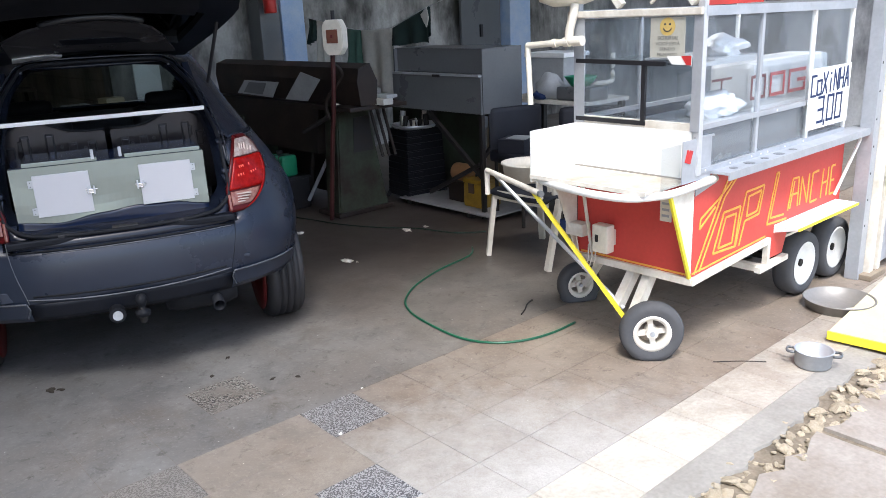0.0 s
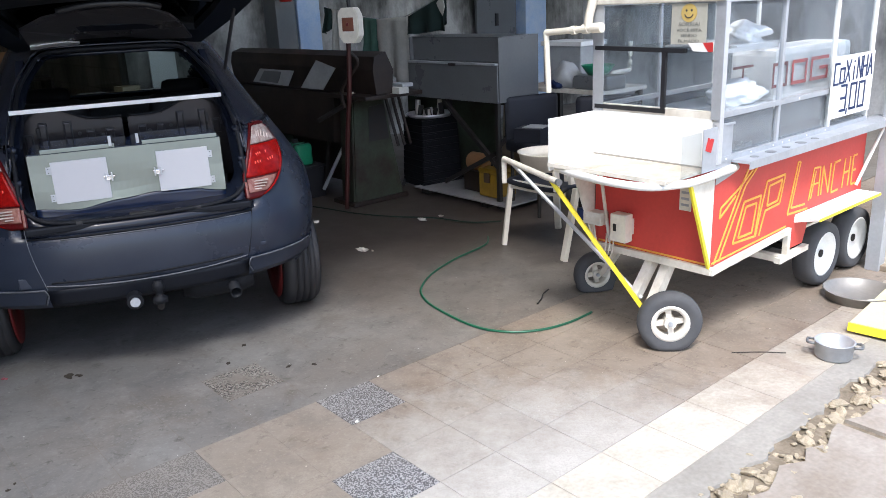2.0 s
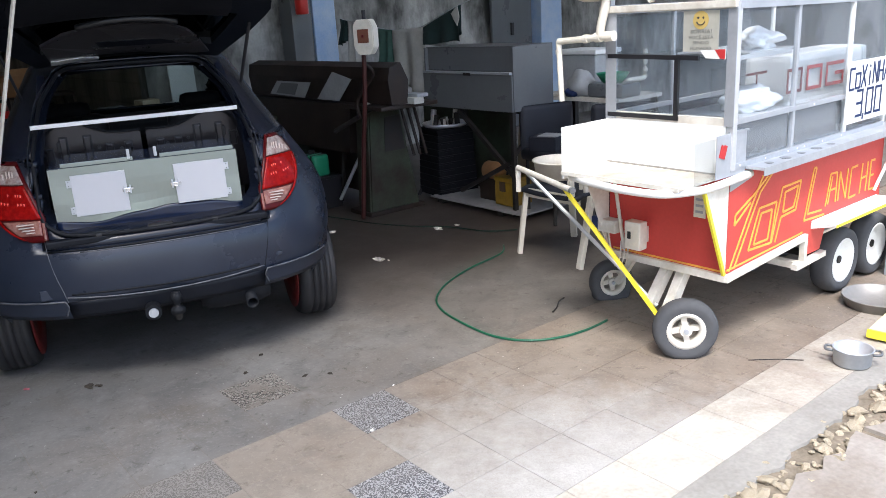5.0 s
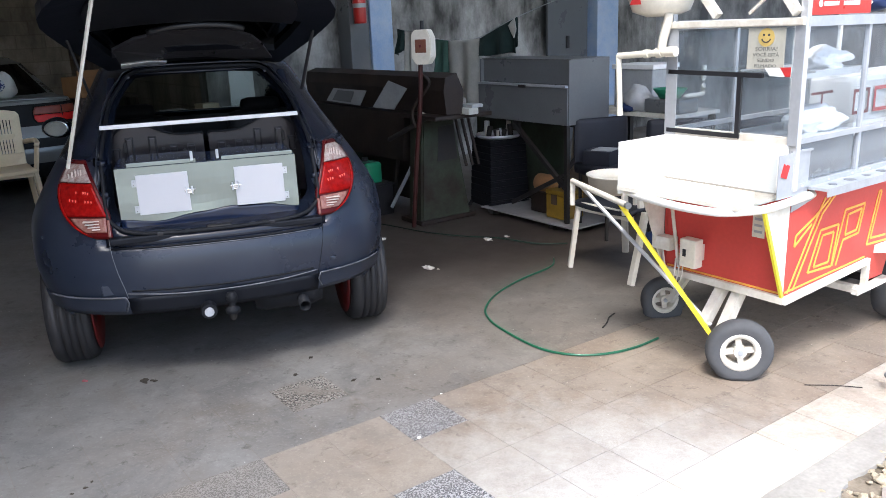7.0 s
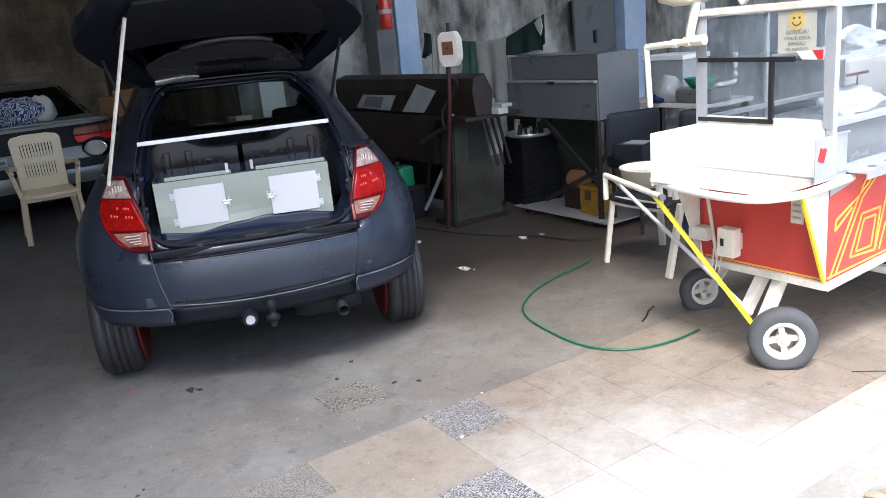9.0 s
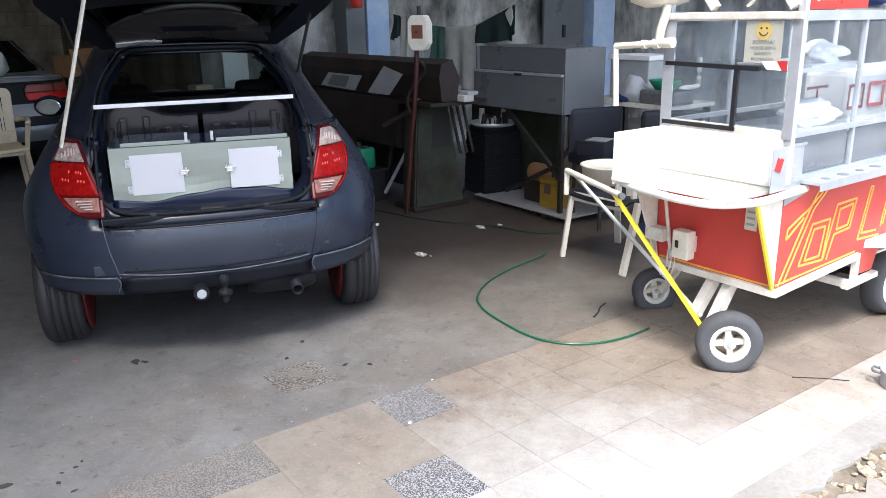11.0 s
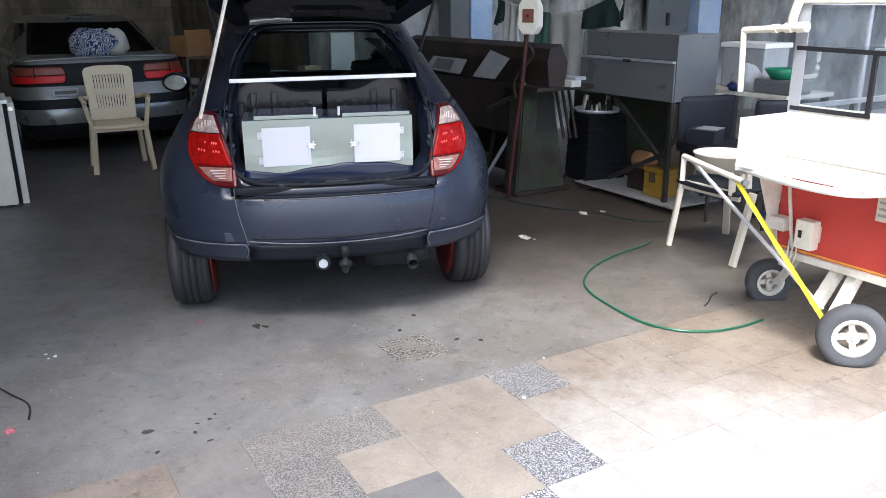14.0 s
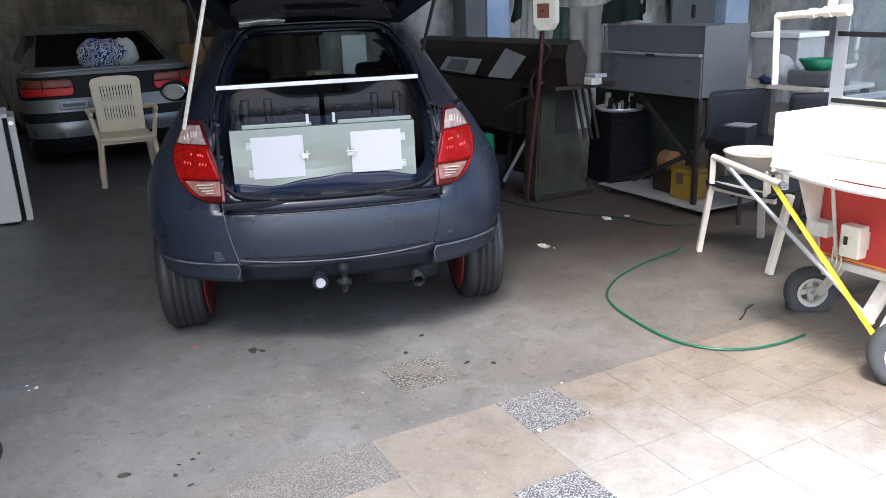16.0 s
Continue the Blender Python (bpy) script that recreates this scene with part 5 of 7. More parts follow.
def castor(parent, x, y, r=0.135, turn=-38, sag=0.0):
    """A small spoked wheel; sag says how far its soft tyre is pressed flat."""
    before = set(bpy.data.objects)
    t = Matrix.Translation((x, y, r)) @ Matrix.Rotation(radians(90), 4, "X")
    h = 0.04
    w = part("wheel", lathe([(r * 0.6, -h * 0.8), (r * 0.78, -h), (r * 0.93, -h * 0.85), (r, -h * 0.35), (r, h * 0.35), (r * 0.93, h * 0.85), (r * 0.78, h), (r * 0.6, h * 0.8)], 48, None, t), M_TYRE_GREY, parent, "grey dusty rubber tyre", True)
    part("rim", lathe([(r * 0.6, h * 0.85), (r * 0.6, -h * 0.85), (r * 0.44, -h * 0.6), (r * 0.44, h * 0.6)], 40, None, t, True), M_WHITE_WORN, w, "white painted rim", True)
    for k in range(4):
        a = radians(90 * k + 8)
        part("spoke", beam((x + r * 0.12 * math.cos(a), y, r + r * 0.12 * math.sin(a)), (x + r * 0.52 * math.cos(a), y, r + r * 0.48 * math.sin(a)), 0.024, 0.018, up=(0, 1, 0)), M_WHITE_WORN, w)
    part("hub", rod((x, y - 0.03, r), (x, y + 0.03, r), r * 0.19), M_WHITE_WORN, w)
    part("hub_bolt", rod((x, y - 0.04, r), (x, y - 0.028, r), r * 0.08), M_ALU_DULL, w)
    spin = Matrix.Translation((x, y, 0)) @ Matrix.Rotation(radians(turn), 4, "Z") @ Matrix.Translation((-x, -y, 0))
    for o in set(bpy.data.objects) - before:
        o.data.transform(Matrix.Translation((0, 0, -sag)) @ spin)
        for v in o.data.vertices:
            if v.co.z < 0.03:
                out = (Vector((x, y, 0)) - Vector((v.co.x, v.co.y, 0)))
                v.co -= out * 0.25 * min(1.0, sag / 0.02) * max(0.0, 0.03 - max(v.co.z, 0.0)) / 0.03
            v.co.z = max(v.co.z, 0.0005)


def disc_wheel(parent, x, y, r=0.19):
    t = Matrix.Translation((x, y, r)) @ Matrix.Rotation(radians(90), 4, "X")
    h = 0.055
    w = part("wheel", lathe([(r * 0.68, -h * 0.8), (r * 0.84, -h), (r * 0.95, -h * 0.85), (r, -h * 0.4), (r, h * 0.4), (r * 0.95, h * 0.85), (r * 0.84, h), (r * 0.68, h * 0.8)], 48, None, t), M_TYRE_GREY, parent, "grey dusty rubber tyre", True)
    part("rim_disc", lathe([(0.001, h * 0.35), (r * 0.3, h * 0.4), (r * 0.52, h * 0.3), (r * 0.62, h * 0.82), (r * 0.68, h * 0.85), (r * 0.68, -h * 0.8)], 40, None, t), M_WHITE, w, "white steel disc rim", True)
    part("hub_cap", rod((x, y - h * 0.36, r), (x, y - h * 0.5, r), r * 0.12), M_IRON, w)


def snack_cart():
    c = thing("snack_cart", "red snack cart with aluminium and glass display case and white tray", "food cart", CART)
    # red lower body with raised tail over the wheels
    side = [(0.0, 0.38), (0.64, 0.41), (0.64, 0.3), (0.8, 0.3), (0.84, 0.405), (1.39, 0.405), (1.39, 0.795), (0.0, 0.795)]
    lower = part("body", prism(side, 0.012, Matrix.Translation((0, R, 0))), M_RED, c, "red painted sheet side")
    part("side_panel", prism(side, 0.012, Matrix.Translation((0, LFT - 0.01, 0))), M_RED, c)
    front = part("front_panel", box(0.0, 0.012, R + 0.012, LFT - 0.012, 0.375, 0.79), M_RED, c, "faded red front panel")
    part("rear_panel", box(END - 0.03, END - 0.018, R + 0.012, LFT - 0.012, 0.4, 0.79), M_RED, c)
    part("underside", box(0.012, END - 0.03, R + 0.012, LFT - 0.012, 0.36, 0.372), M_WHITE_WORN, c)
    for y in (R - 0.004, LFT):
        part("bottom_rail", beam((-0.015, y, 0.362), (0.64, y, 0.398), 0.03, 0.026), M_WHITE_WORN, c)
        part("bottom_drop", beam((0.635, y, 0.41), (0.635, y, 0.262), 0.025, 0.025), M_WHITE_WORN, c)
        part("bottom_rail", beam((0.56, y, 0.268), (0.83, y, 0.276), 0.03, 0.026), M_WHITE_WORN, c)
    part("cross_member", beam((0.6, R, 0.27), (0.6, LFT, 0.27), 0.04, 0.03), M_WHITE_WORN, c)
    part("front_bottom_rail", beam((-0.008, R - 0.01, 0.365), (-0.008, LFT, 0.365), 0.025, 0.03), M_WHITE_WORN, c)
    part("pin_line", prism([(0.004, 0.39), (0.62, 0.416), (0.62, 0.424), (0.004, 0.398)], 0.0022, Matrix.Translation((0, R - 0.0022, 0))), M_YELLOW_LINE, lower)
    part("pin_line", box(-0.0022, 0.0, R + 0.02, LFT - 0.02, 0.384, 0.392), M_YELLOW_LINE, front)
    # white corner gusset with yellow edge
    gus = part("corner_gusset", prism([(-0.008, 0.375), (-0.008, 0.775), (-0.18, 0.775)], 0.008, Matrix.Translation((0, R - 0.003, 0))), M_WHITE_WORN, c, "white triangular corner plate")
    part("gusset_edge", beam((-0.012, R, 0.375), (-0.186, R, 0.78), 0.012, 0.014), M_YELLOW, gus, "yellow edge strip")
    part("corner_gusset", prism([(-0.008, 0.375), (-0.008, 0.775), (-0.18, 0.775)], 0.008, Matrix.Translation((0, LFT, 0))), M_WHITE_WORN, c)
    part("vent_plate", box(-0.006, 0.0, R + 0.1, R + 0.155, 0.6, 0.73, 0.002), M_PVC, front, "small cream slotted plate")
    for k in range(4):
        part("vent_slot", box(-0.0075, -0.006, R + 0.11, R + 0.145, 0.62 + 0.026 * k, 0.63 + 0.026 * k), M_ALU_DULL, front)
    # painted hollow strokes on the long side
    def strokes(lines, size=0.0095):
        for a, b in lines:
            part("painted_stroke", beam((a[0], R - 0.001, a[1]), (b[0], R - 0.001, b[1]), size, 0.003, None, up=(0, 1, 0)), M_YELLOW_LINE, lower)

    def ring(pts):
        return list(zip(pts, pts[1:] + pts[:1]))

    strokes([((0.021, 0.387), (0.198, 0.675)), ((0.06, 0.392), (0.235, 0.681)), ((0.047, 0.577), (0.163, 0.65)), ((0.053, 0.62), (0.183, 0.678)), ((0.047, 0.577), (0.053, 0.62)), ((0.198, 0.675), (0.25, 0.747)), ((0.235, 0.681), (0.334, 0.753)), ((0.183, 0.678), (0.289, 0.74))])
    strokes(ring([(0.162, 0.444), (0.342, 0.436), (0.373, 0.613), (0.235, 0.611)]) + ring([(0.203, 0.459), (0.315, 0.459), (0.339, 0.586), (0.253, 0.586)]))
    strokes([((0.347, 0.434), (0.417, 0.667)), ((0.378, 0.43), (0.418, 0.535)), ((0.417, 0.667), (0.576, 0.671)), ((0.576, 0.671), (0.543, 0.544)), ((0.543, 0.544), (0.418, 0.535))] + ring([(0.442, 0.642), (0.553, 0.651), (0.523, 0.561), (0.432, 0.554)]))
    strokes([((0.626, 0.474), (0.689, 0.707)), ((0.654, 0.499), (0.711, 0.704)), ((0.654, 0.499), (0.787, 0.492)), ((0.626, 0.474), (0.816, 0.466)), ((0.689, 0.707), (0.711, 0.704))])
    strokes([((0.822, 0.502), (0.854, 0.651)), ((0.854, 0.651), (0.917, 0.648)), ((0.917, 0.648), (0.918, 0.506)), ((0.845, 0.572), (0.918, 0.572)), ((0.843, 0.507), (0.873, 0.636))], 0.009)
    strokes([((0.943, 0.506), (0.948, 0.645)), ((0.948, 0.645), (1.018, 0.505)), ((1.018, 0.505), (1.026, 0.647))], 0.01)
    strokes([((1.128, 0.646), (1.064, 0.643)), ((1.064, 0.643), (1.052, 0.497)), ((1.052, 0.497), (1.127, 0.5))], 0.01)
    strokes([((1.17, 0.498), (1.181, 0.646)), ((1.233, 0.5), (1.238, 0.646)), ((1.175, 0.572), (1.236, 0.575))], 0.01)
    strokes([((1.271, 0.499), (1.273, 0.645)), ((1.271, 0.499), (1.323, 0.499)), ((1.272, 0.569), (1.312, 0.57)), ((1.273, 0.645), (1.315, 0.645))], 0.01)
    part("side_bracket", prism([(0.0, 0.725), (0.155, 0.757), (0.155, 0.795), (0.0, 0.795)], 0.003, Matrix.Translation((0, R - 0.004, 0))), M_ALU_DULL, c, "grey steel bracket under the ledge")
    # stainless ledge
    ledge = part("ledge", box(0.1, END + 0.1, R - 0.085, R + 0.02, 0.802, 0.815, 0.003), M_ALU_DULL, c, "stainless steel serving ledge")
    part("ledge_lip", box(0.1, END + 0.1, R - 0.09, R - 0.085, 0.782, 0.815), M_ALU_DULL, ledge)
    part("deck", box(0.0, END, R + 0.02, LFT, 0.795, 0.81), M_ALU_DULL, c)
    for k in range(5):
        part("drip_mark", rod((0.2 + 0.13 * k, R - 0.05, 0.8152), (0.2 + 0.13 * k, R - 0.05, 0.8162), 0.018 + 0.006 * (k % 2)), M_CABINET, ledge)
    part("ledge_stay", rod((END + 0.06, R - 0.05, 0.8), (1.31, R - 0.012, 0.49), 0.008), M_WHITE, c)
    # display case
    top = 1.44
    for x in (0.0, 0.457, 0.937, 1.345):
        for y in (R, LFT):
            h = 0.014 if x == 0.0 else 0.0095
            part("case_post", box(x - h, x + h, y - h, y + h, 0.81, 1.95 if x in (0.0, 1.345) else top, 0.003), M_WHITE if x > 0.5 else M_ALU_DULL if x else M_ALU, c, "aluminium case post")
    part("corner_flange", box(-0.018, -0.0145, R - 0.014, R + 0.026, 0.985, 1.426, 0.001), M_ALU_DULL, c, "grey corner flange")
    part("corner_flange", box(-0.018, -0.0145, LFT - 0.045, LFT + 0.012, 0.985, 1.426, 0.001), M_ALU_DULL, c, "grey corner flange")
    for z in (0.825, 1.0, top):
        for y in (R, LFT):
            high = z == top
            part("case_rail", beam((0.0, y, z), (1.345, y, z - 0.015 * high), 0.03 if high else 0.022, 0.037 if high else 0.02), M_ALU_DULL, c)
        for x in (0.0, 1.345):
            part("case_rail", beam((x, R, z), (x, LFT, z), 0.026, 0.03), M_ALU_DULL if x else M_WHITE_WORN, c)
    for x0, x1 in ((0.016, 0.441), (0.473, 0.921), (0.953, 1.329)):
        for z0, z1 in ((0.838, 0.985), (1.014, 1.408)):
            for y in (R, LFT):
                part("glass_pane", box(x0, x1, y - 0.002, y + 0.002, z0, z1), M_GLASS, c).visible_shadow = False
    for x in (0.0, 1.345):
        part("glass_pane", box(x - 0.002, x + 0.002, R + 0.016, LFT - 0.016, 1.014, 1.418), M_GLASS, c).visible_shadow = False
    # opaque panels added behind the lower glass, coloured as its dim, reflecting look
    part("dim_glass_panel", box(0.475, 0.92, R + 0.01, R + 0.02, 0.84, 0.99), M_CASE_PANEL, c)
    part("dim_glass_panel", box(0.02, 0.44, R + 0.01, R + 0.02, 0.84, 0.99), M_CASE_PANEL, c)
    for x in (0.05, 0.24, 0.42, 0.5, 0.56, 0.72, 0.9):
        part("rivet", rod((x, R - 0.011, 0.825), (x, R - 0.013, 0.825), 0.004, None, 8), M_WHITE, c)
    part("rivet", rod((0.62, R - 0.011, 1.0), (0.62, R - 0.013, 1.0), 0.005, None, 8), M_WHITE, c)
    part("glass_shelf", box(0.02, 0.45, R + 0.02, LFT - 0.02, 1.235, 1.243), M_GLASS, c).visible_shadow = False
    part("shelf_edge", box(0.02, 0.45, R + 0.015, R + 0.022, 1.23, 1.247), M_ALU, c)
    part("white_hood", box(0.66, 1.42, -0.695, -0.47, 0.93, 1.2, 0.03), M_ENAMEL, c, "white enamelled hood inside the case")
    # black door frame on the front glass
    for a, b in (((-0.012, LFT, 1.25), (-0.012, -0.67, 1.243)), ((-0.012, LFT, 1.003), (-0.012, -0.585, 1.003)), ((-0.012, -0.572, 1.003), (-0.012, -0.572, 1.245))):
        part("door_bar", beam(a, b, 0.014, 0.018), M_BLACK, c, "black door frame bar")
    # roof: trusses and banner
    part("front_sill", box(-0.03, 0.02, R - 0.01, LFT + 0.04, 1.427, 1.455, 0.004), M_WHITE_WORN, c, "white front beam")
    part("roof_brace", beam((-0.02, R + 0.02, 1.47), (-0.02, R + 0.35, 1.9), 0.03, 0.03), M_WHITE_WORN, c)
    part("roof_brace", beam((-0.02, -0.6, 1.475), (-0.02, -0.75, 1.6), 0.01, 0.01), M_WHITE_WORN, c)
    part("roof_brace", beam((-0.02, -0.46, 1.47), (-0.02, -0.3, 1.66), 0.03, 0.03), M_WHITE_WORN, c)
    ban = part("banner", box(0.02, 0.44, R - 0.008, R, 1.46, 1.62), M_RED_EXT, c, "red sign board")
    part("banner_bar", box(0.1, 0.2, R - 0.01, R - 0.008, 1.492, 1.507), M_WHITE, ban)
    part("banner_bar", box(0.235, 0.35, R - 0.01, R - 0.008, 1.492, 1.507), M_WHITE, ban)
    part("banner_dot", rod((0.075, R - 0.011, 1.5), (0.075, R - 0.008, 1.5), 0.012), M_WHITE, ban)
    for k in range(4):
        part("wrapped_item", lump(0.05, 0.05, 0.035, 30 + k, 0.2, None, Matrix.Translation((0.55 + 0.15 * k, R + 0.1, 1.5))), (M_WHITE, M_SIGN_BLUE, M_WHITE, M_BAG)[k], c, "", True)
    # food trays under wrapping
    for k, (x, z, rx, rz) in enumerate(((0.35, 1.25, 0.095, 0.044), (0.31, 1.0, 0.15, 0.055))):
        pl = part("tray", box(x - 0.2, x + 0.17, R + 0.03, R + 0.36, z - 0.006, z + 0.002, 0.002), M_ALU, c)
        part("wrapped_food", lump(rx, 0.075, rz, 11 + k, 0.45, None, Matrix.Translation((x + 0.01, R + 0.115, z + rz * 0.8)), 4), M_BAG, pl, "food under crumpled white wrapping", True)
    # hanging signs
    sg = part("price_sign", box(0.895, 1.335, R - 0.022, R - 0.018, 0.87, 1.152), M_WHITE, c, "white price board with blue letters")
    for k, ch in enumerate("CoXiNHA"):
        painted("price_letter", ch, 0.915 + 0.059 * k, 1.027 + 0.003 * k, 0.043, 0.092, 0.0105, R - 0.0235, M_SIGN_BLUE, sg)
    for ch, x, w in (("3", 1.0, 0.055), (",", 1.075, 0.01), ("0", 1.1, 0.06), ("0", 1.19, 0.06)):
        painted("price_digit", ch, x, 0.9, w, 0.115, 0.0115, R - 0.0235, M_SIGN_BLUE, sg)
    hd = part("name_pane", box(0.03, 1.2, -0.702, -0.698, 1.0, 1.2), M_GLASS_CLEAN, c, "clear pane with red letters")
    hd.visible_shadow = False
    for ch, x, w, size, ink in (("T", 0.29, 0.15, 0.011, M_SIGN_DULL), ("D", 0.625, 0.12, 0.014, M_SIGN_DULL), ("O", 0.8, 0.128, 0.016, M_SIGN_RED), ("G", 0.982, 0.16, 0.016, M_SIGN_RED)):
        painted("sign_letter", ch, x, 1.055 if ch == "T" else 1.042, w, 0.095, size, -0.7035, ink, hd)
    # smile notice on the front glass
    ns = part("notice", box(-0.02, -0.016, -0.757, -0.602, 1.268, 1.421), M_NOTICE, c, "cream notice with yellow smile and dark letters")
    part("smile_disc", rod((-0.0205, -0.68, 1.386), (-0.022, -0.68, 1.386), 0.034, None, 32), M_SMILE, ns)
    for y in (-0.669, -0.691):
        part("smile_eye", rod((-0.022, y, 1.395), (-0.0228, y, 1.395), 0.0045, None, 10), M_INK, ns)
    part("smile_mouth", tube([(-0.0225, -0.68 + 0.019 * math.cos(radians(a)), 1.387 + 0.019 * math.sin(radians(a))) for a in range(200, 341, 20)], 0.0022, None, 6, False, 2), M_INK, ns)
    for txt, z, h, w in (("SORRIA!", 1.337, 0.014, 0.092), ("VOCÊ ESTÁ", 1.316, 0.012, 0.11), ("SENDO", 1.296, 0.012, 0.07), ("FILMADO", 1.275, 0.012, 0.092)):
        face = Matrix.Translation((-0.0212, -0.682 + w / 2, z)) @ Matrix.Rotation(radians(-90), 4, "Z") @ Matrix.Rotation(radians(90), 4, "X")
        part("notice_word", lettering(txt, h, face, 0.0004, w), M_INK_FADED, ns)
    tp = part("warning_tape", prism([(-0.79, 1.24), (-0.79, 1.277), (-0.68, 1.273), (-0.705, 1.243)], 0.004, Matrix.Translation((-0.017, 0, 0)) @ Matrix.Rotation(radians(90), 4, "Z")), M_WHITE, c, "white and red reflective strip")
    part("tape_red", prism([(0, 1.277), (0.045, 1.2755), (0.02, 1.241), (0, 1.241)], 0.001, Matrix.Translation((-0.0215, -0.79, 0)) @ Matrix.Rotation(radians(90), 4, "Z")), M_SIGN_RED, tp)
    # white tray in front
    z0 = 0.79
    tr = part("tray_floor", box(-0.31, 0.0, R + 0.02, LFT + 0.01, z0 - 0.01, z0, 0.002), M_TRAY, c, "worn white tray floor")
    part("tray_back", box(-0.015, -0.005, R + 0.02, LFT + 0.01, z0, 0.985), M_WHITE, c, "white sheet-metal splash back")
    part("tray_side", box(-0.31, -0.015, LFT, LFT + 0.01, z0 - 0.03, 0.98), M_WHITE, c, "white sheet-metal tray side")
    part("glass_frame", beam((-0.015, R + 0.003, 0.962), (0.1, R - 0.012, 0.962), 0.008, 0.008), M_ALU_DULL, c)
    part("end_plate", box(-0.11, 0.1, R - 0.006, R - 0.002, z0, 0.96, 0.002), M_ALU_DULL, c, "grey metal plate at the tray's end")
    part("tray_glass", box(-0.24, -0.112, R + 0.0, R + 0.004, z0, 0.95), M_GLASS, c, "clear pane at the end of the tray").visible_shadow = False
    part("tray_bead", box(-0.022, -0.0155, R + 0.025, LFT, z0, z0 + 0.006), M_KERB, tr)
    part("tray_lip", box(-0.315, -0.31, R + 0.02, LFT + 0.01, z0 - 0.012, z0 + 0.004), M_WHITE_WORN, c)
    st = part("reflector", prism([(-0.095, 0.878), (-0.06, 0.866), (-0.042, 0.915), (-0.058, 0.921), (-0.064, 0.914), (-0.078, 0.926)], 0.004, Matrix.Translation((0, R - 0.01, 0))), M_SIGN_RED, c, "small red and white reflector")
    part("tray_rail", tube([(-0.25, -0.188, 0.765), (-0.295, -0.3, 0.765), (-0.327, -0.422, 0.765), (-0.352, -0.588, 0.766), (-0.33, -0.73, 0.766), (-0.25, -0.8, 0.768), (-0.14, R - 0.012, 0.77), (0.13, R - 0.012, 0.78)], 0.016, None, 10, False, 6), M_WHITE, c, "white bent tube rail", True)
    part("tray_arm", beam((-0.28, LFT - 0.01, 0.765), (0.0, LFT - 0.01, 0.74), 0.025, 0.025), M_WHITE, c)
    part("pipe_stay", rod((-0.04, -0.27, 0.78), (-0.03, -0.33, 0.4), 0.008), M_WHITE_WORN, c)
    # plumbing at the corner
    basin = part("wash_basin", lathe([(0.001, 1.478), (0.06, 1.478), (0.12, 1.5), (0.142, 1.56), (0.15, 1.7), (0.155, 1.71), (0.14, 1.7), (0.11, 1.52), (0.001, 1.5)], 32, None, Matrix.Translation((0.0, -0.16, 0))), M_PVC, c, "white plastic wash basin", True)
    part("red_mark", prism([(-0.17, 1.53), (-0.11, 1.53), (-0.15, 1.6)], 0.003, Matrix.Translation((-0.14, 0, 0)) @ Matrix.Rotation(radians(90), 4, "Z")), M_SIGN_RED, basin)
    dr = part("drain_pipe", tube([(-0.04, -0.235, 1.49), (-0.045, -0.23, 1.44), (-0.05, -0.215, 1.38), (-0.05, -0.21, 1.33)], 0.019, None, 12, False, 4), M_PVC, c, "", True)
    part("drain_cross", rod((-0.05, 0.03, 1.315), (-0.05, -0.27, 1.335), 0.0145), M_PVC, dr)
    part("pipe_coupling", rod((-0.05, -0.185, 1.33), (-0.05, -0.215, 1.332), 0.021), M_PVC, dr)
    part("pipe_coupling", rod((-0.05, -0.235, 1.333), (-0.05, -0.285, 1.336), 0.021), M_PVC, dr)
    part("pipe_coupling", rod((-0.05, -0.12, 1.325), (-0.05, -0.145, 1.326), 0.019), M_PVC, dr)
    part("drain_drop", rod((-0.05, 0.03, 1.32), (-0.05, 0.015, 1.05), 0.013), M_PVC, dr)
    # switch boxes and cables
    sb = part("switch_box", box(-0.085, -0.03, -0.455, -0.372, 0.425, 0.552, 0.007), M_PVC, c, "cream electric switch box")
    part("box_bracket", box(-0.03, 0.0, -0.44, -0.39, 0.45, 0.52), M_WHITE_WORN, sb)
    part("rocker_switch", box(-0.09, -0.085, -0.408, -0.392, 0.475, 0.508, 0.002), M_BLACK, sb)
    sb = part("junction_box", box(-0.06, 0.0, -0.3, -0.2, 0.47, 0.53, 0.006), M_WHITE_WORN, c)
    part("blue_cap", box(-0.06, -0.02, -0.2, -0.165, 0.475, 0.535, 0.004), M_SIGN_BLUE, sb)
    for k in range(3):
        part("cable", tube([(-0.04, -0.36 + 0.02 * k, 0.44), (-0.06, -0.37 + 0.02 * k, 0.37), (-0.03, -0.32 + 0.02 * k, 0.31), (-0.05, -0.27, 0.36 + 0.02 * k), (-0.03, -0.24, 0.47)], 0.0035, None, 6, False, 5), M_WHITE_WORN, c, "", True)
    # running gear
    part("castor_leg", beam((0.27, -0.06, 0.1), (0.25, -0.24, 0.37), 0.03, 0.03), M_WHITE_WORN, c)
    part("fork_plate", beam((-0.09, -0.6, 0.16), (0.06, -0.6, 0.37), 0.05, 0.04, up=(0, 1, 0)), M_WHITE_WORN, c, "white steel fork plate")
    part("fork_plate", beam((-0.09, -0.52, 0.2), (0.06, -0.52, 0.37), 0.045, 0.04, up=(0, 1, 0)), M_WHITE_WORN, c)
    castor(c, -0.07, -0.685, 0.136, -46, 0.012)
    castor(c, 0.285, 0.0, 0.115, -30, 0.026)
    for x in (1.1, 1.47):
        disc_wheel(c, x, R + 0.06, 0.166)
        disc_wheel(c, x, LFT - 0.06, 0.166)
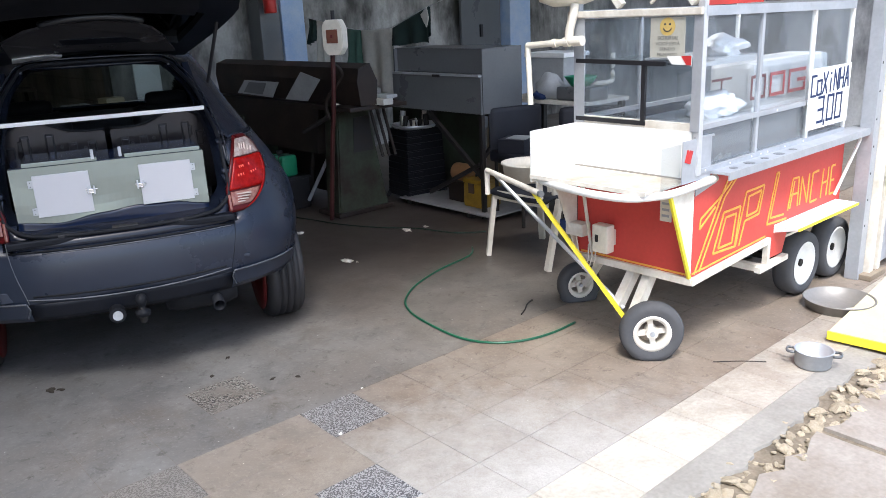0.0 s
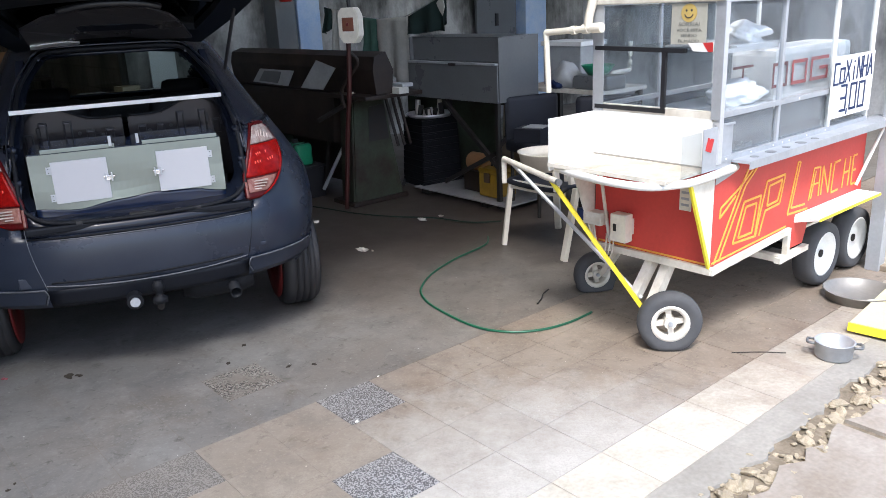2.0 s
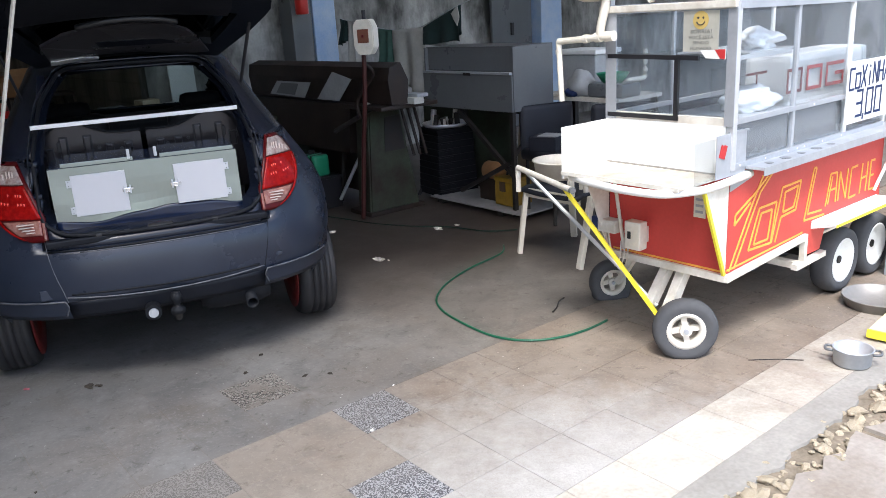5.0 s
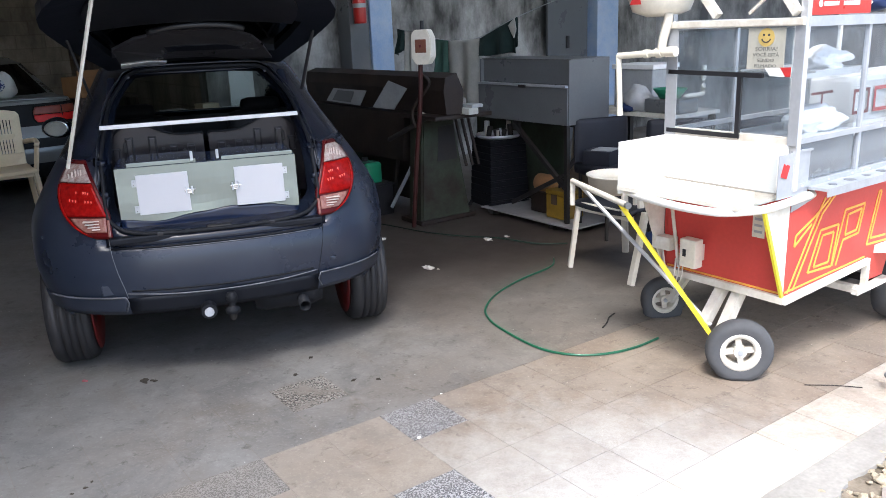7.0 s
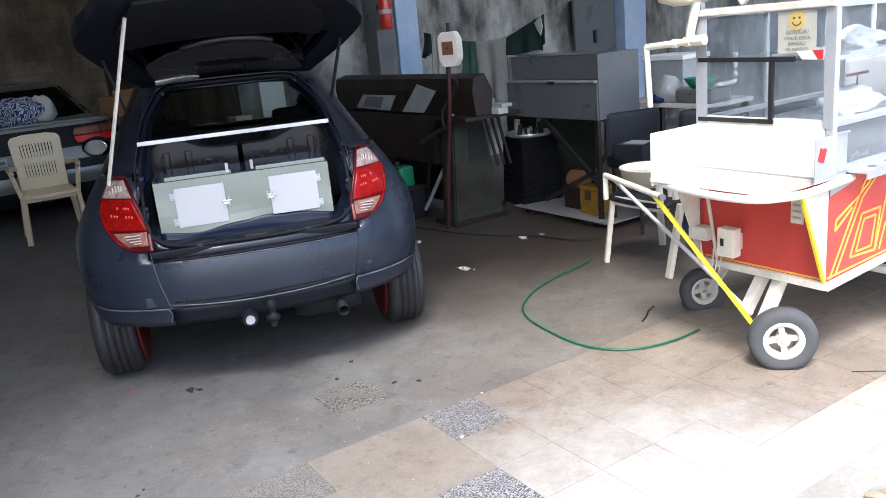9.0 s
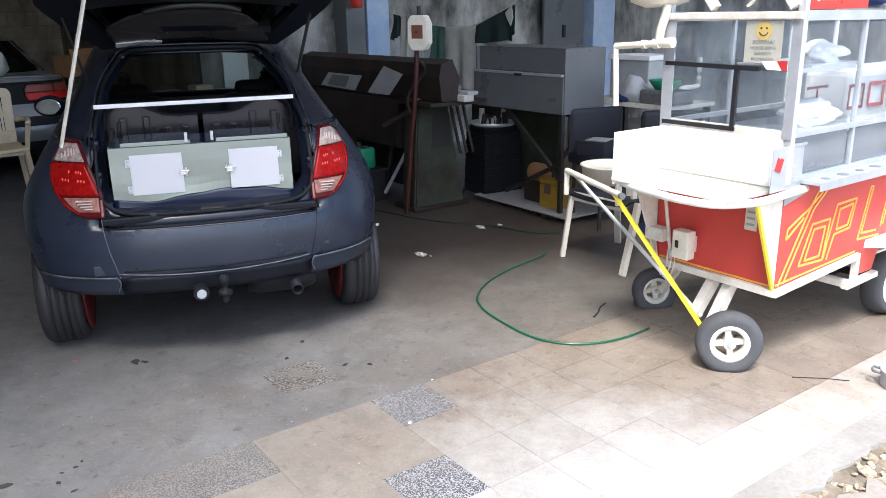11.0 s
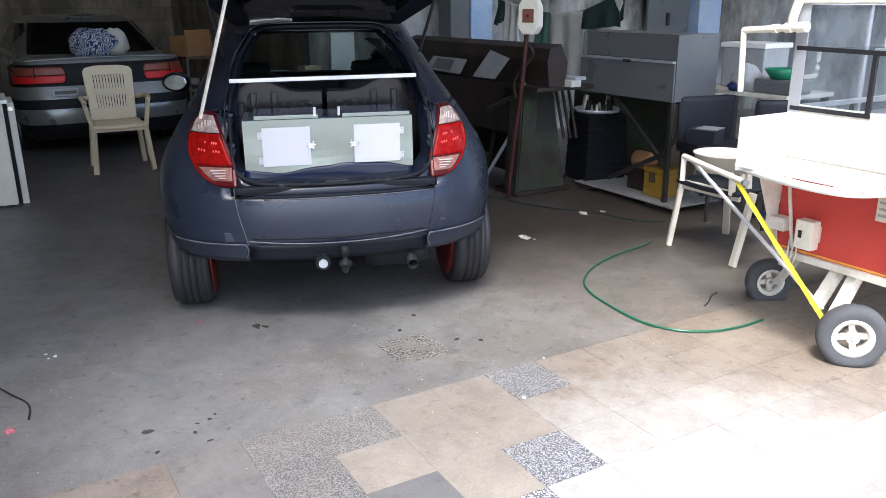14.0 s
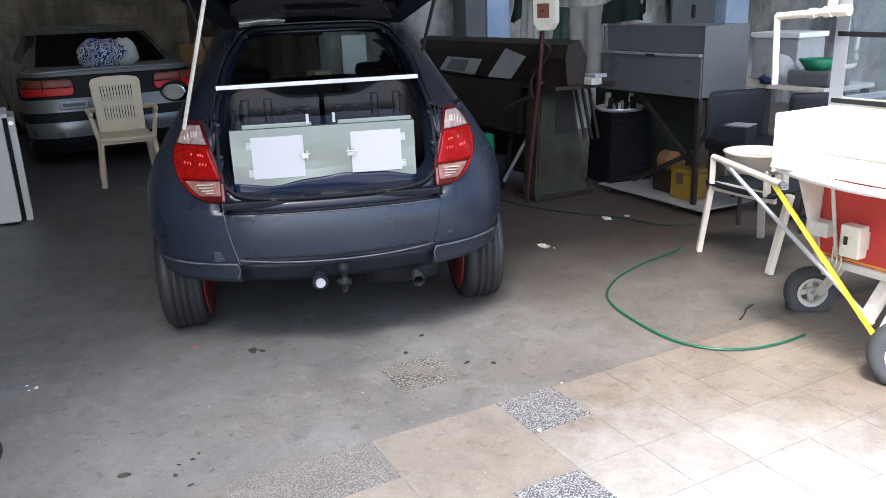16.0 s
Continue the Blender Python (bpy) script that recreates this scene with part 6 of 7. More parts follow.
    part("rear_axle", rod((1.1, R + 0.05, 0.166), (1.1, LFT, 0.166), 0.02), M_IRON, c)
    fd = part("mudguard", box(0.7, 1.36, R - 0.115, R, 0.448, 0.458, 0.003), M_WHITE, c, "white flat mudguard")
    part("mudguard_lip", box(0.7, 1.36, R - 0.118, R - 0.115, 0.443, 0.456), M_YELLOW, fd)
    part("mudguard_front", prism([(0, 0.42), (0.0, 0.448), (0.115, 0.448)], 0.005, Matrix.Translation((0.7, R, 0)) @ Matrix.Rotation(radians(-90), 4, "Z")), M_WHITE, fd)
    # steering handle
    g1, g2 = Vector((-0.1, 0.266, 0.72)), Vector((-0.32, -0.276, 0.72))
    hn = part("handle_grip", rod(g1, g2, 0.0135), M_WHITE_WORN, c, "worn pale grip bar")
    part("grip_end", rod(g2, g2 + (g2 - g1) * 0.03, 0.0142), M_CABINET, hn, "grey end plug")
    low = Vector((-0.125, -0.585, 0.175))
    part("handle_bar", rod(g1 * 0.86 + g2 * 0.14, low + Vector((0.05, 0.04, 0.02)), 0.0095), M_ALU, hn, "bare silver tube")
    part("handle_bar", beam(g1 * 0.13 + g2 * 0.87, low, 0.017, 0.015), M_YELLOW, hn, "yellow painted bar")
    part("handle_return", rod(g1, g1 + Vector((0.0, 0.0, -0.12)), 0.013), M_WHITE_WORN, hn)
    return c


snack_cart()

# ---- grey cabinet on an angle-iron stand ----
cab = thing("tool_cabinet", "blue-grey steel cabinet with open shelf on a dark iron stand", "cabinet", at(2.54, 1.555))
D, LN, Z0, Z1 = 0.42, 1.0, 0.765, 1.215
part("body", box(0.02, D, 0.0, 0.012, Z0, Z1), M_CABINET, cab, "plain blue-grey steel end panel")
part("end_panel", box(0.02, D, LN - 0.012, LN, Z0, Z1), M_CABINET, cab)
part("back_panel", box(D - 0.01, D, 0.012, LN - 0.012, Z0, Z1), M_CABINET, cab)
part("top_panel", box(0.045, D, 0.0, LN, Z1, Z1 + 0.004), M_CABINET, cab)
part("drop_front", box(0.0, 0.012, 0.0, LN, Z0, Z0 + 0.26, 0.002), M_CABINET, cab, "blue-grey lower front panel")
part("upper_front", box(0.05, 0.062, 0.012, LN - 0.012, Z0 + 0.28, Z1), M_CABINET, cab, "blue-grey recessed upper panel")
part("shelf_edge", box(-0.012, 0.05, 0.01, LN - 0.01, Z0 + 0.262, Z0 + 0.276, 0.002), M_ALU_DULL, cab, "pale metal shelf edge")
part("latch", box(-0.016, -0.012, 0.42, 0.5, Z0 + 0.25, Z0 + 0.27), M_IRON, cab)
for y in (0.02, LN - 0.02):
    for x in (0.02, D - 0.02) if y < 0.5 else (D - 0.02,):
        part("post", beam((x, y, 0), (x, y, Z0), 0.03, 0.03), M_IRON, cab)
part("rail", beam((0.1, 0.02, Z0 - 0.01), (0.1, LN - 0.02, Z0 - 0.01), 0.03, 0.02), M_IRON, cab)
part("diagonal", beam((0.02, 0.02, 0.3), (0.02, 0.6, Z0 - 0.02), 0.03, 0.03), M_IRON, cab)
part("diagonal", beam((0.02, 0.05, 0.4), (0.02, 0.62, 0.12), 0.03, 0.03), M_IRON, cab)
part("diagonal", beam((0.02, 0.02, 0.45), (D - 0.02, 0.02, Z0 - 0.02), 0.025, 0.025), M_IRON, cab)
part("base_shelf", box(-0.06, D, -0.13, 0.93, 0.038, 0.05, 0.003), M_SHELF_GREY, cab, "pale grey bottom shelf")
part("shelf_foot", box(-0.04, D, 0.1, 0.15, 0.0, 0.038), M_IRON, cab)
part("shelf_foot", box(-0.04, D, 0.8, 0.86, 0.0, 0.038), M_IRON, cab)

tb = thing("tool_box", "worn yellow plastic tool box on the bottom shelf", "tool box", at(2.6, 1.64, 0.05))
part("body", box(0.0, 0.2, 0.0, 0.2, 0.0, 0.18, 0.012), M_YBOX, tb)
part("lid", box(-0.004, 0.204, -0.004, 0.204, 0.18, 0.215, 0.012), M_YBOX, tb)
part("handle", tube([(0.1, 0.04, 0.215), (0.1, 0.06, 0.25), (0.1, 0.14, 0.25), (0.1, 0.16, 0.215)], 0.01, None, 8, False, 4), M_BLACK, tb)
part("latch", box(-0.012, -0.004, 0.075, 0.135, 0.11, 0.185, 0.003), M_DARKWOOD, tb)
bl = thing("motor", "old dark electric motor on the bottom shelf", "motor", at(2.74, 1.98, 0.05))
part("casing", lathe([(0.001, -0.1), (0.05, -0.1), (0.07, -0.08), (0.07, 0.08), (0.05, 0.1), (0.001, 0.1)], 24, None, Matrix.Translation((0, 0, 0.22)) @ Matrix.Rotation(radians(90), 4, "X")), M_CARD, bl, "dull brown casing", True)
part("base_block", box(-0.08, 0.08, -0.1, 0.1, 0.0, 0.16, 0.01), M_RUST, bl)
# added panel; stands in for the dim clutter and wall behind the stand
db = thing("dark_board", "dark panel added to fill the dim space behind the iron stand", "board", at(3.0, 2.33))
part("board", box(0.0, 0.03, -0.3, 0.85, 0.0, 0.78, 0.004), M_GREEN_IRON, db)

# stack of black chairs with a tray of metal things on top
stk = thing("stacked_chairs", "tall stack of nested black plastic chairs", "chairs", at(2.74, 2.56, 0, -8))
for k in range(10):
    z = 0.03 + 0.055 * k
    w = 0.185 - 0.002 * k
    part("chair_shell", box(-w, w, -w * 0.9, w * 0.9, z, z + 0.053, 0.004), M_SEAL, stk)
    part("chair_rim", box(-w - 0.012, -w * 0.2, -w * 0.9 - 0.014, -w * 0.9, z + 0.03, z + 0.044, 0.003), M_SEAL, stk)
for x in (-0.17, 0.17):
    for y in (-0.15, 0.15):
        part("leg", beam((x * 1.15, y * 1.15, 0), (x, y, 0.06), 0.03, 0.03), M_BLACK, stk)
tr2 = thing("tray", "dented metal tray with shiny tools on the chair stack", "tray", at(2.74, 2.56, 0.581, -8))
part("pan", lathe([(0.001, 0.0), (0.17, 0.0), (0.19, 0.03), (0.186, 0.03), (0.165, 0.006), (0.001, 0.006)], 28), M_ALU, tr2, "", True)
random.seed(4)
for k in range(9):
    x, y = random.uniform(-0.12, 0.12), random.uniform(-0.12, 0.12)
    part("metal_can", rod((x, y, 0.006), (x + random.uniform(-0.02, 0.02), y, random.uniform(0.06, 0.13)), random.uniform(0.012, 0.026)), random.choice((M_ALU, M_CHROME, M_IRON, M_WHITE_WORN)), tr2)

# ---- sheet-bending machine ----
mc = thing("bending_machine", "brown rusty sheet-bending machine with green cast pedestal", "machine", at(1.95, 1.98))
part("upper_beam", prism([(0.0, 0.855), (-0.02, 1.03), (0.0, 1.12), (0.1, 1.15), (0.16, 1.02), (0.14, 0.855)], 2.21, Matrix.Translation((0, 0.2, 0))), M_RUST, mc, "dark brown upper beam")
part("apron", prism([(-0.06, 0.47), (-0.02, 0.84), (0.1, 0.84), (0.1, 0.44)], 1.9, Matrix.Translation((0, 0.73, 0))), M_RUST, mc, "dark brown folding apron")
part("pedestal", prism([(-0.08, 0.0), (-0.03, 0.82), (0.25, 0.82), (0.4, 0.0)], 0.18, Matrix.Translation((0, 0.47, 0)), 0.012), M_GREEN_IRON, mc, "worn green cast-iron pedestal")
part("pedestal_top", box(-0.1, 0.42, 0.2, 0.72, 0.82, 0.85, 0.006), M_RUST, mc, "rusty bed plate")
part("pedestal_foot", box(-0.1, 0.42, 0.44, 0.74, 0.0, 0.035, 0.01), M_RUST, mc, "rusty brown foot")
part("cover_plate", prism([(0.09, 0.48), (0.11, 0.74), (0.25, 0.75), (0.28, 0.48)], 0.004, Matrix.Translation((0, 0.466, 0))), M_IRON, mc, "oily dark cover plate")
part("far_pedestal", prism([(-0.1, 0.0), (-0.05, 0.69), (0.22, 0.7), (0.3, 0.0)], 0.16, Matrix.Translation((0, 1.9, 0)), 0.012), M_GREEN_IRON, mc)
# added sheet hides the pillar and wall, for the dark space under the machine
part("dark_filler", box(0.28, 0.3, 0.73, 2.6, 0.05, 0.62, 0.003), M_RUST, mc, "dark sheet added to fill the dim space under the machine")
part("brace_rod", rod((-0.08, 0.9, 0.08), (0.0, 0.7, 0.42), 0.014), M_ALU_DULL, mc)
part("brace_rod", rod((0.05, 1.1, 0.02), (0.03, 0.95, 0.45), 0.02), M_IRON, mc)
part("lever", rod((-0.03, 0.4, 0.83), (-0.16, 0.75, 0.65), 0.018), M_IRON, mc)
for k in range(3):
    part("clamp_finger", beam((0.33 + 0.06 * k, 0.42, 0.42), (0.25 + 0.06 * k, 0.44, 0.8), 0.02, 0.018), M_RUST, mc)
def leaning_sheet(corners, inner=None):
    """A thin sheet against the beam, from corners in y and height."""
    sheet = thing("metal_sheet", "pale sheet leaning askew on the brown machine", "sheet", at(1.918, 0))
    flat = Matrix.Rotation(radians(90), 4, "Z")
    part("sheet", prism(corners, 0.004, flat), M_PAPER, sheet)
    if inner:
        part("dark_field", prism(inner, 0.003, Matrix.Translation((-0.0045, 0, 0)) @ flat), M_CABINET, sheet)


leaning_sheet([(3.82, 0.992), (3.25, 0.992), (3.37, 0.864), (3.97, 0.877)], [(3.74, 0.978), (3.45, 0.978), (3.53, 0.882), (3.85, 0.889)])
leaning_sheet([(2.9, 1.083), (2.635, 1.032), (2.835, 0.862), (3.165, 0.862)])
pw = thing("folded_paper", "white papers lying on the machine bed", "paper", at(2.15, 2.35, 0.85))
part("paper_sheet", prism([(-0.24, 0.11), (0.06, 0.16), (-0.08, 0.26)], 0.012, Matrix.Rotation(radians(-90), 4, "X") @ Matrix.Scale(-1, 4, (0, 1, 0))), M_WHITE_WORN, pw)
part("paper_roll", rod((0.1, -0.1, 0.018), (0.2, 0.1, 0.018), 0.018), M_CLOTH, pw)
part("paper_box", box(-0.06, 0.03, -0.25, -0.11, 0.0, 0.045, 0.004), M_CLOTH, pw)
part("paper_box", box(-0.02, 0.08, -0.24, -0.1, 0.045, 0.07, 0.004), M_PAPER, pw)

# switch box on a red pipe
mt = thing("power_post", "white switch box with brown square on a red pipe", "switch box", at(1.77, 2.3))
part("pipe", tube([(0.03, 0.16, 0.0), (0.035, 0.12, 0.3), (0.035, 0.07, 0.6), (0.03, 0.0, 0.9), (0.03, -0.04, 1.25)], 0.017, None, 10, False, 6), M_RED_PIPE, mt, "dull red pipe", True)
part("flex_hose", tube([(0.05, 0.02, 1.17), (0.12, 0.0, 1.08), (0.05, 0.12, 0.9), (0.06, 0.12, 0.76)], 0.012, None, 8, False, 6), M_RUST, mt, "", True)
TURN = Matrix.Translation((0.03, -0.09, 0)) @ Matrix.Rotation(radians(-62), 4, "Z")
b = prism([(-0.078, 1.275), (-0.045, 1.225), (0.045, 1.225), (0.078, 1.275), (0.078, 1.405), (0.05, 1.46), (-0.05, 1.46), (-0.078, 1.42)], 0.08, TURN @ Matrix.Translation((0, -0.05, 0)), 0.006)
bx = part("switch_case", b, M_PVC, mt, "cream switch case")
part("switch_plate", box(-0.043, 0.043, -0.056, -0.05, 1.305, 1.395, 0.003, None, TURN), M_SWITCH, bx, "brown square plate")
part("switch_knob", box(-0.008, 0.008, -0.064, -0.056, 1.34, 1.36, 0.002, None, TURN), M_RED_RIM, bx)
part("pipe_top", rod((0.06, -0.03, 1.4), (0.06, -0.03, 1.52), 0.014), M_BLACK, mt)

# washing line with cloths
line = thing("washing_line", "thin pale cord with hanging cloths", "washing line", at(0, 0))
part("cord", tube([(3.0, 4.45, 1.475), (3.0, 4.2, 1.43), (3.0, 3.6, 1.35), (3.0, 3.2, 1.35), (3.0, 2.62, 1.52), (3.05, 2.1, 1.66)], 0.004, None, 6, False, 6), M_PAPER, line)


def cloth(name, label, y0, y1, za, zb, drop0, drop1, mat, seed):
    c = thing(name, label, "cloth", at(3.0, 0))
    bm = bmesh.new()
    n, k = 22, 16
    for f in (0, 1):
        g = []
        for i in range(n + 1):
            s = i / n
            y = y0 + (y1 - y0) * s
            top = za + (zb - za) * s
            d = (drop0 + (drop1 - drop0) * s) * (1 if f == 0 else 0.8)
            row = []
            for j in range(k + 1):
                v = j / k
                x = (-1 if f == 0 else 1) * (0.006 + 0.02 * v) + 0.034 * v * math.sin(s * 13 + seed + f) + 0.015 * v * noise.noise(Vector((s * 4, v * 2, seed)))
                row.append(bm.verts.new((x, y + 0.03 * v * math.sin(seed + 3 * s), top - d * v + 0.015 * v * noise.noise(Vector((s * 6, seed, f))))))
            g.append(row)
        for a, b in zip(g, g[1:]):
            for j in range(k):
                bm.faces.new((a[j], a[j + 1], b[j + 1], b[j]))
    bmesh.ops.recalc_face_normals(bm, faces=bm.faces[:])
    bmesh.ops.solidify(bm, geom=bm.faces[:], thickness=0.002)
    part("fabric", bm, mat, c, "", True)


cloth("hanging_cloth", "faded green cloth over a washing line", 3.78, 3.57, 1.36, 1.348, 0.3, 0.34, M_CLOTH_TEAL, 1)
cloth("hanging_cloth", "pale grey cloth over a washing line", 3.56, 3.12, 1.345, 1.36, 0.42, 0.62, M_CLOTH, 2)
cloth("hanging_cloth", "dark green cloth over a washing line", 3.1, 2.6, 1.36, 1.525, 0.15, 0.28, M_CLOTH_GREEN, 3)
wc = thing("hanging_cloth", "white cloth corner over a washing line", "cloth", at(2.97, 0))
part("fabric", prism([(2.6, 1.52), (2.68, 1.46), (2.65, 1.41), (2.61, 1.36), (2.58, 1.43)], 0.006, Matrix.Rotation(radians(90), 4, "Z")), M_CLOTH, wc)
cloth("hanging_cloth", "black cloth on a washing line", 4.42, 4.3, 1.47, 1.45, 0.26, 0.18, M_CLOTH_GREEN, 7)
cloth("hanging_cloth", "pale blue-grey cloth over a washing line", 4.29, 4.1, 1.45, 1.42, 0.42, 0.5, M_CLOTH, 9)

# grey steel door leaf beside the pillar
dr = thing("door_1", "plain grey-blue steel door leaf with a black handle", "door", at(5.44, 4.86), kind="structure")
part("leaf", box(0.0, 0.68, 0.0, 0.04, 0.0, 2.1, 0.004), M_CABINET, dr)
part("door_handle", box(0.3, 0.34, -0.03, 0.0, 1.15, 1.3, 0.006), M_BLACK, dr)

# fire extinguisher on the first pillar
fe = thing("fire_extinguisher", "red fire extinguisher hanging beside the pillar", "fire extinguisher", at(2.69, 4.62, 1.535))
part("cylinder", lathe([(0.001, 0), (0.06, 0.0), (0.065, 0.015), (0.065, 0.36), (0.05, 0.4), (0.02, 0.42), (0.001, 0.42)], 28), M_RED_EXT, fe, "", True)
part("valve", box(-0.02, 0.02, -0.02, 0.02, 0.41, 0.47, 0.006), M_BLACK, fe)
part("label_band", lathe([(0.0655, 0.15), (0.0662, 0.15), (0.0662, 0.19), (0.0655, 0.19)], 28, None, None, True), M_PAPER, fe)
part("bracket", box(-0.02, 0.02, 0.05, 0.13, 0.2, 0.24), M_IRON, fe)
# the blue pillar's unlit side: dark grey stands for its shade
setting("pillar_3", box(2.64, 2.864, 4.75, 5.0, -0.05, 4.4, 0.006), M_CABINET, SHOP, "side of the blue pillar away from the light, its shade put in as grey", "pillar")

# ---- black chairs behind the white chair ----
def black_chair(m):
    c = thing("black_chair", "black padded chair among workshop clutter", "chair", m, "black chairs by the bench")
    part("seat", box(-0.23, 0.23, -0.22, 0.22, 0.42, 0.5, 0.03), M_NAVY, c, "", True)
    part("backrest", box(-0.22, 0.22, 0.19, 0.24, 0.46, 0.8, 0.035), M_NAVY, c, "", True)
    for x in (-0.19, 0.19):
        for y in (-0.18, 0.18):
            part("leg", rod((x, y, 0), (x, y, 0.42), 0.013), M_IRON, c)
    return c


c0 = black_chair(at(2.78, 1.3, 0, -15))
copy_thing(c0, at(2.95, 0.85, 0, -38))
copy_thing(c0, at(3.4, 0.45, 0, -30))
pp = thing("paper_stack", "white papers lying on a black chair", "paper", at(2.68, 1.36, 0.5, 20))
part("book", box(-0.09, 0.09, -0.1, 0.1, 0.0, 0.1, 0.004), M_NAVY, pp)
part("top_sheet", box(-0.06, 0.09, -0.1, 0.05, 0.1, 0.106, 0.002), M_PAPER, pp)
bd = thing("wall_board", "pale wooden board leaning behind the chairs", "board", at(3.02, 1.75, 0, 10))
part("board", box(0.0, 0.03, 0.0, 0.25, 0.0, 0.8, 0.004, None, Matrix.Rotation(radians(6), 4, "Y")), M_WOOD, bd)
part("handle", box(-0.012, 0.0, 0.14, 0.17, 0.62, 0.68, 0.003, None, Matrix.Rotation(radians(6), 4, "Y")), M_IRON, bd)

# bench with white box, bag and green tub
bn = thing("work_bench", "grey bench behind black chairs holding a crate and a tub", "bench", at(3.08, 1.5))
part("bench_top", box(0.0, 0.5, -0.45, 0.4, 0.79, 0.82, 0.004), M_WHITE_WORN, bn, "pale bench top")
for x in (0.04, 0.46):
    for y in (-0.41, 0.36):
        part("leg", beam((x, y, 0), (x, y, 0.79), 0.04, 0.04), M_IRON, bn)
wb = thing("white_box", "white plastic crate on the bench", "crate", at(3.38, 1.58, 0.82))
part("crate_body", box(-0.12, 0.15, -0.17, 0.2, 0.0, 0.31, 0.01), M_PAPER, wb)
part("crate_rim", box(-0.135, 0.165, -0.185, 0.215, 0.29, 0.325, 0.006), M_WHITE, wb)
bg = thing("plastic_bag", "crumpled clear and blue plastic bag on the bench", "bag", at(3.16, 1.46, 0.82))
part("bag", lump(0.09, 0.11, 0.09, 21, 0.4, None, Matrix.Translation((0, 0, 0.08))), M_PAPER, bg, "", True)
part("blue_wrap", lump(0.04, 0.06, 0.035, 22, 0.4, None, Matrix.Translation((-0.07, 0.03, 0.03))), M_SIGN_BLUE, bg, "", True)
gt = thing("plastic_tub", "grey tub holding a green plastic basin", "tub", at(3.2, 1.2, 0.82))
part("tub", box(-0.1, 0.12, -0.16, 0.15, 0.0, 0.1, 0.02), M_CABINET, gt)
part("green_basin", lathe([(0.001, 0.1), (0.07, 0.1), (0.12, 0.17), (0.112, 0.17), (0.065, 0.112), (0.001, 0.112)], 28), M_GREEN, gt, "bright green basin", True)
wp = thing("waste_pipe", "cream plastic waste pipe on the wall", "pipe", at(3.68, 1.28))
part("pipe_run", tube([(0, 0, 1.12), (0, 0, 0.95), (-0.02, 0, 0.91), (-0.19, 0, 0.905), (-0.22, 0, 0.87), (-0.24, 0, 0.74), (-0.25, 0, 0.0)], 0.018, None, 10, False, 5), M_PVC, wp, "", True)
bk = thing("black_crate", "black plastic crate under the machine", "crate", at(1.8, 3.1))
part("crate_body", box(-0.14, 0.14, -0.14, 0.14, 0.0, 0.27, 0.012), M_BLACK, bk)
part("crate_rim", box(-0.15, 0.15, -0.15, 0.15, 0.245, 0.265, 0.006), M_BLACK, bk)
cn = thing("green_can", "green plastic can on a black crate", "can", at(1.79, 3.08, 0.27))
part("can_body", box(-0.07, 0.07, -0.1, 0.1, 0.0, 0.17, 0.025), M_GREEN, cn, "", True)
part("can_cap", rod((0, 0.05, 0.17), (0, 0.05, 0.2), 0.025), M_BLACK, cn)
for y in (-0.05, 0.02):
    part("strap", box(-0.073, 0.073, y - 0.006, y + 0.006, 0.0, 0.173, 0.002), M_BLACK, cn)
for k, (u, w) in enumerate(((1.8, 3.4), (1.95, 3.15), (1.85, 3.8))):
    ro = thing("fallen_rod", "metal rods lying under the machine", "rod", at(u, w, 0.0, 30 * k))
    part("rod", rod((-0.3, 0, 0.012), (0.3, 0.05, 0.012 + 0.1 * k), 0.012), M_ALU_DULL, ro)

# ---- silver sedan ----
SED = at(-0.5, 6.19, -0.02, 3)
SE = [(0.2, 0.74, 0.03, 4.2, 4.5), (0.3, 0.8, -0.02, 4.25, 4.5), (0.44, 0.82, -0.04, 4.28, 4.4), (0.6, 0.83, 0.0, 4.25, 4.3), (0.76, 0.83, 0.05, 4.2, 4.4), (0.88, 0.815, 0.07, 4.1, 4.6), (0.95, 0.79, 0.1, 3.9, 4.8)]
SG = [(0.92, 0.76, 0.3, 3.1, 4.2), (1.01, 0.73, 0.5, 2.9, 4.0), (1.17, 0.66, 0.85, 2.6, 3.8), (1.29, 0.6, 1.1, 2.4, 3.6), (1.35, 0.52, 1.3, 2.25, 3.2)]


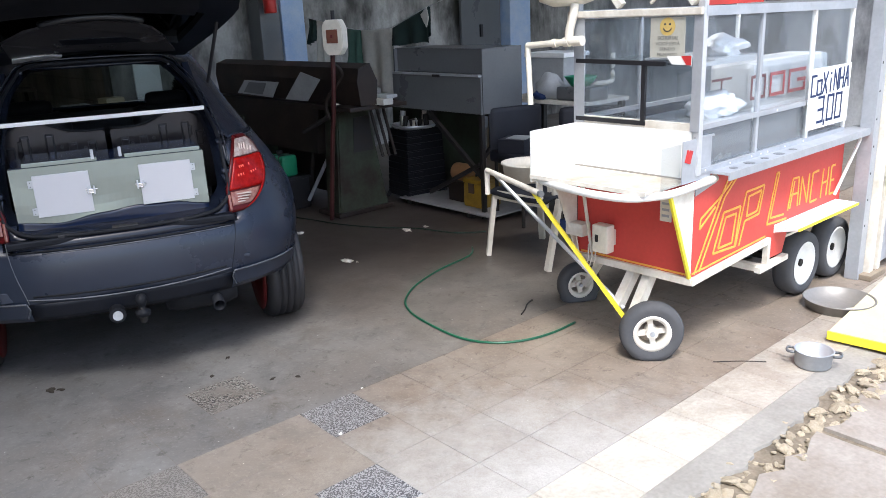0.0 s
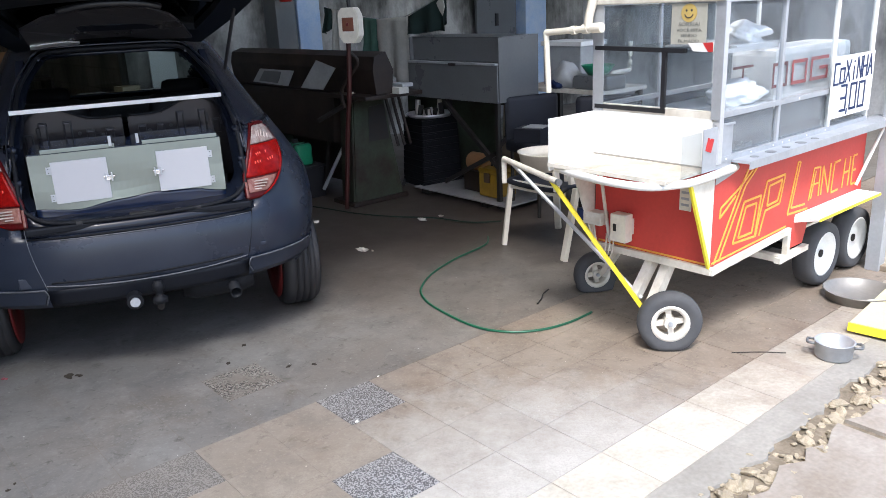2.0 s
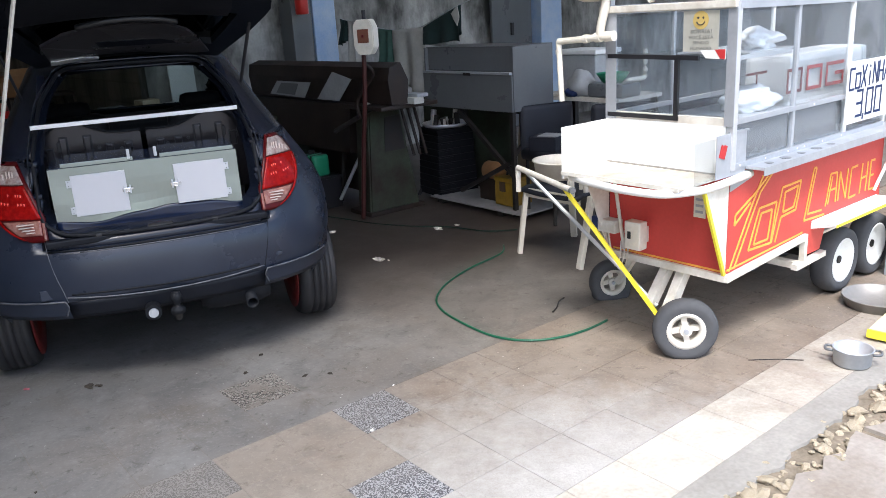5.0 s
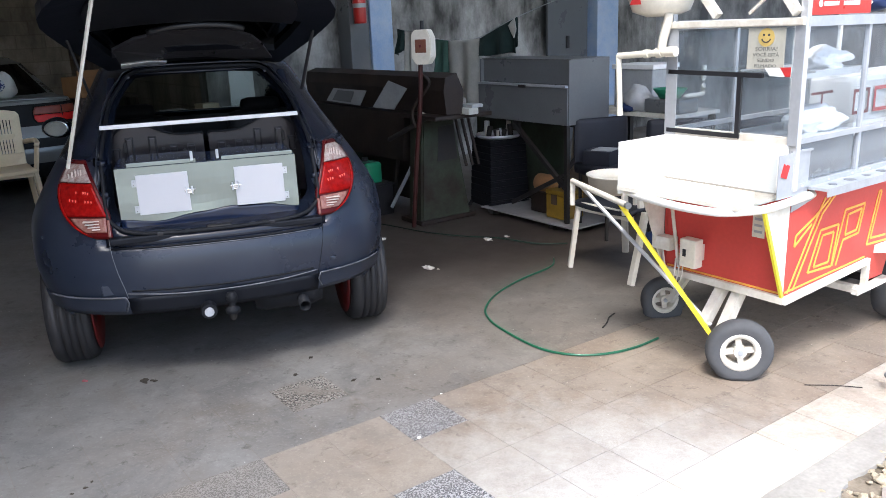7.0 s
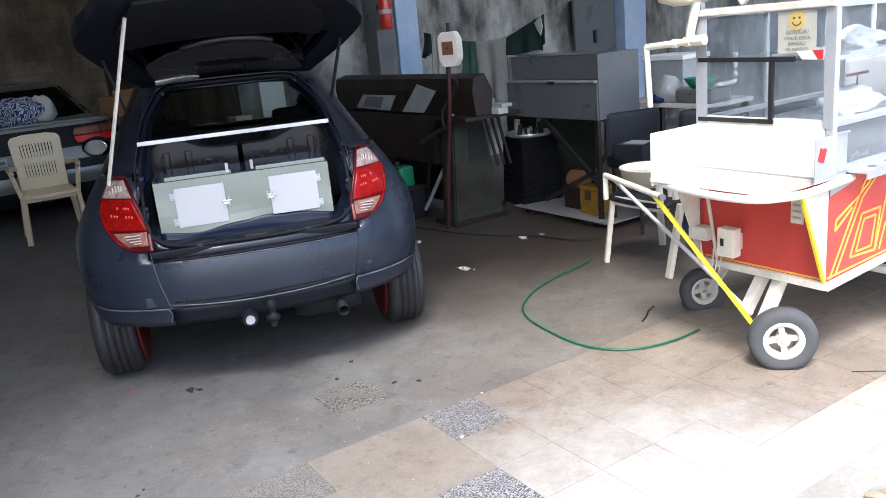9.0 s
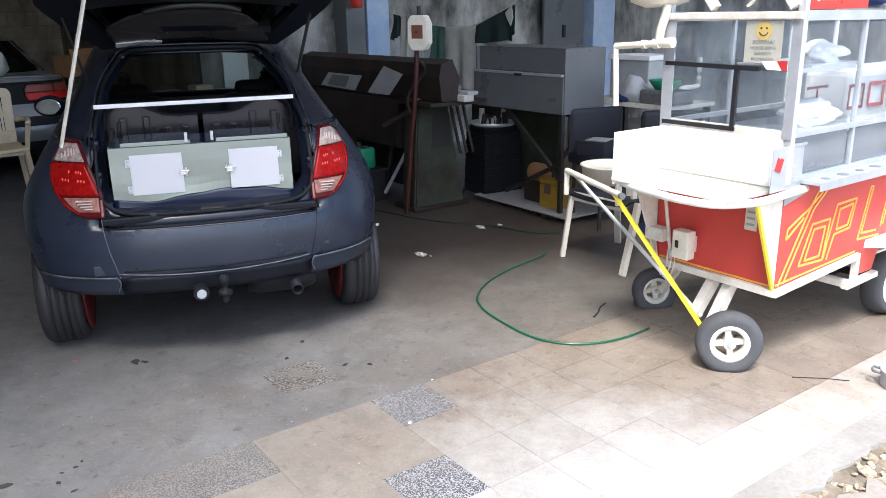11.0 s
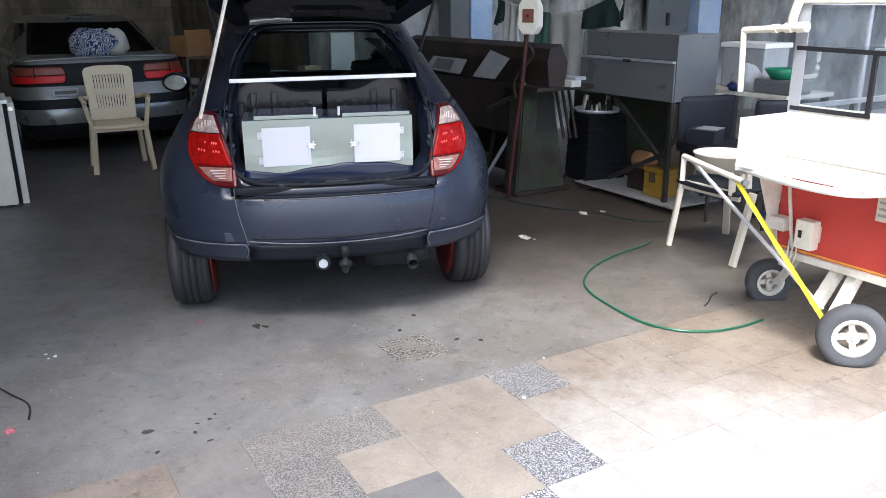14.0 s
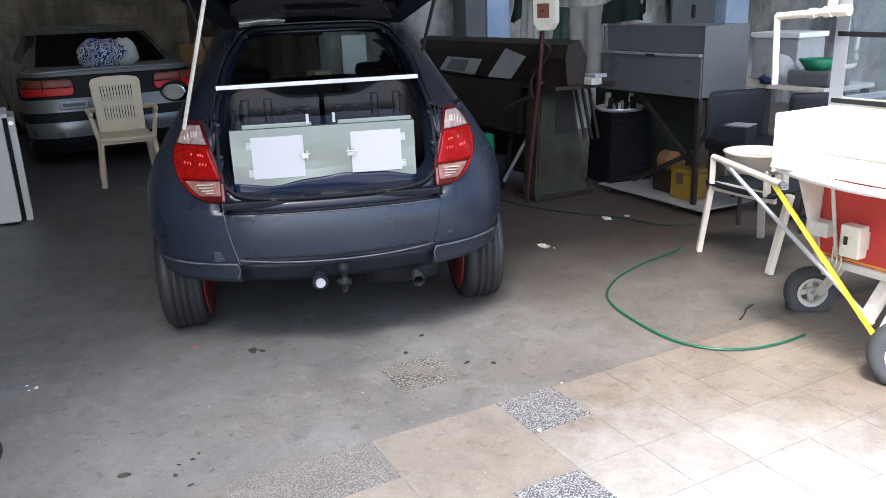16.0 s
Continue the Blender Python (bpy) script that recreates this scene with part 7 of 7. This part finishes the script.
def sedan():
    c = thing("sedan_car", "silver-grey sedan parked with its tail to the yard", "car", SED)
    fine = levels(SE, 0.005)
    strip = lambda x, y, z: y < 0.5 and 0.71 < z < 0.925
    band = lambda x, y, z: y < 0.6 and 0.5 < z < 0.6
    skirt = lambda x, y, z: z < 0.36
    part("lower_skirt", shell(SE, skirt, 0.03, (0.85, 3.4), 0.33, 0.25), M_SEDAN_DARK, c, "black lower edge", True)
    part("body", shell(SE, lambda x, y, z: not (strip(x, y, z) or band(x, y, z) or skirt(x, y, z)), 0.03, (0.85, 3.4), 0.33, 0.25), M_SEDAN, c, "silver-grey painted body", True)
    part("trunk_strip", shell(SE, strip, 0.03), M_SEDAN_DARK, c, "black panel round the tail lights", True)
    part("bumper_band", shell(SE, band, 0.03, lift=0.012), M_SEDAN_DARK, c, "black rubber bumper band", True)
    for s in (-1, 1):
        tip = lambda z: 0.37 + 0.6 * max(0.0, abs(z - 0.815) - 0.035)
        l = part("tail_light", skin_patch(0.735, 0.9, lambda z: tip(z) - 0.012, lambda z: 0.822, s, 0.006, 0.02, 12, 30, fine), M_SEDAN_DARK, c, "wide red and amber tail light", True)
        part("red_lens", skin_patch(0.742, 0.812, tip, lambda z: 0.819, s, 0.016, 0.012, 8, 30, fine), M_LAMP_DULL, l, "red lower lens", True)
        part("amber_lens", skin_patch(0.818, 0.892, tip, lambda z: 0.819, s, 0.016, 0.012, 8, 30, fine), M_ORANGE, l, "amber upper lens", True)
        part("lens_divider", box(s * 0.64 - 0.004, s * 0.64 + 0.004, skin_y(0.64, 0.8, fine) - 0.018, skin_y(0.64, 0.8, fine), 0.742, 0.892), M_SEDAN_DARK, l)
    pl = part("number_plate", box(-0.52, -0.28, -0.02, 0.005, 0.62, 0.69, 0.004), M_ALU_DULL, c, "plain pale number plate")
    part("plate_bar", box(-0.5, -0.3, -0.023, -0.02, 0.64, 0.67), M_INK_FADED, pl)
    # trunk lid and bonnet deck
    bm = bmesh.new()
    a = [bm.verts.new((x, y, 0.95)) for x, y in outline(0.79, 0.1, 3.9, 4.8, 80)]
    b = [bm.verts.new((x * 0.85, 2 + (y - 2) * 0.92, 0.972)) for x, y in outline(0.79, 0.1, 3.9, 4.8, 80)]
    for k in range(80):
        bm.faces.new((a[k], a[(k + 1) % 80], b[(k + 1) % 80], b[k]))
    bm.faces.new(b)
    part("trunk_lid", bm, M_SEDAN, c, "", True)
    part("lid_lip", tube([(-0.72, 0.14, 0.955), (-0.4, 0.1, 0.965), (0, 0.085, 0.97), (0.4, 0.1, 0.965), (0.72, 0.14, 0.955)], 0.014, None, 8, False, 5), M_SEDAN, c, "", True)
    
    def cabin_at(z):
        a, b = next((a, b) for a, b in zip(SG, SG[1:]) if a[0] <= z <= b[0])
        f = (z - a[0]) / (b[0] - a[0])
        return [p + (q - p) * f for p, q in zip(a, b)]

    def pane(x, y, z):
        return 1.01 < z < 1.28 and ((y < 1.3 and abs(x) < 0.76 * cabin_at(z)[1]) or (1.0 < y < 2.3 and abs(x) > 0.9 * cabin_at(z)[1]))

    part("cabin", shell(SG, lambda x, y, z: not pane(x, y, z), 0.03), M_SEDAN, c, "", True)
    bm = bmesh.new()
    rows = []
    for j in range(17):
        z = 0.99 + 0.3 * j / 16
        _, hw, yr, yf, n = cabin_at(z)
        half = hw * 0.86
        rows.append([bm.verts.new((x, yr + 0.5 - 0.5 * (1 - (abs(x) / hw) ** n) ** (1 / n) - 0.012, z)) for x in (half * (i / 10 - 1) for i in range(21))])
    for a, b in zip(rows, rows[1:]):
        for i in range(20):
            bm.faces.new((a[i], a[i + 1], b[i + 1], b[i]))
    part("rear_window", bm, M_GLASS_TINT, c, "dark rear window", True)
    part("side_window", shell(SG, lambda x, y, z: pane(x, y, z) and not (y < 1.3 and abs(x) < 0.6), 0.03), M_GLASS_TINT, c, "", True)
    part("roof", lump(0.53, 0.55, 0.03, 2, 0.0, None, Matrix.Translation((0, 1.77, 1.345))), M_SEDAN, c, "", True)
    part("cabin_floor", box(-0.7, 0.7, 0.3, 3.2, 0.5, 0.92), M_INNER, c)
    for x in (-0.7, 0.7):
        for y in (0.85, 3.4):
            car_wheel(c, x, y, 0.28, 0.18, M_ALU_DULL)
    part("underbody", box(-0.7, 0.7, 0.2, 4.0, 0.18, 0.35), M_INNER, c)


sedan()
bag = thing("patterned_bag", "blue and white patterned cloth bag on the sedan's tail", "bag", SED @ pose(0.03, 0.34, 0.972))
part("cloth_bag", lump(0.22, 0.16, 0.16, 41, 0.25, None, Matrix.Translation((-0.06, 0, 0.12))), M_PATTERN, bag, "", True)
part("plastic_wrap", lump(0.13, 0.11, 0.15, 43, 0.35, None, Matrix.Translation((0.15, 0.03, 0.11))), M_CLOTH, bag, "yellowish white plastic", True)

# white metal cupboard at the left
fr = thing("white_cupboard", "old white metal cupboard with open door edge", "cupboard", at(-1.487, 4.14))
part("body", box(-0.6, 0.0, 0.0, 0.5, 0.02, 0.77, 0.008), M_CHAIR_WHITE, fr)
part("top", box(-0.62, 0.035, -0.02, 0.52, 0.77, 0.8, 0.006), M_WHITE, fr)
part("door", box(0.03, 0.076, 0.1, 0.55, 0.0, 0.765, 0.004), M_CHAIR_WHITE, fr, "open door seen edge-on")
part("door_gap", box(0.0, 0.03, 0.08, 0.5, 0.02, 0.765), M_SEDAN_DARK, fr, "dark gap behind the door")
part("catch", rod((0.05, 0.09, 0.72), (0.05, 0.1, 0.72), 0.016), M_CHROME, fr)
for x in (-0.56, -0.04):
    part("foot", box(x - 0.02, x + 0.02, 0.04, 0.08, 0.0, 0.02), M_IRON, fr)

# cardboard box on a dark shelf near the sedan
sh = thing("wooden_shelf", "dark wooden shelf unit in the corner", "shelf", at(0.72, 7.0))
for z in (0.02, 0.5, 0.86):
    part("board", box(-0.3, 0.3, -0.2, 0.2, z, z + 0.03), M_DARKWOOD, sh)
for x in (-0.29, 0.29):
    for y in (-0.19, 0.19):
        part("post", beam((x, y, 0), (x, y, 0.86), 0.03, 0.03), M_DARKWOOD, sh)
cb = thing("cardboard_box", "open brown cardboard box on a shelf", "box", at(0.54, 6.97, 0.89, 28))
part("carton", box(-0.2, 0.16, -0.14, 0.14, 0.0, 0.22, 0.004), M_CARD, cb)
part("flap", box(-0.2, 0.16, -0.15, -0.14, 0.05, 0.27, 0.002, None, Matrix.Rotation(radians(-6), 4, "X")), M_CARD, cb)

# ---- hose and litter ----
M_PINK = surf("faded_pink_paper", (0.4, 0.11, 0.14), 0.8)
hs = thing("garden_hose", "green garden hose lying in a loop on the floor", "hose", SHOP)
part("hose", tube([(1.98, 1.1, 0.008), (1.846, 0.985, 0.007), (1.535, 0.915, 0.007), (1.268, 0.812, 0.007), (1.084, 0.68, 0.007), (0.995, 0.551, 0.007), (0.945, 0.38, 0.007), (0.922, 0.091, 0.007), (0.984, -0.074, 0.007), (1.109, -0.169, 0.007), (1.267, -0.205, 0.007), (1.431, -0.2, 0.007)], 0.006, None, 8, False, 8), M_HOSE, hs, "", True)
hs = thing("garden_hose", "thin green hose trailing past the machine's foot, coloured dark for the shade", "hose", SHOP)
part("hose", tube([(1.55, 3.1, 0.006), (1.682, 2.601, 0.006), (1.757, 2.271, 0.006), (1.885, 1.981, 0.006), (2.05, 1.732, 0.006), (2.14, 1.45, 0.006), (2.3, 1.3, 0.006)], 0.005, None, 8, False, 8), M_HOSE_SHADED, hs, "", True)
random.seed(9)


def scrap(name, label, u, w, size, mat, seed, flat=0.25):
    s = thing(name, label, "litter", at(u, w, 0.001, random.uniform(0, 180)), "litter on the floor")
    part("piece", lump(size, size * 0.6, size * flat, seed, 0.95, None, Matrix.Translation((0, 0, size * flat * 0.9)), 2), mat, s)


for k, (u, w, size, mat) in enumerate(((1.262, 1.487, 0.042, M_WHITE_WORN), (1.3, 1.43, 0.014, M_WHITE_WORN), (1.5, 3.0, 0.06, M_WHITE_WORN), (1.62, 3.25, 0.07, M_WHITE_WORN), (1.42, 2.3, 0.03, M_WHITE_WORN), (-1.492, 1.088, 0.012, M_WHITE), (-1.526, 1.133, 0.007, M_WHITE), (-1.52, 1.08, 0.006, M_WHITE), (1.966, 1.755, 0.034, M_WHITE_WORN), (2.118, 1.732, 0.022, M_WHITE_WORN), (0.3, 0.0, 0.006, M_WHITE), (0.025, -0.245, 0.009, M_WHITE))):
    scrap("paper_scrap", "crumpled white paper scrap on the floor", u, w, size, mat, 60 + k)
scrap("pink_scrap", "small pink scrap on the floor", -0.858, 1.145, 0.016, M_PINK, 70)
for k, (u, w, size) in enumerate(((-0.645, 0.965, 0.042), (-0.61, 0.94, 0.03), (0.05, 0.705, 0.025), (-0.089, 0.576, 0.024), (0.083, 0.357, 0.025), (0.172, 0.293, 0.024), (-1.265, 0.231, 0.034), (-1.12, 0.141, 0.018), (-1.052, 0.209, 0.015), (-1.026, 0.236, 0.012), (-1.098, 0.198, 0.014), (-1.088, 0.059, 0.016), (-1.262, 0.074, 0.018))):
    scrap("dirt_clod", "dark clod of dirt on the floor", u, w, size * 0.6, M_CLOD, 80 + k, 0.12)
wr = thing("bent_wire", "short bent dark wire on the floor", "wire", at(1.4, 0.1))
part("wire", tube([(-0.06, -0.03, 0.004), (0.0, 0.0, 0.004), (0.05, 0.03, 0.012), (0.08, 0.02, 0.03)], 0.004, None, 6), M_IRON, wr)
wr = thing("bent_wire", "long thin wire lying across the tiles", "wire", at(1.565, -0.985))
part("wire", tube([(-0.08, 0.08, 0.003), (0.0, 0.0, 0.005), (0.07, -0.08, 0.003)], 0.0018, None, 6), M_IRON, wr)

wr = thing("bent_wire", "loop of dark wire lying on the floor", "wire", at(0, 0))
part("wire", tube([(-1.781, 0.993, 0.004), (-1.726, 0.905, 0.004), (-1.674, 0.792, 0.004), (-1.628, 0.699, 0.004), (-1.616, 0.629, 0.004), (-1.625, 0.544, 0.004)], 0.004, None, 6, False, 5), M_IRON, wr)
scrap("pink_scrap", "pink plastic scrap on the floor", -1.686, 0.479, 0.022, M_PINK, 71)

# ---- at the kerb ----
pot = thing("cooking_pot", "grey aluminium cooking pot with two handles on the kerb", "pot", at(1.737, -1.215, 0.001, -67))
part("pan", lathe([(0.001, 0), (0.064, 0), (0.071, 0.008), (0.074, 0.066), (0.079, 0.07), (0.077, 0.073), (0.07, 0.07), (0.066, 0.01), (0.001, 0.007)], 48), M_ALU_DULL, pot, "", True)
for s in (-1, 1):
    part("handle", tube([(s * 0.072, -0.024, 0.058), (s * 0.1, -0.02, 0.06), (s * 0.1, 0.02, 0.06), (s * 0.072, 0.024, 0.058)], 0.006, None, 8, False, 4), M_CABINET, pot, "", True)
pan = thing("round_pan", "shallow dark round pan lying on the ground", "pan", at(2.455, -1.015, 0.001))
part("dish", lathe([(0.001, 0.0), (0.146, 0.0), (0.162, 0.046), (0.167, 0.048), (0.162, 0.051), (0.157, 0.047), (0.142, 0.007), (0.001, 0.006)], 48), M_PAN, pan, "", True)
part("sand", lump(0.06, 0.025, 0.008, 77, 0.5, None, Matrix.Translation((-0.05, -0.07, 0.008)), 2), M_WHITE_WORN, pan, "pale crust left in the pan")
yb = thing("yellow_board", "pale yellow board with a bright yellow edge lying at the kerb", "board", at(2.02, -1.15, 0.0, 6))
part("board", box(0.0, 0.95, -0.7, 0.0, 0.03, 0.045, 0.003), surf("faded_yellow_board", (0.72, 0.66, 0.4), 0.6, scale=4, mix=0.4), yb)
part("board_edge", box(-0.012, 0.0, -0.7, 0.0, 0.012, 0.05, 0.002), M_YELLOW, yb, "bright yellow edging")
part("batten", box(0.05, 0.9, -0.1, -0.05, 0.0, 0.03), M_WOOD, yb)
part("batten", box(0.05, 0.9, -0.6, -0.55, 0.0, 0.03), M_WOOD, yb)
gp = thing("gate_post", "galvanised steel post with bolt holes beside the cart", "post", at(2.9, -0.905))
part("channel", box(0.0, 0.07, -0.02, 0.05, 0.0, 2.6, 0.003), M_ALU_DULL, gp)
for k in range(16):
    part("bolt_hole", rod((0.02, -0.021, 0.3 + 0.14 * k), (0.02, -0.0195, 0.3 + 0.14 * k), 0.006, None, 8), M_IRON, gp)
part("wood_post", box(0.075, 0.13, -0.05, 0.03, 0.0, 2.6, 0.006), M_WHITE_WORN, gp, "weathered pale timber post")
part("post_foot", box(0.02, 0.22, -0.08, 0.02, 0.0, 0.03, 0.004), M_WOOD, gp)
sg = thing("metal_gate", "grey sheet-metal gate with a framed upper pane", "gate", at(3.06, -0.94))
part("lower_sheet", box(0.0, 1.3, 0.0, 0.015, 0.05, 0.5), M_ALU_DULL, sg)
part("gate_rail", beam((0.0, 0.0, 0.52), (1.3, 0.0, 0.52), 0.04, 0.05), M_WHITE_WORN, sg)
part("gate_rail", beam((0.02, 0.0, 0.0), (0.02, 0.0, 2.5), 0.04, 0.04), M_WHITE_WORN, sg)
part("gate_pane", box(0.05, 1.3, 0.0, 0.006, 0.55, 2.5), M_GLASS, sg).visible_shadow = False

# ---- kerb, broken edge and pavement ----
kb = bmesh.new()
random.seed(12)
n = 300
kr = [[], [], [], []]
for i in range(n + 1):
    u = -3.4 + 7.8 * i / n
    edge = -1.372 + 0.05 * noise.noise(Vector((u * 2.2, 0, 3))) + 0.03 * noise.noise(Vector((u * 7.5, 1, 3))) + 0.018 * noise.noise(Vector((u * 23, 1, 3)))
    for k, (w, z) in enumerate(((-1.25, -0.1), (-1.25, -0.001), (edge, -0.004), (edge - 0.02, -0.1))):
        kr[k].append(kb.verts.new((u, w, z)))
for a, b in zip(kr, kr[1:]):
    for i in range(n):
        kb.faces.new((a[i], a[i + 1], b[i + 1], b[i]))
bmesh.ops.recalc_face_normals(kb, faces=kb.faces[:])
setting("kerb", kb, M_KERB, SHOP, "grey concrete kerb strip with a broken edge", "kerb")
setting("soil_bed", box(-40, 40, -3.4, -1.25, -0.2, -0.016), M_SOIL, SHOP, "bare soil under the broken pavement", "ground")
rub = tagged(new("rubble"), "broken mortar and stones along the kerb", "rubble", "", "structure")
rub.matrix_basis = SHOP
random.seed(21)
stones = []
for k in range(8):
    b = bmesh.new()
    bmesh.ops.create_icosphere(b, subdivisions=2, radius=1)
    for v in b.verts:
        kk = 1 + 0.4 * noise.noise(v.co * 1.5 + Vector((k * 7, 0, 0)))
        v.co = Vector((round(v.co.x * kk * 2.4) / 2.4, v.co.y * kk, v.co.z * kk * 0.6))
    me = bpy.data.meshes.new("stone")
    b.to_mesh(me)
    b.free()
    me.materials.append(M_RUBBLE)
    stones.append(me)
for k in range(280):
    u = random.uniform(0.3, 2.4)
    w = -1.43 + 0.045 * random.gauss(0, 0.8) - 0.01 * u
    s = random.uniform(0.005, 0.018) if random.random() < 0.8 else random.uniform(0.02, 0.04)
    o = new("stone", stones[k % 8])
    o.parent = rub
    o.matrix_basis = Matrix.Translation((u, w, -0.018 + random.uniform(0, 0.012))) @ Euler((random.uniform(-0.5, 0.5), random.uniform(-0.5, 0.5), random.uniform(0, 6))).to_matrix().to_4x4() @ Matrix.Diagonal((s, s * random.uniform(0.6, 1), s * 0.7, 1))
pv = tagged(new("pavement"), "cracked concrete pavement slabs of different heights", "pavement", "", "structure")
pv.matrix_basis = SHOP
random.seed(33)
for i in range(-5, 8):
    for j in range(3):
        u0, w0 = i * 0.62 + random.uniform(-0.04, 0.04), -1.475 - 0.62 * j
        pts = []
        for (x, y) in ((0.01, 0), (0.07, 0), (0.16, 0), (0.22, 0), (0.3, 0), (0.38, 0), (0.46, 0), (0.55, 0), (0.61, 0), (0.61, -0.3), (0.61, -0.61), (0.3, -0.61), (0.01, -0.61), (0.01, -0.3)):
            jag = 0.026 if (y == 0 and j == 0) else 0.012 if x in (0.01, 0.61) else 0.004
            pts.append((u0 + x + random.uniform(-jag, jag) * 0.5, w0 + y + random.uniform(-jag, jag)))
        b = bmesh.new()
        f = b.faces.new([b.verts.new((x, y, 0)) for x, y in pts])
        r = bmesh.ops.extrude_face_region(b, geom=[f])
        bmesh.ops.translate(b, vec=(0, 0, -0.06), verts=[v for v in r["geom"] if isinstance(v, bmesh.types.BMVert)])
        bmesh.ops.recalc_face_normals(b, faces=b.faces[:])
        c = Vector((u0 + 0.3, w0 - 0.3, 0))
        tilt = Euler((random.uniform(-0.012, 0.012), random.uniform(-0.012, 0.012), 0)).to_matrix().to_4x4()
        b.transform(Matrix.Translation(c + Vector((0, 0, random.uniform(-0.009, 0.005)))) @ tilt @ Matrix.Translation(-c))
        part("slab", b, M_SLAB, pv)

# ---- floor tiles near the shop front ----
tl = tagged(new("tile_floor"), "square terrazzo and cement tiles at the shop front", "tiles", "", "structure")
tl.matrix_basis = SHOP
T = 0.25


def tile_mesh(mat, gap=0.0005):
    b = box(gap, T - gap, gap, T - gap, -0.02, 0.0)
    bmesh.ops.bevel(b, geom=[e for e in b.edges if all(v.co.z > -0.01 for v in e.verts)], offset=0.0006, segments=1, affect="EDGES")
    me = bpy.data.meshes.new("tile")
    b.to_mesh(me)
    b.free()
    me.materials.append(mat)
    return me


MESHES = {k: tile_mesh(m, 0.0011 if k in ("light", "cream") else 0.0004) for k, m in (("light", M_TILE_LIGHT), ("brown", M_TILE_BROWN), ("cream", M_TILE_CREAM), ("bw", M_TILE_BW), ("grey", M_TILE_GREY), ("blue", M_TILE_BLUE), ("dirty", M_TILE_DIRTY), ("speck", M_TILE_SPECK), ("salt", M_TILE_SALT))}
KIND = {(0, 0): "salt", (-1, 2): "bw", (-3, 0): "grey", (-4, 1): "grey", (-4, 0): "grey", (-3, 2): "blue", (-5, 0): "blue", (-2, 3): "bw", (-4, 2): "grey",
        (-2, 0): "brown", (-1, 0): "brown", (-2, 1): "brown", (-3, 1): "brown", (-1, 1): "brown", (-2, 2): "brown", (-5, 1): "blue", (-6, 1): "grey", (-5, 2): "grey", (-5, 3): "blue"}
random.seed(5)
for i in range(-8, 13):
    for j in range(0, 5):
        kind = KIND.get((i, j), "cream" if j == 4 else "light" if i > -5 else "dirty")
        o = new("tile", MESHES[kind])
        o.parent = tl
        o.matrix_basis = Matrix.Translation((i * T, -(j + 1) * T, random.uniform(-0.0004, 0.0004)))
o = new("tile", MESHES["speck"])
o.parent = tl
o.matrix_basis = Matrix.Translation((-1 * T, 1 * T, 0))
setting("floor_bed", box(-3.4, 9.2, -1.25, -0.002, -0.2, -0.008), M_GROUT, SHOP, "dark grout bed under the tiles", "floor")

bw = thing("work_bench", "dark bench with white boxes and a white board on it", "bench", at(1.12, 4.62))
part("bench_top", box(-0.6, 0.5, -0.2, 0.2, 0.76, 0.8, 0.004), M_WOOD, bw)
for x in (-0.55, 0.45):
    for y in (-0.16, 0.16):
        part("leg", beam((x, y, 0), (x, y, 0.76), 0.05, 0.05), M_DARKWOOD, bw)
for k, (x, z, sx, sz, mm) in enumerate(((-0.4, 0.8, 0.2, 0.07, M_PAPER), (-0.1, 0.8, 0.16, 0.1, M_CHAIR), (0.12, 0.8, 0.2, 0.05, M_WHITE))):
    q = thing("box", "small pale box lying on the bench", "box", at(1.12 + x, 4.55, z, 8 * k), "boxes on the bench")
    part("carton", box(-sx / 2, sx / 2, -0.08, 0.08, 0.0, sz, 0.004), mm, q)
q = thing("white_board", "upright white board standing on the bench", "board", at(1.42, 4.69, 0.8))
part("board", box(-0.12, 0.12, 0.0, 0.02, 0.0, 0.38, 0.003), M_WHITE, q)
